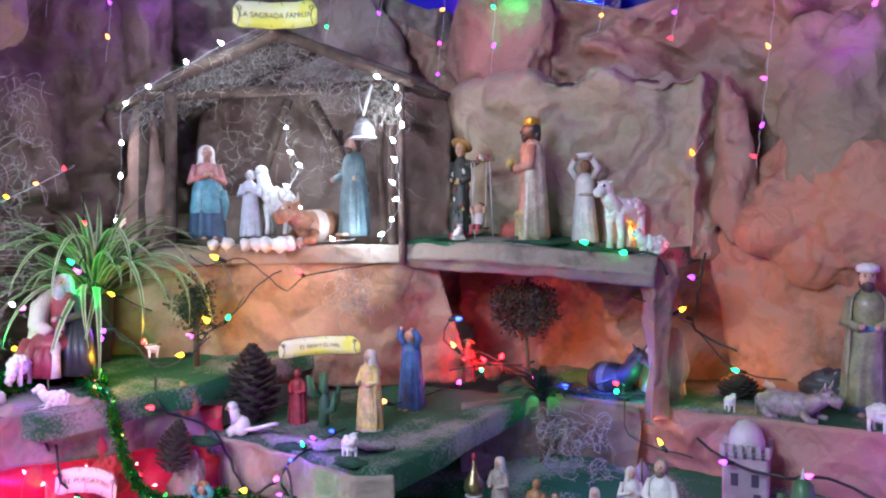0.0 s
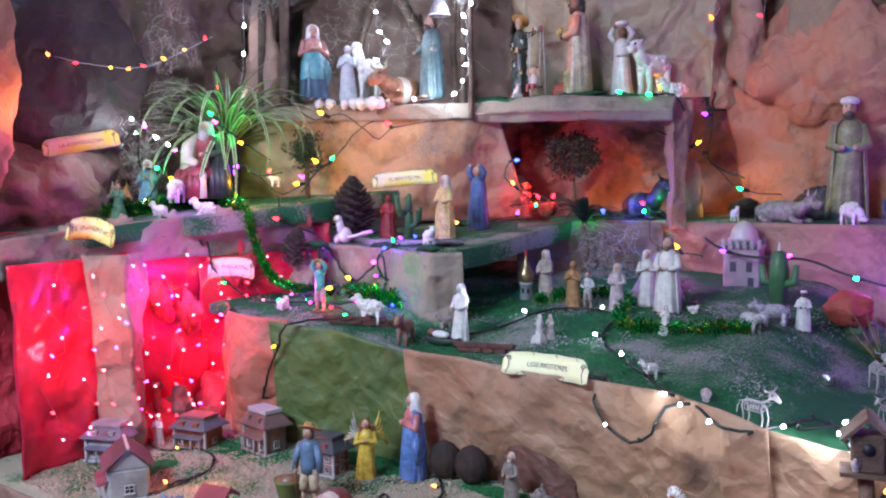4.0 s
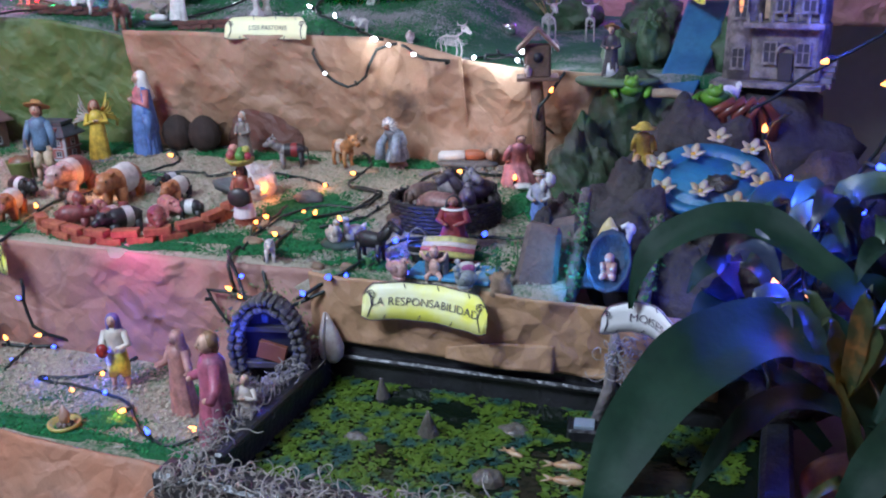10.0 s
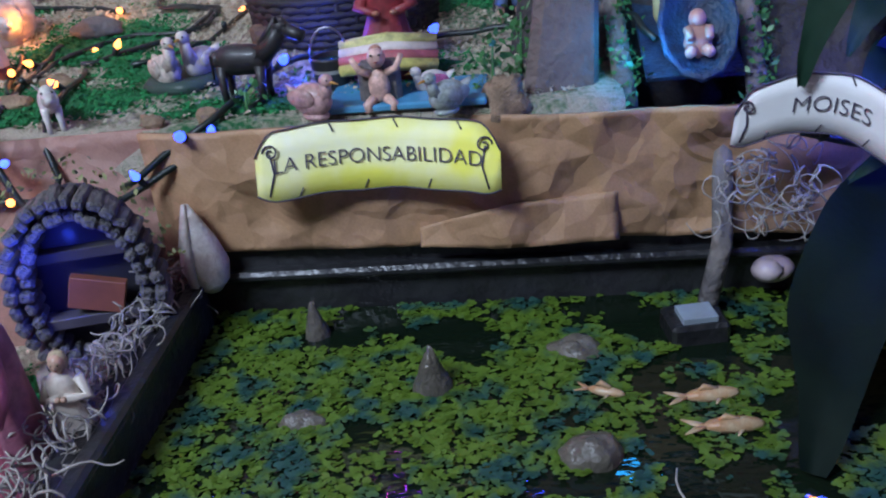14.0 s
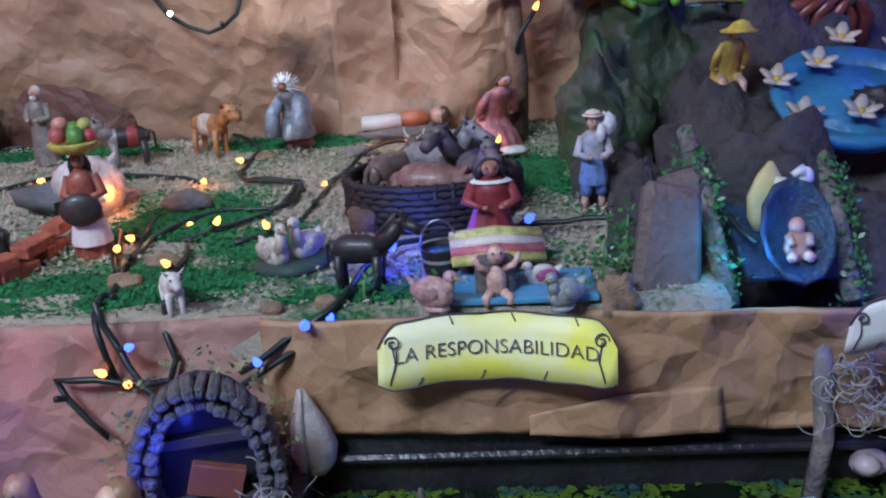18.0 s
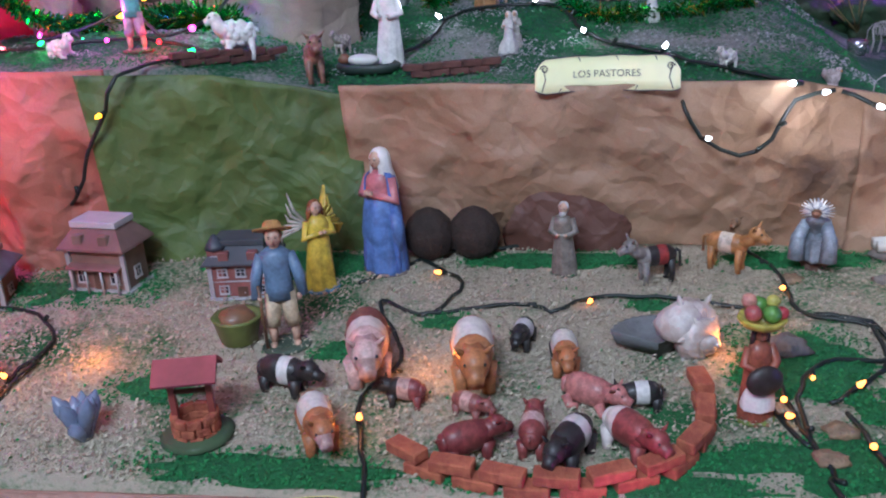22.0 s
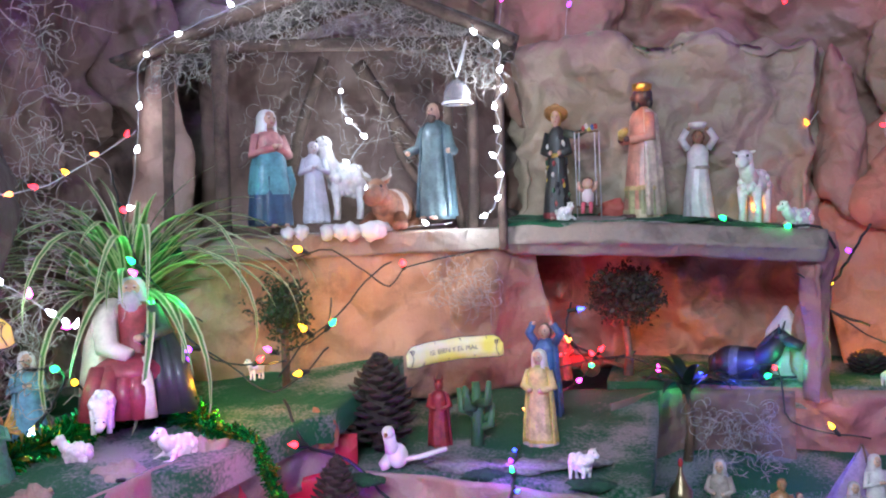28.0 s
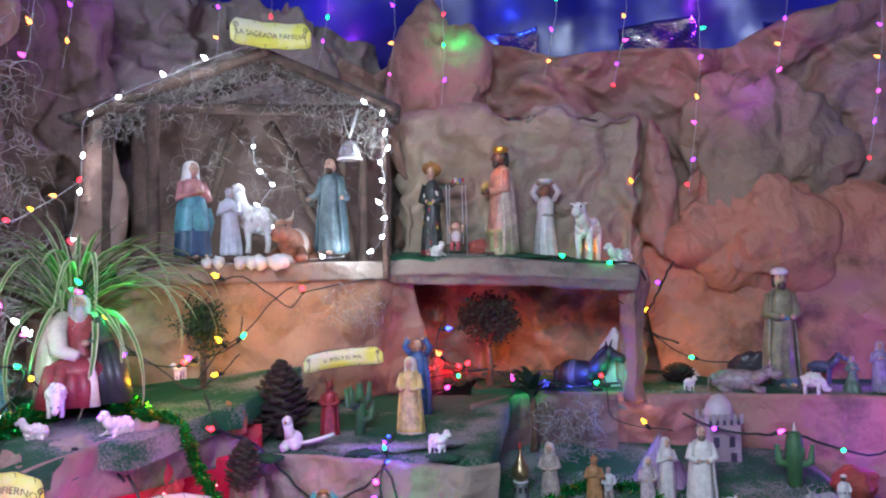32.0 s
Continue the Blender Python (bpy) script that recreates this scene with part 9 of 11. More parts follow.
sheet("roof", [[(-1.92, 2.22, 2.29), (-1.50, 2.43, 2.11)], [(-2.02, 2.58, 2.29), (-1.58, 2.78, 2.11)]], bark, 0.012, 30, 16, 42, kind="", parent=ST, thick=0.012)
hanging_moss("moss_stable_back", lambda k: (lambda u: (-2.3 + 0.62 * u, 2.30 + 0.28 * u, 2.08 - random.uniform(0, 0.3)))(random.random()), 120, 0.11, "dry grey moss hanging inside the stable", 0.001, curl=1.1, fall=0.8)
hanging_moss("moss_stable", lambda k: (lambda u: (-2.4 + 0.85 * u, 2.04 + 0.4 * u, 2.10 + 0.18 * (1 - abs(2 * u - 1)) - random.uniform(0, 0.14)))(random.random()), 620, 0.10, "dry grey moss draped under the stable roof", 0.0012, curl=1.2, fall=0.7)
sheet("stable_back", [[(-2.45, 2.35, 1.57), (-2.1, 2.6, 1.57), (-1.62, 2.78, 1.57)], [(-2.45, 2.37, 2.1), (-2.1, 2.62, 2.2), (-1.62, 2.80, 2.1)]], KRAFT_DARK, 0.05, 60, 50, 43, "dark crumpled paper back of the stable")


statue(-2.107, 2.100, 1.607, 0.310, 55, (0.52, 0.22, 0.20), "praying woman figurine in white veil, pink bodice and dark blue skirt", head="veil", hair=WHITE_P, extra=skirted((0.03, 0.08, 0.15), (0.12, 0.36, 0.42)), wide=1.05)
statue(-2.034, 2.220, 1.614, 0.225, 30, (0.5, 0.5, 0.56), "small praying angel figurine in pale grey", head="hair", hair=(0.42, 0.4, 0.42), skin=(0.5, 0.45, 0.45), arms="pray")
beast(-1.963, 2.280, 1.617, 0.233, -70, dict(SHEEP, leg=0.4, neck=(-0.1, 0.5), length=0.5), "tall white llama figurine with woolly coat", [WHITE_P])
beast(-1.86, 2.36, 1.59, 0.165, 2, COW, "brown and white ox figurine kneeling beside the manger", [(0.3, 0.12, 0.06), (0.36, 0.16, 0.09), (0.6, 0.5, 0.44), (0.36, 0.16, 0.09)], lying=True)
statue(-1.742, 2.400, 1.614, 0.335, -20, (0.10, 0.16, 0.17), "bearded man figurine in dark green cloak", head="hair", hair=(0.09, 0.045, 0.03), beard=(0.09, 0.045, 0.03), mantle=(0.08, 0.14, 0.16), arms="wide")
s = Shape()
for k in range(12):
    s.ball((random.gauss(0, 0.08), random.gauss(0, 0.025), 0.012), random.uniform(0.012, 0.026), paint(WHITE_P), nu=8, nv=6, rough=0.4)
s.make("white_stones", (-1.93, 2.17, 1.575), 32, label="pile of small white stones at the stable front", category="stones", kind="stuff")
GLASS = bpy.data.materials.new("clear_glass")
GLASS.use_nodes = True
gb = GLASS.node_tree.nodes["Principled BSDF"]
gb.inputs["Base Color"].default_value, gb.inputs["Roughness"].default_value, gb.inputs["Transmission Weight"].default_value = (0.9, 0.9, 0.92, 1), 0.06, 0.85
BELL = thing("glass_bell", (-1.665, 2.36, 1.925), 0, "clear glass bell hanging from the stable beam", "bell")
Shape().lathe([(0.0, 0.042), (0.008, 0.038), (0.03, 0.036), (0.05, 0.028), (0.062, 0.014), (0.066, 0.004), (0.060, 0.010), (0.047, 0.024), (0.028, 0.032), (0.006, 0.035)], GLASS, seg=24, caps=(False, False)).make("bell_body", parent=BELL)
Shape().lathe([(-0.003, 0.041), (0.0, 0.045), (0.004, 0.040)], paint((0.75, 0.75, 0.78), 0.2), seg=24, caps=(False, False)).make("rim", parent=BELL)
for q in (-1, 1):
    Shape().tube([(0, 0, 0.072), (q * 0.016, 0, 0.12), (q * 0.028, 0.01, 0.17)], [0.003, 0.006, 0.003], paint((0.6, 0.58, 0.56)), squash=0.3).make("ribbon", parent=BELL)

# ---- kings' shelf ----
def skirt(s):
    s.lathe([(0.03, 0.152), (0.1, 0.150), (0.2, 0.146), (0.23, 0.138)], paint((0.30, 0.30, 0.14)), ry=0.82, fold=0.09, folds=9, seg=40, caps=(False, False))
    s.lathe([(0.205, 0.153), (0.225, 0.155), (0.24, 0.143)], paint((0.5, 0.38, 0.16)), ry=0.82, fold=0.07, folds=9, seg=40, caps=(False, False))
    s.tube([(-0.03, -0.15, 0.6), (0.02, -0.17, 0.63), (0.05, -0.15, 0.66)], [0.03, 0.035, 0.02], paint((0.5, 0.36, 0.1)))


statue(-1.183, 2.592, z_kings(-1.183, 2.592), 0.38, -60, (0.50, 0.24, 0.17), "dark-skinned king figurine in ochre robe and pale cape", head="crown", hair=BLACK, skin=DARK_SKIN, mantle=(0.55, 0.45, 0.34), arms="hold", trim=(0.5, 0.42, 0.25), beard=BLACK, extra=skirt)


def tray(s):
    s.lathe([(1.0, 0.08), (1.05, 0.1), (1.06, 0.09)], paint(WHITE_P))


statue(-1.031, 2.66, z_kings(-1.031, 2.66), 0.262, 0, (0.6, 0.58, 0.55), "woman figurine in white carrying a tray on her head", head="hair", hair=BROWN, skin=(0.35, 0.17, 0.1), arms="up", extra=tray, belt=(0.35, 0.3, 0.25))
beast(-0.884, 2.619, z_kings(-0.884, 2.619), 0.205, -20, dict(SHEEP, leg=0.42, r=0.19), "standing white lamb figurine with long legs", [WHITE_P])
beast(-0.775, 2.560, z_kings(-0.775, 2.56), 0.076, -60, SHEEP, "small white lamb figurine resting at the shelf end", [WHITE_P], lying=True)


def motley(s):
    rnd = random.Random(12)
    for k in range(70):
        a, z = rnd.uniform(-3.14, 3.14), rnd.uniform(0.06, 0.78)
        r = 0.143 - 0.05 * z
        s.ball((r * math.cos(a), 0.82 * r * math.sin(a), z), (0.02, 0.02, 0.026), paint(rnd.choice(((0.6, 0.58, 0.5), (0.5, 0.4, 0.05), (0.4, 0.05, 0.05), (0.05, 0.16, 0.07), (0.02, 0.02, 0.02), (0.02, 0.02, 0.02)))), nu=6, nv=5)
    s.tube([(0.1, -0.02, 0.76), (0.24, -0.05, 0.74), (0.36, -0.08, 0.77)], [0.04, 0.036, 0.026], paint((0.05, 0.06, 0.04)))
    for k in range(5):
        s.ball((0.33 + 0.035 * k, -0.09, 0.79 + 0.02 * math.sin(2.2 * k)), 0.026, paint(((0.45, 0.05, 0.05), (0.6, 0.58, 0.55), (0.45, 0.36, 0.05), (0.05, 0.12, 0.3), (0.45, 0.05, 0.05))[k]), nu=8, nv=6)


statue(-1.425, 2.56, z_kings(-1.425, 2.56), 0.325, 0, (0.03, 0.035, 0.03), "dark jester figurine with yellow cap and coloured spots", head="hat", hair=(0.5, 0.4, 0.03), arms="hold", belt=(0.4, 0.3, 0.05), trim=(0.3, 0.05, 0.05), wide=0.72, extra=motley)
SW = thing("toy_swing", (-1.335, 2.535, z_kings(-1.335, 2.535)), 0, "small wire toy swing holding a child figurine", "swing")
Shape().tube([(-0.034, 0, 0.245), (0.034, 0, 0.245)], 0.003, WOOD).make("crossbar", parent=SW)
for q in (-1, 1):
    Shape().tube([(q * 0.022, 0, 0.245), (q * 0.023, -0.005, 0.14), (q * 0.024, -0.01, 0.035)], 0.0018, WIRE).make("rope", parent=SW)
    Shape().tube([(q * 0.034, 0.02, 0.0), (q * 0.034, 0, 0.247)], 0.0018, WIRE).make("leg", parent=SW)
Shape().box((0, -0.01, 0.034), (0.06, 0.03, 0.005), WOOD).make("seat", parent=SW)
s = Shape().ball((0, 0, 0.026), (0.018, 0.015, 0.026), paint((0.6, 0.5, 0.48))).ball((0, -0.002, 0.062), 0.016, paint(SKIN)).ball((0, 0.005, 0.068), (0.016, 0.014, 0.013), paint(BROWN))
for q in (-1, 1):
    s.tube([(q * 0.008, -0.008, 0.006), (q * 0.011, -0.03, 0.006), (q * 0.011, -0.034, -0.02)], [0.007, 0.006, 0.005], paint((0.5, 0.1, 0.12)), seg=6)
    s.tube([(q * 0.014, 0, 0.042), (q * 0.024, -0.008, 0.05), (q * 0.024, -0.008, 0.068)], [0.006, 0.005, 0.005], paint(SKIN), seg=6)
s.make("figurine", (-1.335, 2.525, z_kings(-1.335, 2.525) + 0.0365), label="tiny child figurine in white seated on the swing", category="figurine")
beast(-1.40, 2.505, z_kings(-1.40, 2.505) + 0.002, 0.051, 40, SHEEP, "tiny white lamb figurine beside the swing", [WHITE_P], lying=True)
boulder(-1.27, 2.62, z_kings(-1.27, 2.62) - 0.01, (0.10, 0.05, 0.055), paper("salmon_paper", (0.42, 0.10, 0.07), (0.36, 0.07, 0.05)), "crumpled salmon red paper lump on the shelf", rough=0.6)
for x, r in ((-1.12, 0.12), (-0.95, 0.09), (-1.5, 0.06)):
    Shape().ball((0, 0, 0), (r, 0.04, 0.01), MOSSY, nu=22, nv=8, rough=0.5, freq=5).make("moss_cushion", (x, 2.49, z_kings(x, 2.49) + 0.002), label="green foam moss on the shelf edge", category="moss", kind="stuff")

# ---- upper right shelf ----
TR = thing("topiary_tree_model", (-1.245, 2.66, 1.125), 0, "small round-crowned tree model under the shelf", "tree")
Shape().tube([(0, 0, 0), (0.006, 0, 0.07), (-0.004, 0, 0.17)], [0.016, 0.012, 0.01], WOOD, seg=8).make("trunk", parent=TR)
for k in range(6):
    a = k * 1.05
    Shape().tube([(0, 0, 0.15), (0.03 * math.cos(a), 0.03 * math.sin(a), 0.2), (0.055 * math.cos(a), 0.055 * math.sin(a), 0.24 + 0.03 * math.sin(k))], [0.007, 0.005, 0.002], WOOD, seg=5).make("limb", parent=TR)
spots = []
while len(spots) < 260:
    p = Vector((random.uniform(-1, 1), random.uniform(-1, 1), random.uniform(-1, 1)))
    if 0.5 < p.length < 1:
        spots.append((p.x * 0.11, p.y * 0.09, 0.245 + p.z * 0.082))
leafy("crown", spots, 0.016, mat("olive_dark_leaf", (0.045, 0.04, 0.02), 0.6, 0.5, 40, 0.2), parent=TR, per=9)
beast(-0.93, 2.62, 1.128, 0.17, 72, dict(HORSE, ear=0.2, r=0.26), "black donkey figurine with white patches lying under the shelf", [(0.02, 0.02, 0.024), (0.02, 0.02, 0.024), (0.13, 0.13, 0.14), (0.02, 0.02, 0.024), (0.02, 0.02, 0.024), (0.03, 0.03, 0.035)], lying=True)
statue(-1.425, 2.60, 1.128, 0.14, 0, (0.3, 0.08, 0.06), "small figurine in wide dark hat under the shelf", head="hat", arms="hold")
CB = thing("cart_model", (-1.38, 2.66, 1.13), 15, "small dark red wooden cart model", "cart")
Shape().box((0, 0, 0.045), (0.11, 0.06, 0.03), paint((0.2, 0.04, 0.03))).make("cart_body", parent=CB)
for q in (-1, 1):
    Shape().lathe([(0, 0.028), (0.008, 0.028)], WOOD, seg=16).make("wheel", (0.02, q * 0.035, 0.028), rx=90, parent=CB)
    Shape().tube([(0.05, q * 0.02, 0.045), (0.13, q * 0.02, 0.02)], 0.004, WOOD).make("shaft", parent=CB)
statue(-0.235, 2.70, 1.131, 0.41, 15, (0.24, 0.23, 0.12), "bearded king figurine in olive robe holding a gift", head="turban", hair=(0.08, 0.05, 0.04), beard=(0.08, 0.05, 0.04), mantle=(0.30, 0.27, 0.17), arms="hold", belt=(0.1, 0.25, 0.35), trim=(0.1, 0.2, 0.22), wide=0.88)
s = Shape().lathe([(0, 0.05), (0.05, 0.045), (0.1, 0.035), (0.13, 0.015), (0.15, 0.004)], mat("white_tulle", (0.6, 0.6, 0.62), 0.8, 0.2, 40, 0.3), seg=20, fold=0.12, folds=6)
s.make("cloth_cone", (-0.80, 2.70, 1.128), 0, 1.35, label="draped white tulle cone by the post", category="cloth")
boulder(-0.749, 2.62, 1.12, (0.10, 0.08, 0.24), KRAFT_PINK, "upright pinkish paper rock", rough=0.4, nu=26, nv=20)
pine_cone(-0.58, 2.72, 1.132, 0.07, 0.11, "dark open pine cone on the shelf")
for a, h, rz, lab in (((-0.560, 2.563, 1.127), 0.055, 40, "white lamb figurine beside the pine cone"), ((-0.179, 2.511, 1.125), 0.075, 70, "white sheep figurine at the king's feet"), ((0.179, 2.431, 1.122), 0.10, 30, "white lamb figurine under purple light"), ((0.52, 2.60, 1.13), 0.075, 80, "white sheep figurine on the far shelf"), ((0.646, 2.62, 1.128), 0.063, 20, "small white lamb figurine on the far shelf")):
    beast(*a, h, rz, SHEEP, lab, [WHITE_P], graze=rz > 60)
beast(-0.409, 2.562, 1.127, 0.11, 80, dict(COW, length=0.95), "grey camel figurine lying on the shelf", [(0.3, 0.25, 0.24)] * 2, lying=True)
boulder(-0.34, 2.72, 1.125, (0.14, 0.08, 0.12), paint((0.04, 0.035, 0.04), 0.7), "dark rounded rock behind the camel")
boulder(-0.50, 2.86, 1.13, (0.09, 0.06, 0.06), paint((0.45, 0.45, 0.5), 0.7), "pale grey rounded rock")
statue(0.70, 2.66, 1.13, 0.33, -15, (0.4, 0.3, 0.34), "tall pale robed king figurine at the shelf end", head="crown", arms="hold", mantle=(0.35, 0.25, 0.3))
statue(-0.044, 2.561, 1.127, 0.12, 0, (0.12, 0.2, 0.14), "small green robed shepherd figurine", head="veil", hair=(0.2, 0.25, 0.2), kneel=True)
statue(0.043, 2.560, 1.127, 0.17, -10, (0.3, 0.25, 0.4), "shepherd figurine in violet robe", head="veil", hair=(0.4, 0.36, 0.45))
beast(-0.10, 2.72, 1.132, 0.115, 60, HORSE, "dark blue horse figurine on the shelf", [(0.08, 0.09, 0.16)] * 2)
CC = thing("tall_cactus_model", (-0.30, 2.22, 0.90), 0, "green column cactus model with white tip", "cactus")
Shape().lathe([(0, 0.022), (0.1, 0.026), (0.15, 0.02), (0.16, 0.01)], CG, seg=14, fold=0.12, folds=7).make("column", parent=CC)
for q in (-1, 1):
    Shape().tube([(0, 0, 0.06), (q * 0.045, 0, 0.07), (q * 0.05, 0, 0.12)], [0.014, 0.014, 0.008], CG).make("arm", parent=CC)
Shape().lathe([(0.155, 0.007), (0.185, 0.001)], paint(WHITE_P), seg=8).make("tip", parent=CC)
for x, y in ((0.05, 2.2), (-0.1, 2.3), (0.3, 2.2)):
    boulder(x, y, 0.72, (0.2, 0.14, 0.14), HILL, "dark mossy paper rock behind the bones terrace", rough=0.5)
boulder(-0.12, 2.28, 0.85, (0.14, 0.12, 0.1), paper("red_hut_paper", (0.3, 0.04, 0.03), (0.36, 0.08, 0.05)), "red crumpled paper hut", rough=0.3)
s = Shape()
for k in range(16):
    s.tube([(0, 0, 0), (random.gauss(0, 0.06), random.gauss(0, 0.04), random.uniform(0.05, 0.16))], [0.002, 0.0008], mat("dry_grass", (0.25, 0.2, 0.08), 0.9, 0.3, 40, 0.1), seg=4)
s.make("dry_grass_tuft", (0.0, 2.15, 0.76), label="tuft of dry yellow grass", category="grass", kind="stuff")
# silver foil along the top
FOIL = mat("crumpled_silver_foil", (0.75, 0.75, 0.78), 0.18, 0.2, 10, 0.4, metal=1)
for x, w in ((-1.35, 0.28), (-0.75, 0.3), (-0.2, 0.5)):
    sheet("foil_strip", [[(x, 3.0, 2.34), (x + w, 3.0, 2.36)], [(x, 3.05, 2.48), (x + w, 3.05, 2.52)]], FOIL, 0.025, 40, 12, x * 5 + 3, "crumpled silver foil behind the rocks", kind="", category="foil")

# ---- red cave ----
CELLO = mat("red_cellophane", (0.6, 0.02, 0.06), 0.25, 0.3, 6, 0.3)
sheet("cave_drape", [[(-2.02, 1.46, 0.46), (-1.95, 1.62, 0.5), (-1.86, 1.80, 0.6)], [(-2.03, 1.46, 1.06), (-1.97, 1.62, 1.06), (-1.86, 1.80, 1.06)]], CELLO, 0.03, 40, 40, 51, "glossy red crumpled cellophane in the cave", kind="", category="cellophane")
sheet("cave_drape", [[(-1.97, 0.80, 0.42), (-2.0, 1.05, 0.44), (-2.03, 1.25, 0.46), (-2.02, 1.48, 0.46)], [(-2.0, 0.80, 1.05), (-2.03, 1.05, 1.05), (-2.06, 1.25, 1.06), (-2.04, 1.48, 1.06)]], CELLO, 0.04, 60, 40, 52, "glossy red crumpled cellophane in the cave", kind="", category="cellophane")
boulder(-2.0, 1.20, 0.40, (0.14, 0.34, 0.16), CRIMSON, "crimson crumpled paper rock in the cave", rough=0.4)
boulder(-1.98, 1.50, 0.40, (0.14, 0.2, 0.24), CRIMSON, "crimson crumpled paper rock in the cave", rough=0.4)
boulder(-2.06, 1.36, 0.40, (0.20, 0.14, 0.20), KRAFT_GREY, "grey crumpled paper rock by the houses", rough=0.5)
boulder(-1.95, 1.42, 0.40, (0.14, 0.10, 0.13), KRAFT_RED, "dark red crumpled paper rock by the houses", rough=0.5)
statue(-1.935, 1.345, 0.449, 0.125, 25, (0.12, 0.02, 0.035), "dark-haired kneeling woman figurine in maroon among the rocks", head="long", hair=(0.03, 0.015, 0.015), arms="down", legs=(0.25, 0.14, 0.16))
for x, y, z, h in ((-1.97, 1.24, 0.54, 0.1), (-1.98, 1.10, 0.54, 0.1)):
    statue(x, y, z, h, 50, (0.3, 0.04, 0.05), "small dark red soul figurine in the red cave", head="hair", arms="up", skin=(0.35, 0.12, 0.1))

# ---- strings of lights ----
CLEAR = [WARM, None]
light_string([(-2.050, 1.335, 1.170), (-2.090, 1.500, 1.100), (-2.006, 1.480, 1.088), (-1.936, 1.450, 0.993), (-1.916, 1.575, 0.880), (-1.782, 1.558, 0.877), (-1.616, 1.594, 0.884), (-1.492, 1.578, 0.880), (-1.351, 1.552, 0.849)], [GREEN, PINK, RED, GREEN, PURPLE], 0.10, "dark green cable with coloured bulbs along the cave edge", halo=0.09, nth=2)
light_string([(-1.351, 1.552, 0.843), (-1.426, 1.513, 0.856), (-1.491, 1.370, 0.847), (-1.524, 1.370, 0.786), (-1.567, 1.380, 0.726), (-1.623, 1.390, 0.623), (-1.794, 1.537, 0.486)], [None, YELLOW, None], 0.16, "dark cable hanging down the red paper riser")
light_string([(-1.456, 2.001, 1.082), (-1.423, 1.740, 1.048), (-1.432, 1.740, 0.968), (-1.427, 1.963, 0.876), (-1.374, 1.708, 0.871)], [BLUE, PURPLE, GREEN], 0.07, "cable with blue and green bulbs over the shelf edge", halo=0.08, nth=2)
light_string([(-1.132, 1.657, 0.813), (-1.003, 1.725, 0.825), (-0.930, 1.974, 0.866), (-0.724, 2.004, 0.871), (-0.661, 1.824, 0.841), (-0.596, 1.716, 0.824), (-0.291, 1.459, 0.781)], [WHITE, None], 0.11, size=0.0105, power=14, label="dark cable with white bulbs on the herd terrace", halo=0.04, nth=2)
light_string([(-0.490, 1.524, 0.792), (-0.483, 1.445, 0.746), (-0.452, 1.445, 0.694), (-0.388, 1.440, 0.660), (-0.335, 1.440, 0.690), (-0.301, 1.440, 0.757), (-0.241, 1.430, 0.773)], [None, WHITE, None], 0.075, "dark cable loop hanging on the brown riser")
light_string([(-0.226, 1.437, 0.771), (-0.123, 1.411, 0.736), (-0.019, 1.653, 0.723), (0.085, 1.501, 0.710), (0.077, 1.677, 0.721), (-0.042, 1.546, 0.724)], [WHITE, None], 0.08, size=0.0105, power=14, label="dark cable with white bulbs on the bones terrace", halo=0.12, nth=2)
light_string([(0.204, 1.400, 0.718), (0.161, 1.390, 0.656), (0.141, 1.380, 0.607), (0.161, 1.583, 0.495), (0.129, 1.377, 0.459)], CLEAR, 0.1, "dark cable with warm bulbs down the post")
light_string([(-1.078, 1.350, 0.453), (-0.992, 1.434, 0.459), (-0.931, 1.472, 0.466), (-0.765, 1.509, 0.465), (-0.597, 1.574, 0.470), (-0.430, 1.545, 0.468), (-0.326, 1.421, 0.458), (-0.311, 1.251, 0.446), (-0.215, 1.198, 0.442), (-0.231, 1.083, 0.433), (-0.327, 0.992, 0.426)], CLEAR, 0.15, "dark green cable with warm bulbs across the pig terrace", halo=0.035, nth=3)
light_string([(-0.972, 1.447, 0.460), (-0.881, 1.350, 0.453), (-0.937, 1.233, 0.444), (-1.022, 1.284, 0.448), (-0.953, 1.094, 0.434), (-0.996, 0.981, 0.426), (-0.961, 0.836, 0.414), (-0.944, 0.755, 0.404)], CLEAR, 0.15, "dark green cable winding between the pigs", halo=0.035, nth=3)
light_string([(-0.947, 1.233, 0.444), (-0.761, 1.277, 0.447), (-0.718, 1.246, 0.445), (-0.643, 1.297, 0.450), (-0.486, 1.288, 0.449), (-0.367, 1.241, 0.445)], CLEAR, 0.15, "dark green cable behind the shells", halo=0.035, nth=3)
light_string([(-0.391, 1.078, 0.433), (-0.376, 0.912, 0.420), (-0.360, 0.832, 0.414), (-0.370, 0.822, 0.414), (-0.344, 0.749, 0.406), (-0.341, 0.755, 0.341)], CLEAR, 0.14, "dark green cable running to the terrace edge")
light_string([(-0.430, 1.040, 0.430), (-0.376, 0.893, 0.419), (-0.368, 1.003, 0.428), (-0.315, 1.094, 0.434), (-0.209, 1.112, 0.436), (-0.210, 1.218, 0.443), (-0.291, 1.242, 0.445)], CLEAR, 0.15, "dark green cable loop on green sawdust")
light_string([(-0.252, 0.970, 0.425), (-0.184, 1.036, 0.430), (-0.152, 1.216, 0.443), (-0.087, 1.321, 0.475), (0.047, 1.381, 0.459), (0.112, 1.301, 0.454)], CLEAR, 0.1, "dark green cable round the corral")
light_string([(-0.311, 0.970, 0.425), (-0.286, 0.799, 0.411), (-0.275, 0.755, 0.342), (-0.403, 0.750, 0.345), (-0.349, 0.740, 0.276)], CLEAR, 0.1, "dark green cable over the riser")
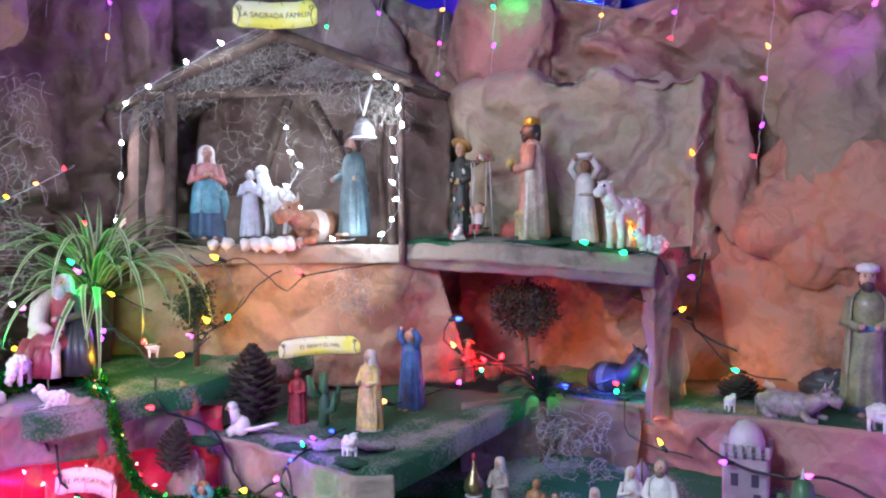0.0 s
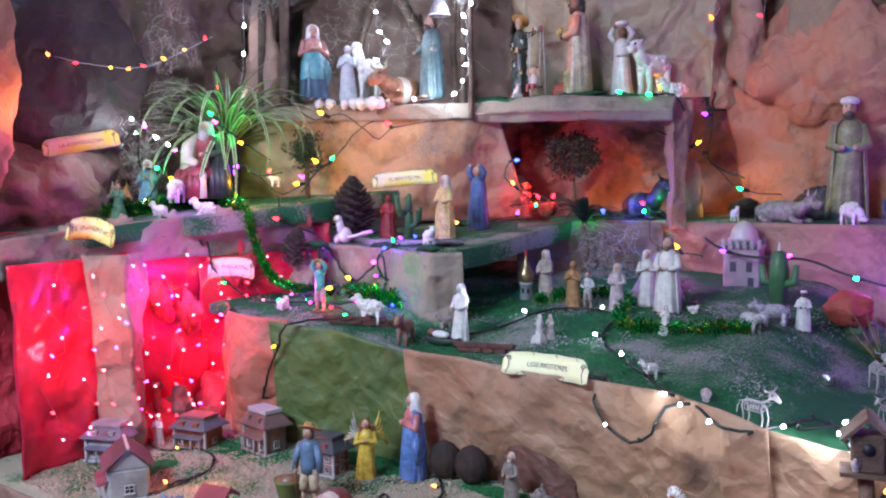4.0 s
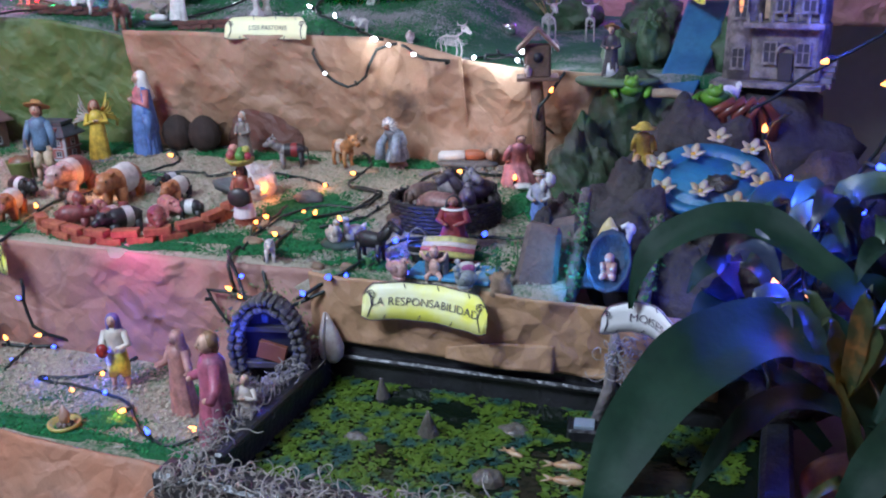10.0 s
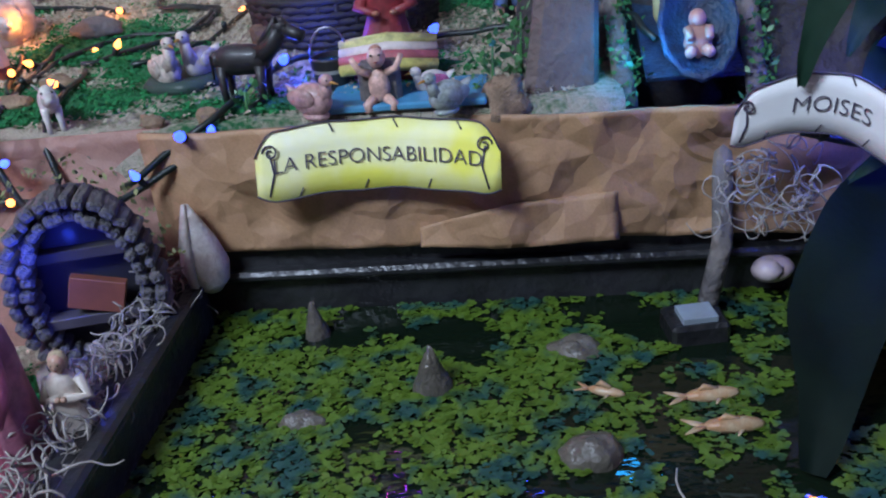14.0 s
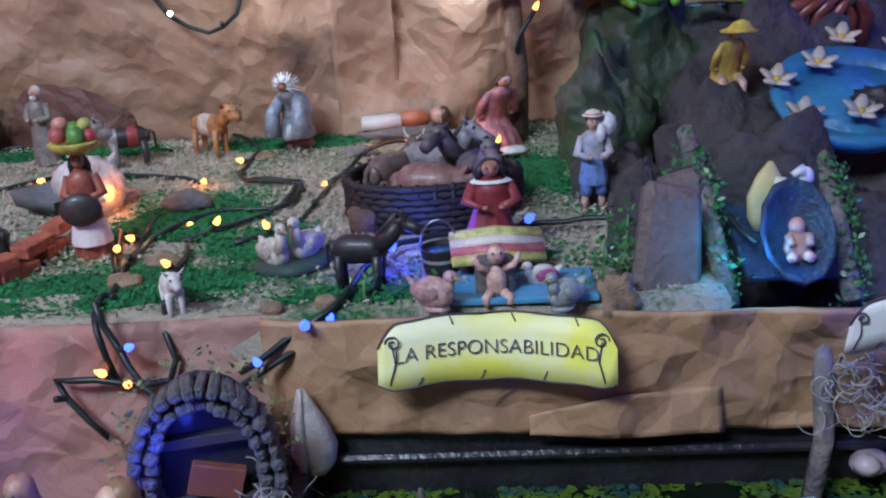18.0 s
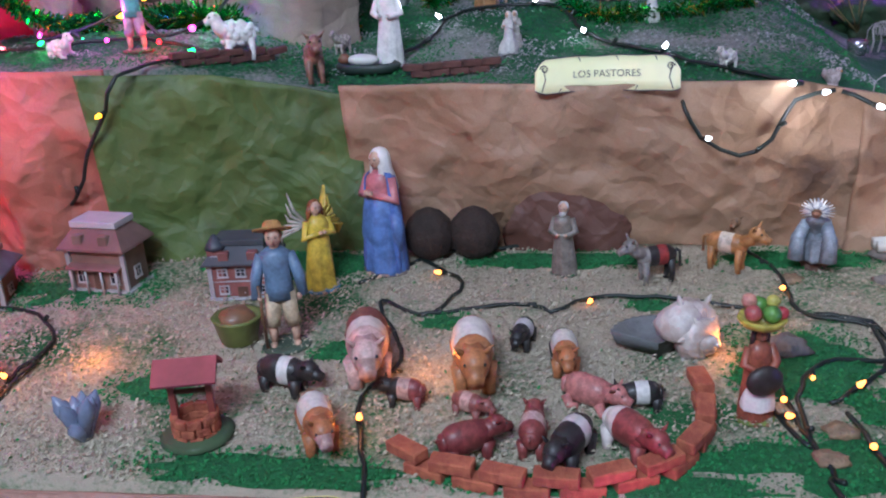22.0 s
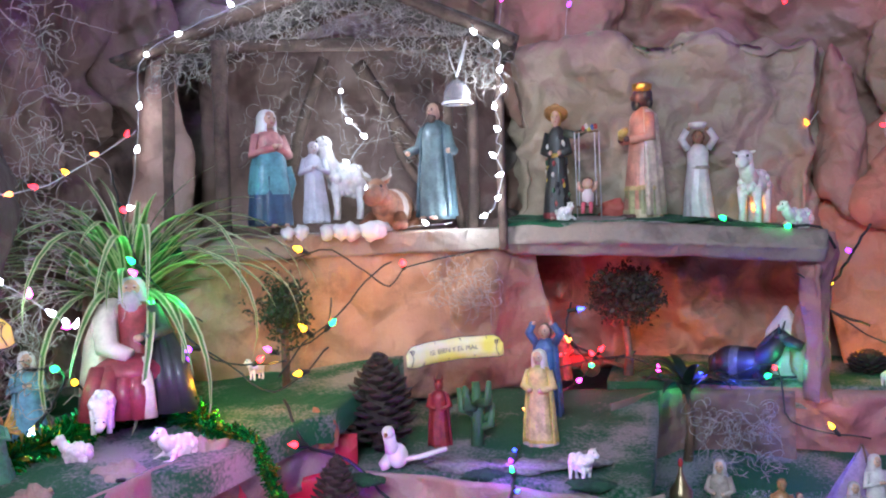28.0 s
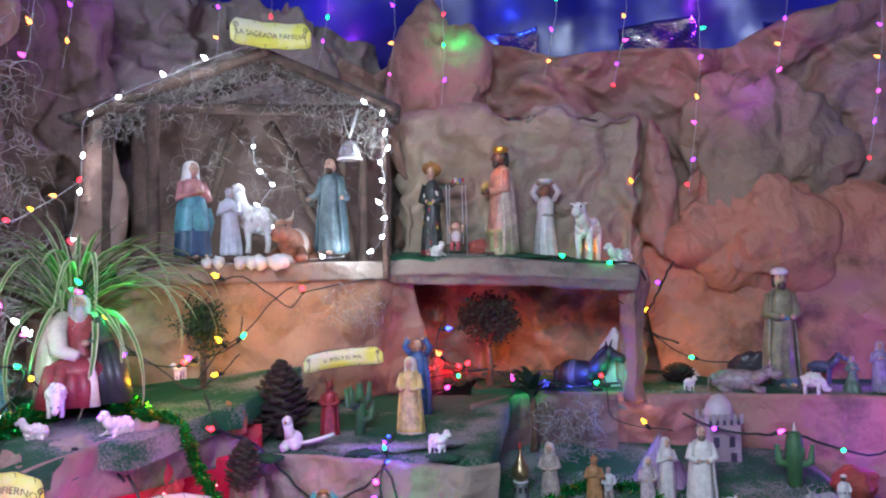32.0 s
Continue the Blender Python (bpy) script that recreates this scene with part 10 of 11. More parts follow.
light_string([(-0.195, 0.750, 0.349), (-0.092, 0.773, 0.410), (-0.047, 0.908, 0.427), (0.047, 0.967, 0.430), (0.230, 0.968, 0.439), (0.341, 0.900, 0.466), (0.373, 0.820, 0.449)], [BLUE], 0.14, size=0.012, power=4, label="dark green cable with blue bulbs past the seated woman", halo=0.1, nth=2)
light_string([(-2.177, 1.313, 0.465), (-1.971, 1.192, 0.456), (-1.835, 1.165, 0.454), (-1.723, 1.228, 0.459), (-1.609, 1.181, 0.456), (-1.551, 1.102, 0.450), (-1.564, 1.026, 0.444), (-1.557, 0.919, 0.435), (-1.551, 1.107, 0.450)], CLEAR, 0.15, "dark green cable with warm bulbs by the houses", halo=0.035, nth=3)
light_string([(-0.865, 0.629, 0.155), (-0.929, 0.872, 0.155), (-0.742, 0.854, 0.156), (-0.619, 0.822, 0.156), (-0.662, 0.659, 0.155), (-0.762, 0.615, 0.156), (-0.531, 0.590, 0.156), (-0.395, 0.488, 0.155), (-0.305, 0.471, 0.156), (-0.279, 0.545, 0.155)], [BLUE, WARM], 0.1, "dark green cable with blue and warm bulbs on the lowest terrace", halo=0.06, nth=3)
light_string([(-0.889, 0.740, 0.325), (-0.871, 0.730, 0.217), (-0.804, 0.769, 0.160), (-0.966, 0.724, 0.159)], [BLUE, WARM], 0.09, "dark green cable hanging from the riser")
light_string([(-0.341, 0.750, 0.440), (-0.322, 0.740, 0.383), (-0.236, 0.680, 0.340), (-0.165, 0.740, 0.355), (-0.045, 0.816, 0.416)], [BLUE], 0.09, "dark green cable round the grotto")
# blue and warm chain on the dark plant
light_string([(0.98, 1.25, 1.05), (0.93, 1.2, 0.92), (0.88, 1.1, 0.82), (0.88, 1.0, 0.72), (0.80, 0.85, 0.62), (0.74, 0.76, 0.52), (0.68, 0.70, 0.44), (0.70, 0.62, 0.34)], [BLUE, BLUE, WARM], 0.09, "cable with blue bulbs on the dark plant", size=0.013, power=5)
light_string([(0.70, 1.05, 0.70), (0.66, 1.0, 0.66), (0.72, 0.82, 0.56), (0.75, 0.7, 0.46), (0.83, 0.60, 0.40), (0.86, 0.54, 0.30), (0.80, 0.48, 0.2)], [WARM, BLUE, WARM], 0.09, "cable with warm bulbs on the dark plant", size=0.011, power=4)
light_string([(1.05, 1.9, 1.3), (1.0, 1.6, 1.05), (0.9, 1.35, 0.85), (0.74, 1.3, 0.74), (0.62, 1.25, 0.66)], [BLUE, WARM, BLUE], 0.1, "cable with blue bulbs beside the ceramic house", size=0.013, power=5)
light_string([(0.897, 1.080, 0.587), (0.814, 0.950, 0.514), (0.749, 0.820, 0.478), (0.695, 0.740, 0.444), (0.595, 0.690, 0.373), (0.491, 0.700, 0.381)], [BLUE], 0.085, "dark green cable with blue bulbs hanging before the leaves", size=0.012, power=5, halo=0.14, nth=2)
# coloured bulbs along the right riser
light_string([(-0.601, 2.400, 1.078), (-0.497, 2.360, 1.036), (-0.361, 2.340, 1.024), (-0.276, 2.400, 1.020), (-0.112, 2.400, 0.968), (-0.013, 2.400, 0.957), (0.121, 2.400, 1.022), (0.249, 2.400, 1.065), (0.389, 2.400, 1.106), (0.634, 2.450, 1.219)], [PURPLE, PINK, GREEN, RED, YELLOW, GREEN, PURPLE, PURPLE], 0.11, "dark cable with coloured bulbs along the orange riser", size=0.014, power=8, halo=0.12, nth=2)
light_string([(-0.795, 2.450, 1.441), (-0.715, 2.600, 1.375), (-0.688, 2.700, 1.322), (-0.558, 2.600, 1.237), (-0.421, 2.600, 1.217)], [YELLOW, GREEN, WARM], 0.16, "dark cable with amber bulbs on the orange rock", size=0.013, power=8, halo=0.1, nth=2, radius=0.0022)
light_string([(-1.433, 2.500, 1.176), (-1.247, 2.600, 1.193), (-1.047, 2.520, 1.134), (-0.856, 2.500, 1.193), (-0.814, 2.470, 1.048), (-0.626, 2.450, 1.015)], [RED, GREEN, RED, YELLOW, PURPLE, BLUE], 0.13, "dark cable with coloured bulbs under the kings' shelf", size=0.013, power=8, halo=0.1, nth=2, radius=0.0022)
light_string([(-1.00, 2.60, 1.587), (-0.93, 2.52, 1.576), (-0.88, 2.47, 1.566), (-0.80, 2.462, 1.562), (-0.735, 2.462, 1.560), (-0.70, 2.46, 1.50)], [GREEN, GREEN, PINK], 0.08, "dark cable with green bulbs at the shelf end", size=0.014, power=8, halo=0.1, nth=3)
light_string([(-1.949, 2.100, 1.418), (-1.925, 2.000, 1.349), (-2.004, 1.950, 1.307), (-2.269, 2.230, 1.260), (-2.232, 1.750, 1.488), (-2.316, 1.800, 1.564)], [GREEN, PINK, RED, RED, YELLOW], 0.11, "dark cable with red and green bulbs behind the plant", size=0.014, power=8, halo=0.1, nth=3, radius=0.0022)
light_string([(-2.553, 1.600, 1.530), (-2.423, 1.500, 1.350), (-2.282, 1.500, 1.321), (-2.359, 1.450, 1.166), (-2.307, 1.440, 1.102), (-2.090, 1.450, 1.129), (-1.991, 1.450, 1.066)], [WHITE, GREEN, WHITE, YELLOW, YELLOW, PINK], 0.1, "dark cable with coloured bulbs on the saint shelf", size=0.014, power=8, halo=0.1, nth=2)
light_string([(-2.754, 1.350, 1.185), (-2.648, 1.450, 1.239), (-2.371, 1.550, 1.318), (-2.257, 1.600, 1.253), (-2.137, 1.750, 1.339), (-1.973, 1.800, 1.237), (-1.874, 1.900, 1.324)], [YELLOW, PINK, YELLOW, PURPLE], 0.12, "dark cable with amber bulbs on the saint shelf", size=0.015, power=5.5, radius=0.0022)
light_string([(-2.433, 1.350, 1.488), (-2.405, 1.400, 1.496), (-2.382, 1.450, 1.513), (-2.295, 1.500, 1.443), (-2.408, 1.700, 1.386)], [WHITE, WHITE, PINK], 0.05, "clear wire with white lamps behind the announcing angel", 0.013, WIRE, 0.0012, 20, socket=False)
light_string([(-2.035, 1.950, 1.238), (-1.977, 1.980, 1.317), (-1.894, 2.020, 1.389), (-1.835, 2.050, 1.463), (-1.786, 2.100, 1.509)], [YELLOW], 0.14, "dark cable with amber bulbs on the brown paper", size=0.016, power=8, halo=0.1, nth=2, radius=0.0022)
light_string([(-1.492, 2.620, 1.159), (-1.446, 2.620, 1.184), (-1.410, 2.640, 1.224), (-1.315, 2.660, 1.179), (-1.221, 2.680, 1.196)], [RED, RED, RED, YELLOW, ORANGE], 0.06, "dark cable with red and amber bulbs round the cart", size=0.015, power=8, halo=0.12, nth=2)
light_string([(-0.610, 2.500, 1.561), (-0.669, 2.620, 1.421), (-0.700, 2.700, 1.330), (-0.578, 2.700, 1.273)], [PURPLE, None, YELLOW, None], 0.10, "dark cable with violet and amber bulbs on the orange rock", size=0.014, power=5.5)
light_string([(-1.214, 2.860, 1.873), (-1.089, 2.800, 1.752), (-0.946, 2.800, 1.776), (-0.800, 2.780, 1.758), (-0.695, 2.760, 1.883)], [YELLOW, RED, ORANGE], 0.10, "thin clear wire with amber lamps behind the kings", 0.013, WIRE, 0.0012, 5.5, socket=False)
light_string([(-1.905, 1.720, 1.235), (-1.852, 1.700, 1.145), (-1.790, 1.820, 1.072), (-1.619, 1.780, 0.940), (-1.476, 1.740, 0.992), (-1.414, 1.720, 1.046), (-1.379, 1.700, 0.956)], [RED, PURPLE, YELLOW, PINK, ORANGE, GREEN], 0.11, "dark cable with coloured bulbs on the grey riser", size=0.014, power=8, halo=0.1, nth=2)
light_string([(-1.772, 1.560, 0.887), (-1.693, 1.662, 0.900), (-1.614, 1.720, 0.934), (-1.488, 1.579, 0.891), (-1.444, 1.735, 0.902), (-1.379, 1.700, 0.950)], [GREEN, YELLOW, PINK, YELLOW, PURPLE], 0.10, "dark cable with coloured bulbs in the tinsel", size=0.014, power=8, halo=0.08, nth=2)
light_string([(-1.20, 2.60, 1.135), (-1.12, 2.54, 1.14), (-0.98, 2.52, 1.14), (-0.86, 2.53, 1.15), (-0.798, 2.500, 1.161)], [PINK, BLUE, GREEN, BLUE], 0.06, "dark cable with coloured bulbs before the donkey", size=0.014, power=8, halo=0.1, nth=2)
light_string([(-1.477, 2.163, 1.106), (-1.407, 2.380, 1.128), (-1.349, 2.569, 1.167), (-1.391, 2.400, 1.288), (-1.380, 2.450, 1.368)], [WARM, BLUE, PINK, GREEN], 0.06, "dark cable with coloured bulbs behind the saint figurine", size=0.014, power=8, halo=0.08, nth=3, radius=0.0022)
light_string([(-2.074, 2.000, 1.556), (-2.033, 2.030, 1.522), (-1.945, 2.100, 1.540), (-1.807, 2.150, 1.440), (-1.784, 2.200, 1.487), (-1.600, 2.400, 1.525)], [YELLOW, RED, PURPLE, GREEN], 0.13, "dark cable with amber bulbs under the stable floor", size=0.016, power=8, halo=0.12, nth=2, radius=0.0022)
light_string([(-2.402, 1.850, 1.753), (-2.325, 1.800, 1.573), (-2.232, 1.750, 1.461), (-2.083, 1.750, 1.314), (-1.915, 1.750, 1.313)], [RED, PINK, PURPLE, RED], 0.09, "dark cable with red bulbs among the striped leaves", size=0.014, power=8, halo=0.08, nth=3, radius=0.0022)
# red cave bulbs
RED_WIRE = mat("red_wire", (0.4, 0.03, 0.04), 0.4, 0.2, 40, 0)
for x0, y0, y1 in ((-1.89, 0.86, 1.02), (-1.88, 1.1, 1.26), (-1.90, 0.98, 1.16), (-1.885, 1.46, 1.54), (-1.83, 1.58, 1.68), (-1.90, 1.30, 1.42)):
    light_string([(x0 + 0.02 * math.cos(2.3 * k), y0 + 0.03 * math.sin(2.1 * k), 1.06 - 0.075 * k) for k in range(8)] + [(x0 + 0.02 * math.cos(1.3 * k), y1 + 0.03 * math.sin(1.7 * k), 0.53 + 0.07 * k) for k in range(8)], [HOT, RED, HOT, PINK], 0.10, "thin red wire with red bulbs hanging in the red cave", size=0.008, wire=RED_WIRE, radius=0.0008, power=14, jitter=0.03, socket=False)
# small white lamps on the stable
light_string([(-2.5, 2.02, 1.60), (-2.46, 2.03, 1.75), (-2.43, 2.02, 1.92), (-2.40, 2.02, 2.06), (-2.15, 2.12, 2.20), (-1.93, 2.2, 2.29)], [WHITE], 0.12, "clear wire with white lamps on the stable eave", 0.013, WIRE, 0.0012, 25, socket=False)
light_string([(-1.62, 2.38, 2.13), (-1.55, 2.40, 2.05), (-1.565, 2.40, 1.9), (-1.56, 2.40, 1.72), (-1.60, 2.36, 1.6)], [WHITE], 0.05, "clear wire with white lamps down the stable post", 0.013, WIRE, 0.0012, 25, jitter=0.012, socket=False)
light_string([(-2.0, 2.36, 2.02), (-2.0, 2.36, 1.92), (-1.94, 2.36, 1.85), (-2.0, 2.36, 1.76), (-1.92, 2.36, 1.70)], [WHITE], 0.07, "clear wire with white lamps inside the stable", 0.012, WIRE, 0.0012, 25, jitter=0.012, socket=False)
light_string([(-2.1, 2.1, 1.59), (-1.95, 2.2, 1.585), (-1.8, 2.27, 1.59), (-1.68, 2.33, 1.60)], [WHITE], 0.10, "clear wire with white lamps on the stable floor", 0.012, WIRE, 0.0012, 25, socket=False)
# fine hanging curtains of coloured lamps
CURTAIN = [PINK, PURPLE, RED, GREEN, PURPLE, WARM]
for k, (x, y, top_z, low_z) in enumerate(((-2.4, 1.75, 2.8, 2.3), (-2.45, 2.0, 2.8, 2.2), (-2.2, 2.5, 2.8, 2.1), (-2.05, 2.65, 2.8, 2.3), (-1.85, 2.7, 2.8, 2.3), (-1.6, 2.72, 2.8, 2.1), (-1.42, 2.74, 2.8, 1.85), (-1.0, 2.76, 2.8, 2.25), (-0.75, 2.74, 2.8, 2.2), (-0.5, 2.72, 2.8, 1.8), (-0.2, 2.7, 2.8, 2.2), (-2.15, 1.2, 2.8, 2.1), (-2.2, 1.45, 2.8, 2.1), (0.1, 2.7, 2.8, 1.9))):
    light_string([(x, y, top_z), (x + 0.02, y, (top_z + low_z) / 2), (x - 0.03, y, low_z)], CURTAIN[k % 3 :] + CURTAIN[: k % 3], 0.095, "thin clear wire with tiny coloured lamps hanging down", 0.012, WIRE, 0.0009, 5.5, socket=False)
light_string([(-2.388, 1.100, 1.721), (-2.319, 1.250, 1.691), (-2.283, 1.450, 1.697), (-2.226, 1.700, 1.825)], [WARM, RED, YELLOW], 0.07, "thin clear wire with red and amber lamps across the dark rock", 0.011, WIRE, 0.0014, 5.5, socket=False)

# ---- light from the bulbs ----


def bulb_glow(x, y, z, w, c):
    glow(x, y, z, w * (1.0 if c in (WHITE, WARM) else 1.7), c)


bulb_glow(-1.64, 2.30, 1.63, 1.8, WHITE)
bulb_glow(-1.96, 2.30, 1.90, 2.3, WHITE)
bulb_glow(-1.60, 2.34, 1.95, 1.2, WHITE)
bulb_glow(-2.42, 1.96, 1.9, 0.3, WHITE)
bulb_glow(-2.05, 2.05, 2.2, 1.2, WHITE)
bulb_glow(-1.94, 1.57, 0.74, 0.4, HOT)
bulb_glow(-1.92, 1.42, 0.66, 0.2, RED)
bulb_glow(-1.92, 1.30, 0.9, 0.6, HOT)
bulb_glow(-1.91, 1.63, 0.82, 0.7, PURPLE)
bulb_glow(-1.92, 0.93, 0.8, 0.7, HOT)
bulb_glow(-1.36, 2.56, 1.24, 0.75, RED)
bulb_glow(-1.12, 2.80, 1.20, 0.4, ORANGE)
bulb_glow(-0.86, 2.60, 1.22, 1.3, PURPLE)
bulb_glow(-0.60, 2.70, 1.24, 0.35, ORANGE)
bulb_glow(-1.42, 2.62, 1.2, 0.5, RED)
bulb_glow(-0.92, 2.52, 1.2, 0.6, BLUE)
bulb_glow(-0.88, 2.66, 1.62, 0.12, ORANGE)
bulb_glow(-0.66, 2.60, 1.58, 0.25, RED)
bulb_glow(-0.82, 2.54, 1.19, 0.14, GREEN)
bulb_glow(-0.86, 2.46, 1.60, 0.08, GREEN)
bulb_glow(-1.2, 2.5, 1.95, 0.3, WARM)
bulb_glow(-0.05, 2.34, 1.0, 0.7, PURPLE)
bulb_glow(0.28, 2.30, 1.05, 1.6, PURPLE)
bulb_glow(0.05, 2.58, 1.22, 0.9, PURPLE)
bulb_glow(0.6, 2.30, 1.0, 1.9, PURPLE)
bulb_glow(0.55, 0.70, 0.44, 0.3, BLUE)
bulb_glow(-0.62, 2.34, 0.98, 0.2, PINK)
bulb_glow(-0.78, 2.28, 1.08, 0.6, BLUE)
bulb_glow(-1.0, 1.66, 0.93, 0.12, WHITE)
bulb_glow(0.02, 1.42, 0.76, 0.95, WHITE)
bulb_glow(-0.3, 1.38, 0.73, 0.6, WHITE)
bulb_glow(0.2, 1.5, 0.78, 0.35, WHITE)
bulb_glow(-0.62, 1.62, 0.92, 0.2, WHITE)
bulb_glow(-0.02, 0.93, 0.47, 0.14, BLUE)
bulb_glow(0.37, 0.77, 0.46, 0.12, (0.02, 0.35, 1))
bulb_glow(-0.24, 0.60, 0.33, 0.16, BLUE)
bulb_glow(-0.62, 0.62, 0.22, 0.3, BLUE)
bulb_glow(0.72, 0.78, 0.64, 1.1, BLUE)
bulb_glow(0.85, 0.6, 0.5, 0.3, BLUE)
bulb_glow(0.70, 0.66, 0.52, 0.4, BLUE)
bulb_glow(0.92, 1.2, 1.0, 1.0, BLUE)
bulb_glow(0.78, 1.3, 0.85, 0.6, BLUE)
bulb_glow(0.345, 0.80, 0.45, 0.05, (0.02, 0.4, 1))
bulb_glow(-0.5, 2.42, 1.0, 0.25, PURPLE)
bulb_glow(0.80, 0.5, 0.4, 0.06, WARM)
bulb_glow(0.68, 1.0, 0.7, 0.35, WARM)
bulb_glow(0.72, 0.62, 0.46, 0.2, WARM)
bulb_glow(-0.45, 1.1, 0.47, 0.15, WARM)
bulb_glow(-0.9, 1.05, 0.47, 0.15, WARM)
bulb_glow(-1.45, 1.05, 0.47, 0.2, WARM)
bulb_glow(-0.05, 1.3, 0.5, 0.15, WARM)
bulb_glow(-0.6, 0.70, 0.42, 0.2, PINK)
bulb_glow(-1.3, 0.66, 0.3, 0.4, BLUE)
bulb_glow(-1.95, 1.72, 1.32, 0.4, YELLOW)
bulb_glow(-2.2, 1.7, 1.45, 0.3, GREEN)
bulb_glow(-1.72, 2.15, 1.45, 0.35, YELLOW)
bulb_glow(-1.45, 1.75, 1.12, 0.7, PURPLE)
bulb_glow(-1.55, 1.55, 0.95, 0.4, PINK)
bulb_glow(-1.4, 1.65, 0.98, 0.3, GREEN)
bulb_glow(-2.05, 1.42, 1.28, 0.55, PURPLE)
bulb_glow(-1.4, 2.60, 2.3, 0.3, PINK)
bulb_glow(-0.95, 2.60, 2.35, 0.45, PURPLE)
bulb_glow(-2.3, 2.1, 2.50, 1.0, PURPLE)
bulb_glow(-0.4, 2.6, 2.3, 0.5, PINK)
bulb_glow(-2.15, 1.3, 2.45, 0.6, GREEN)
bulb_glow(-2.1, 0.95, 1.5, 0.8, WARM)
bulb_glow(-2.1, 1.1, 2.2, 0.55, PURPLE)
bulb_glow(-2.2, 1.8, 2.5, 0.45, PURPLE)
bulb_glow(-2.1, 1.5, 1.7, 0.5, WHITE)
bulb_glow(-2.32, 1.36, 1.47, 1.2, WHITE)
bulb_glow(-2.15, 1.75, 1.5, 0.4, GREEN)
bulb_glow(-2.05, 1.66, 1.28, 0.4, YELLOW)
bulb_glow(-1.9, 2.06, 1.40, 0.4, YELLOW)
bulb_glow(-2.1, 1.05, 1.35, 0.45, PINK)
bulb_glow(-1.85, 1.45, 1.24, 0.4, PINK)
bulb_glow(-1.66, 1.62, 0.92, 0.2, PURPLE)
bulb_glow(-1.84, 1.22, 0.98, 0.9, PURPLE)
bulb_glow(-1.95, 1.36, 0.95, 0.3, PURPLE)
bulb_glow(-1.80, 1.28, 0.90, 0.4, RED)
bulb_glow(-1.85, 0.85, 1.0, 0.6, RED)
bulb_glow(-1.85, 1.66, 0.85, 0.4, RED)
bulb_glow(-1.35, 2.76, 2.42, 0.4, GREEN)
bulb_glow(-2.0, 3.0, 2.66, 0.7, PURPLE)
bulb_glow(-1.2, 3.02, 2.66, 0.7, BLUE)
bulb_glow(-0.4, 3.0, 2.64, 0.7, PURPLE)
bulb_glow(0.3, 2.95, 2.64, 0.6, BLUE)
bulb_glow(-0.3, 2.7, 2.2, 0.5, PURPLE)
bulb_glow(0.2, 2.68, 2.2, 0.5, BLUE)

# ---- loose sawdust, the smallest pieces last ----
# mats of dyed green sawdust: x, y, half width, half depth
LAWNS = [(-0.70, 1.45, 0.24, 0.045), (-0.27, 1.45, 0.17, 0.05), (-1.22, 1.44, 0.22, 0.07), (-1.6, 1.3, 0.2, 0.09), (-0.34, 1.10, 0.12, 0.13), (-0.22, 0.98, 0.10, 0.08), (-0.35, 0.86, 0.24, 0.07), (-0.62, 0.81, 0.3, 0.035), (-1.1, 0.82, 0.22, 0.05), (-1.32, 1.0, 0.09, 0.06), (-1.05, 1.12, 0.07, 0.04), (-0.9, 1.22, 0.06, 0.03), (0.16, 1.22, 0.08, 0.12), (0.1, 0.9, 0.10, 0.06), (-0.05, 0.82, 0.12, 0.03), (-1.75, 1.05, 0.1, 0.1), (-0.55, 1.28, 0.05, 0.03)]
LAWNS_LOW = [(-0.75, 0.46, 0.4, 0.045), (-0.5, 0.52, 0.09, 0.04), (-0.36, 0.66, 0.08, 0.05), (-0.95, 0.6, 0.1, 0.05), (-0.3, 0.45, 0.12, 0.04)]


def in_lawn(x, y, lawns):
    return max(1 - ((x - a) / w) ** 2 - ((y - c) / d) ** 2 for a, c, w, d in lawns) + 0.75 * noise.noise(Vector((x * 17, y * 17, 5)))


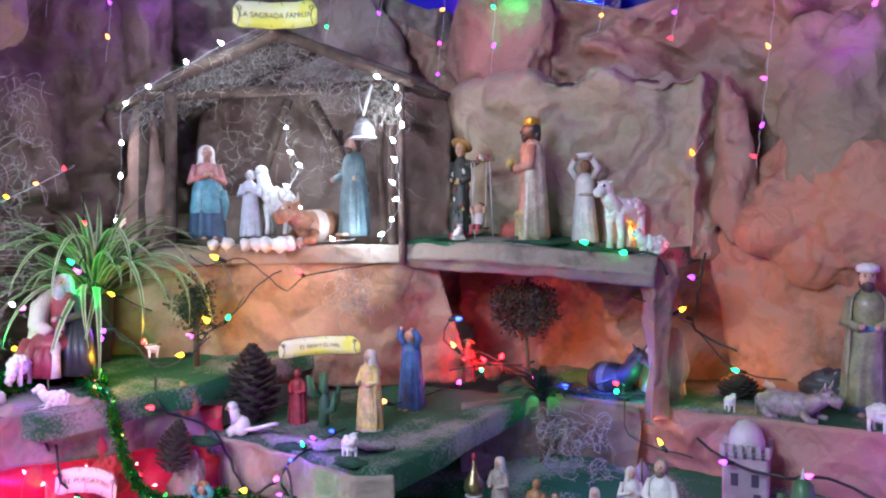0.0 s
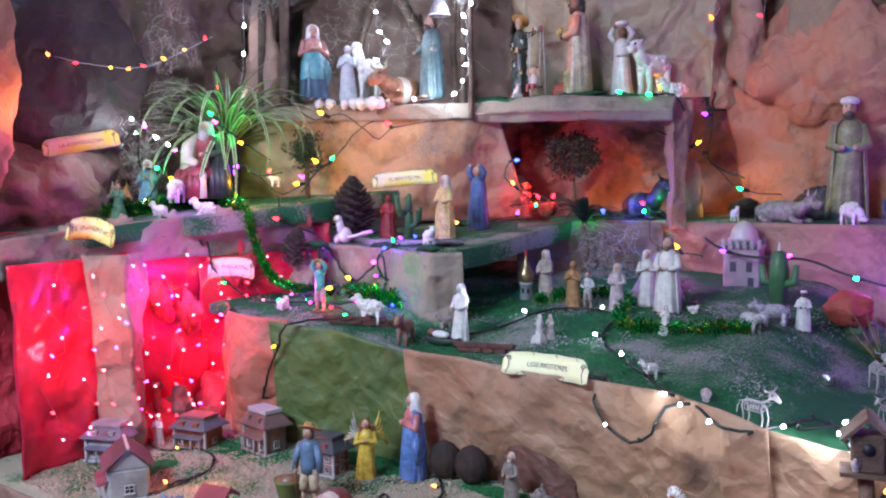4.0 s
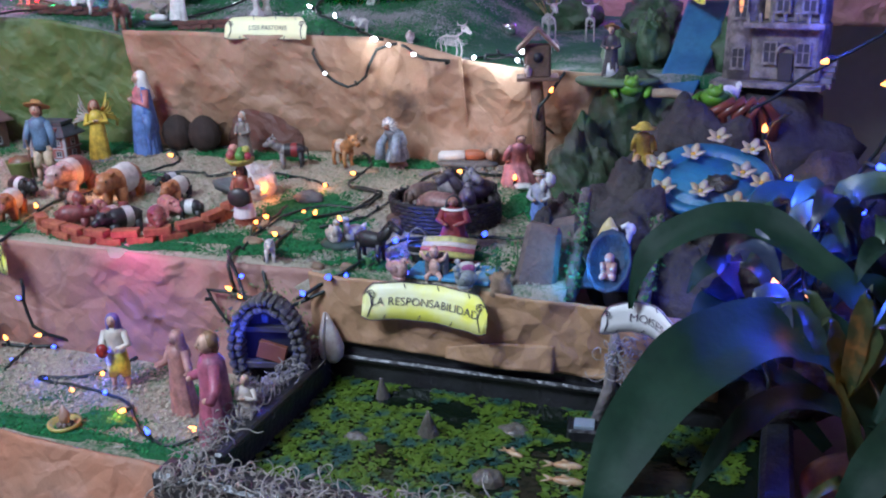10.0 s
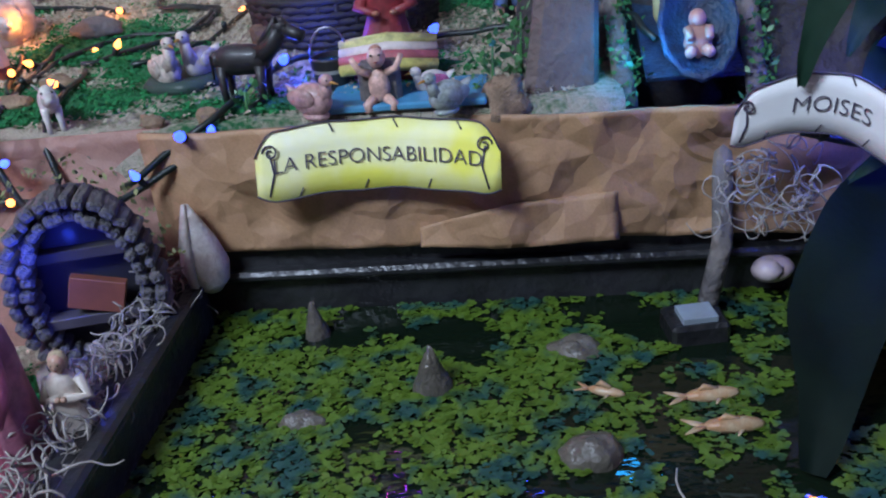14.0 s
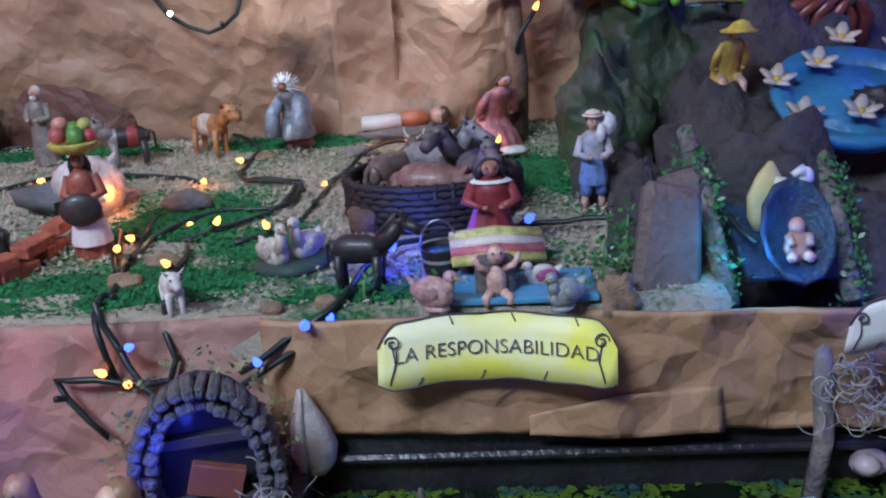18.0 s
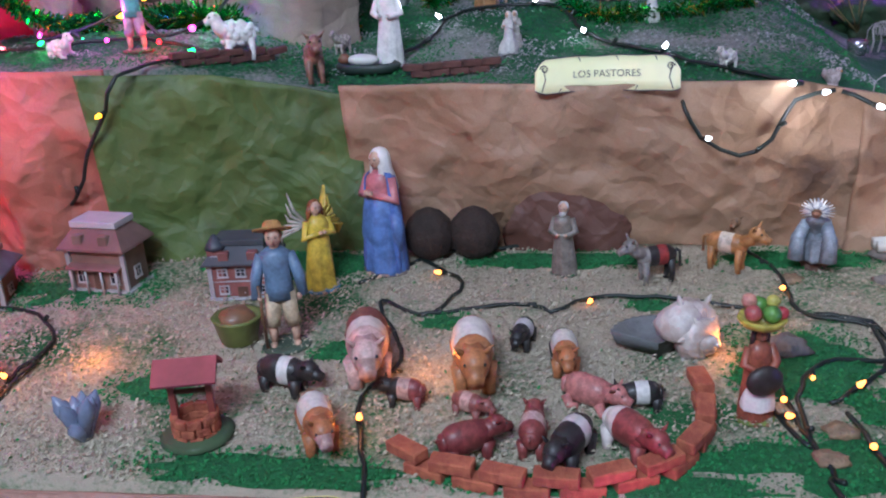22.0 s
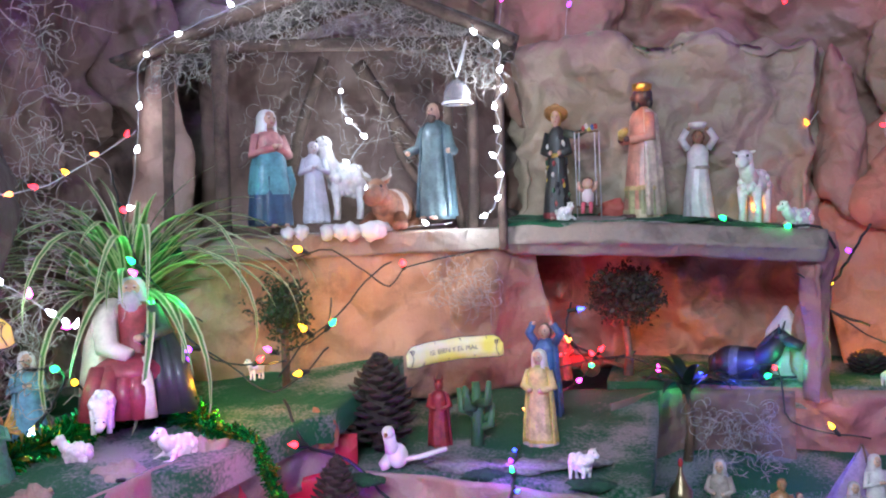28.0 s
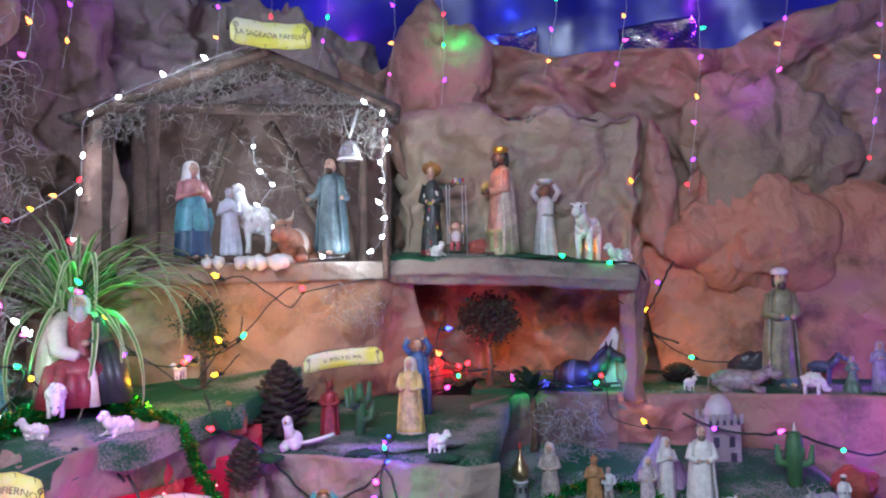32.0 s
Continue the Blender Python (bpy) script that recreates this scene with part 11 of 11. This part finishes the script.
def chips(name, x0, x1, y0, y1, height, count, label, front=None, lawns=None, dust=(0.54, 0.47, 0.35)):
    tan, green = mat("loose_sawdust_%d" % (dust[2] * 100), dust, 0.95, 0.4, 200, 0.2), mat("loose_green_sawdust", (0.014, 0.22, 0.06), 0.95, 0.4, 200, 0.2)
    s = Shape()
    for k in range(count):
        x, y = random.uniform(x0, x1), random.uniform(y0, y1)
        if front and y < front(x):
            continue
        if lawns:
            g = in_lawn(x, y, lawns) + random.uniform(-0.15, 0.15)
            if g < 0.1 and random.random() < 0.35:
                continue
            g -= 0.1
        else:
            g = noise.noise(Vector((x * 4, y * 5, 4))) + 0.5 * noise.noise(Vector((x * 14, y * 16, 9))) + random.uniform(-0.09, 0.09) + 0.12 + (0.7 * smooth_step(0.09, 0.02, y - front(x)) if front else 0)
        m = green if g > 0 or random.random() < 0.03 else tan
        n, a = random.uniform(0.0018, 0.0048), random.uniform(0, 6.28)
        c, d = math.cos(a) * n, math.sin(a) * n
        z = height(x, y) + random.uniform(0.001, 0.006)
        s.add([(x - c, y - d, z), (x + d * 0.5, y - c * 0.5, z + n * 0.3), (x + c, y + d, z + random.uniform(0, n)), (x - d * 0.4, y + c * 0.4, z + n * 0.9)], [(0, 1, 2), (0, 2, 3), (0, 1, 3), (1, 2, 3)], m, False)
    s.make(name, label=label, category="sawdust", kind="stuff")


chips("sawdust_pigs", -2.0, 0.30, 0.785, 1.5, z_pigs, 62000, "loose beige and green sawdust on the pig terrace", lawns=LAWNS)
chips("sawdust_low", -1.3, -0.19, 0.43, 0.75, z_low, 14000, "loose beige and green sawdust on the lowest terrace", lawns=LAWNS_LOW)
chips("sawdust_herd", -1.9, -0.12, 1.4, 2.3, z_herd, 26000, "loose sawdust on the herd terrace", front=lambda x: herd_front(x) + 0.01, dust=(0.42, 0.43, 0.42))

# soft mats under the green chips
LAWN = mat("green_sawdust_mat", (0.012, 0.18, 0.055), 0.95, 0.5, 160, 0.9, second=(0.02, 0.25, 0.075))
for lawns, height in ((LAWNS, z_pigs), (LAWNS_LOW, z_low)):
    for x, y, w, d in lawns:
        s = Shape()
        rings = []
        for f, up in ((1.0, -0.004), (0.85, 0.0025), (0.5, 0.0045), (0.05, 0.005)):
            rings.append([(x + w * f * 0.9 * c * n, y + d * f * 0.9 * e * n, height(x + w * f * 0.9 * c, y + d * f * 0.9 * e) + up) for c, e, n in ((math.cos(a), math.sin(a), 0.85 + 0.55 * noise.noise(Vector((math.cos(a) * 2.2 + x * 9, math.sin(a) * 2.2, y * 5)))) for a in (j * 0.157 for j in range(40)))])
        s.rings(rings, LAWN).make("green_sawdust_mat", label="mat of bright green dyed sawdust", category="sawdust", kind="stuff")
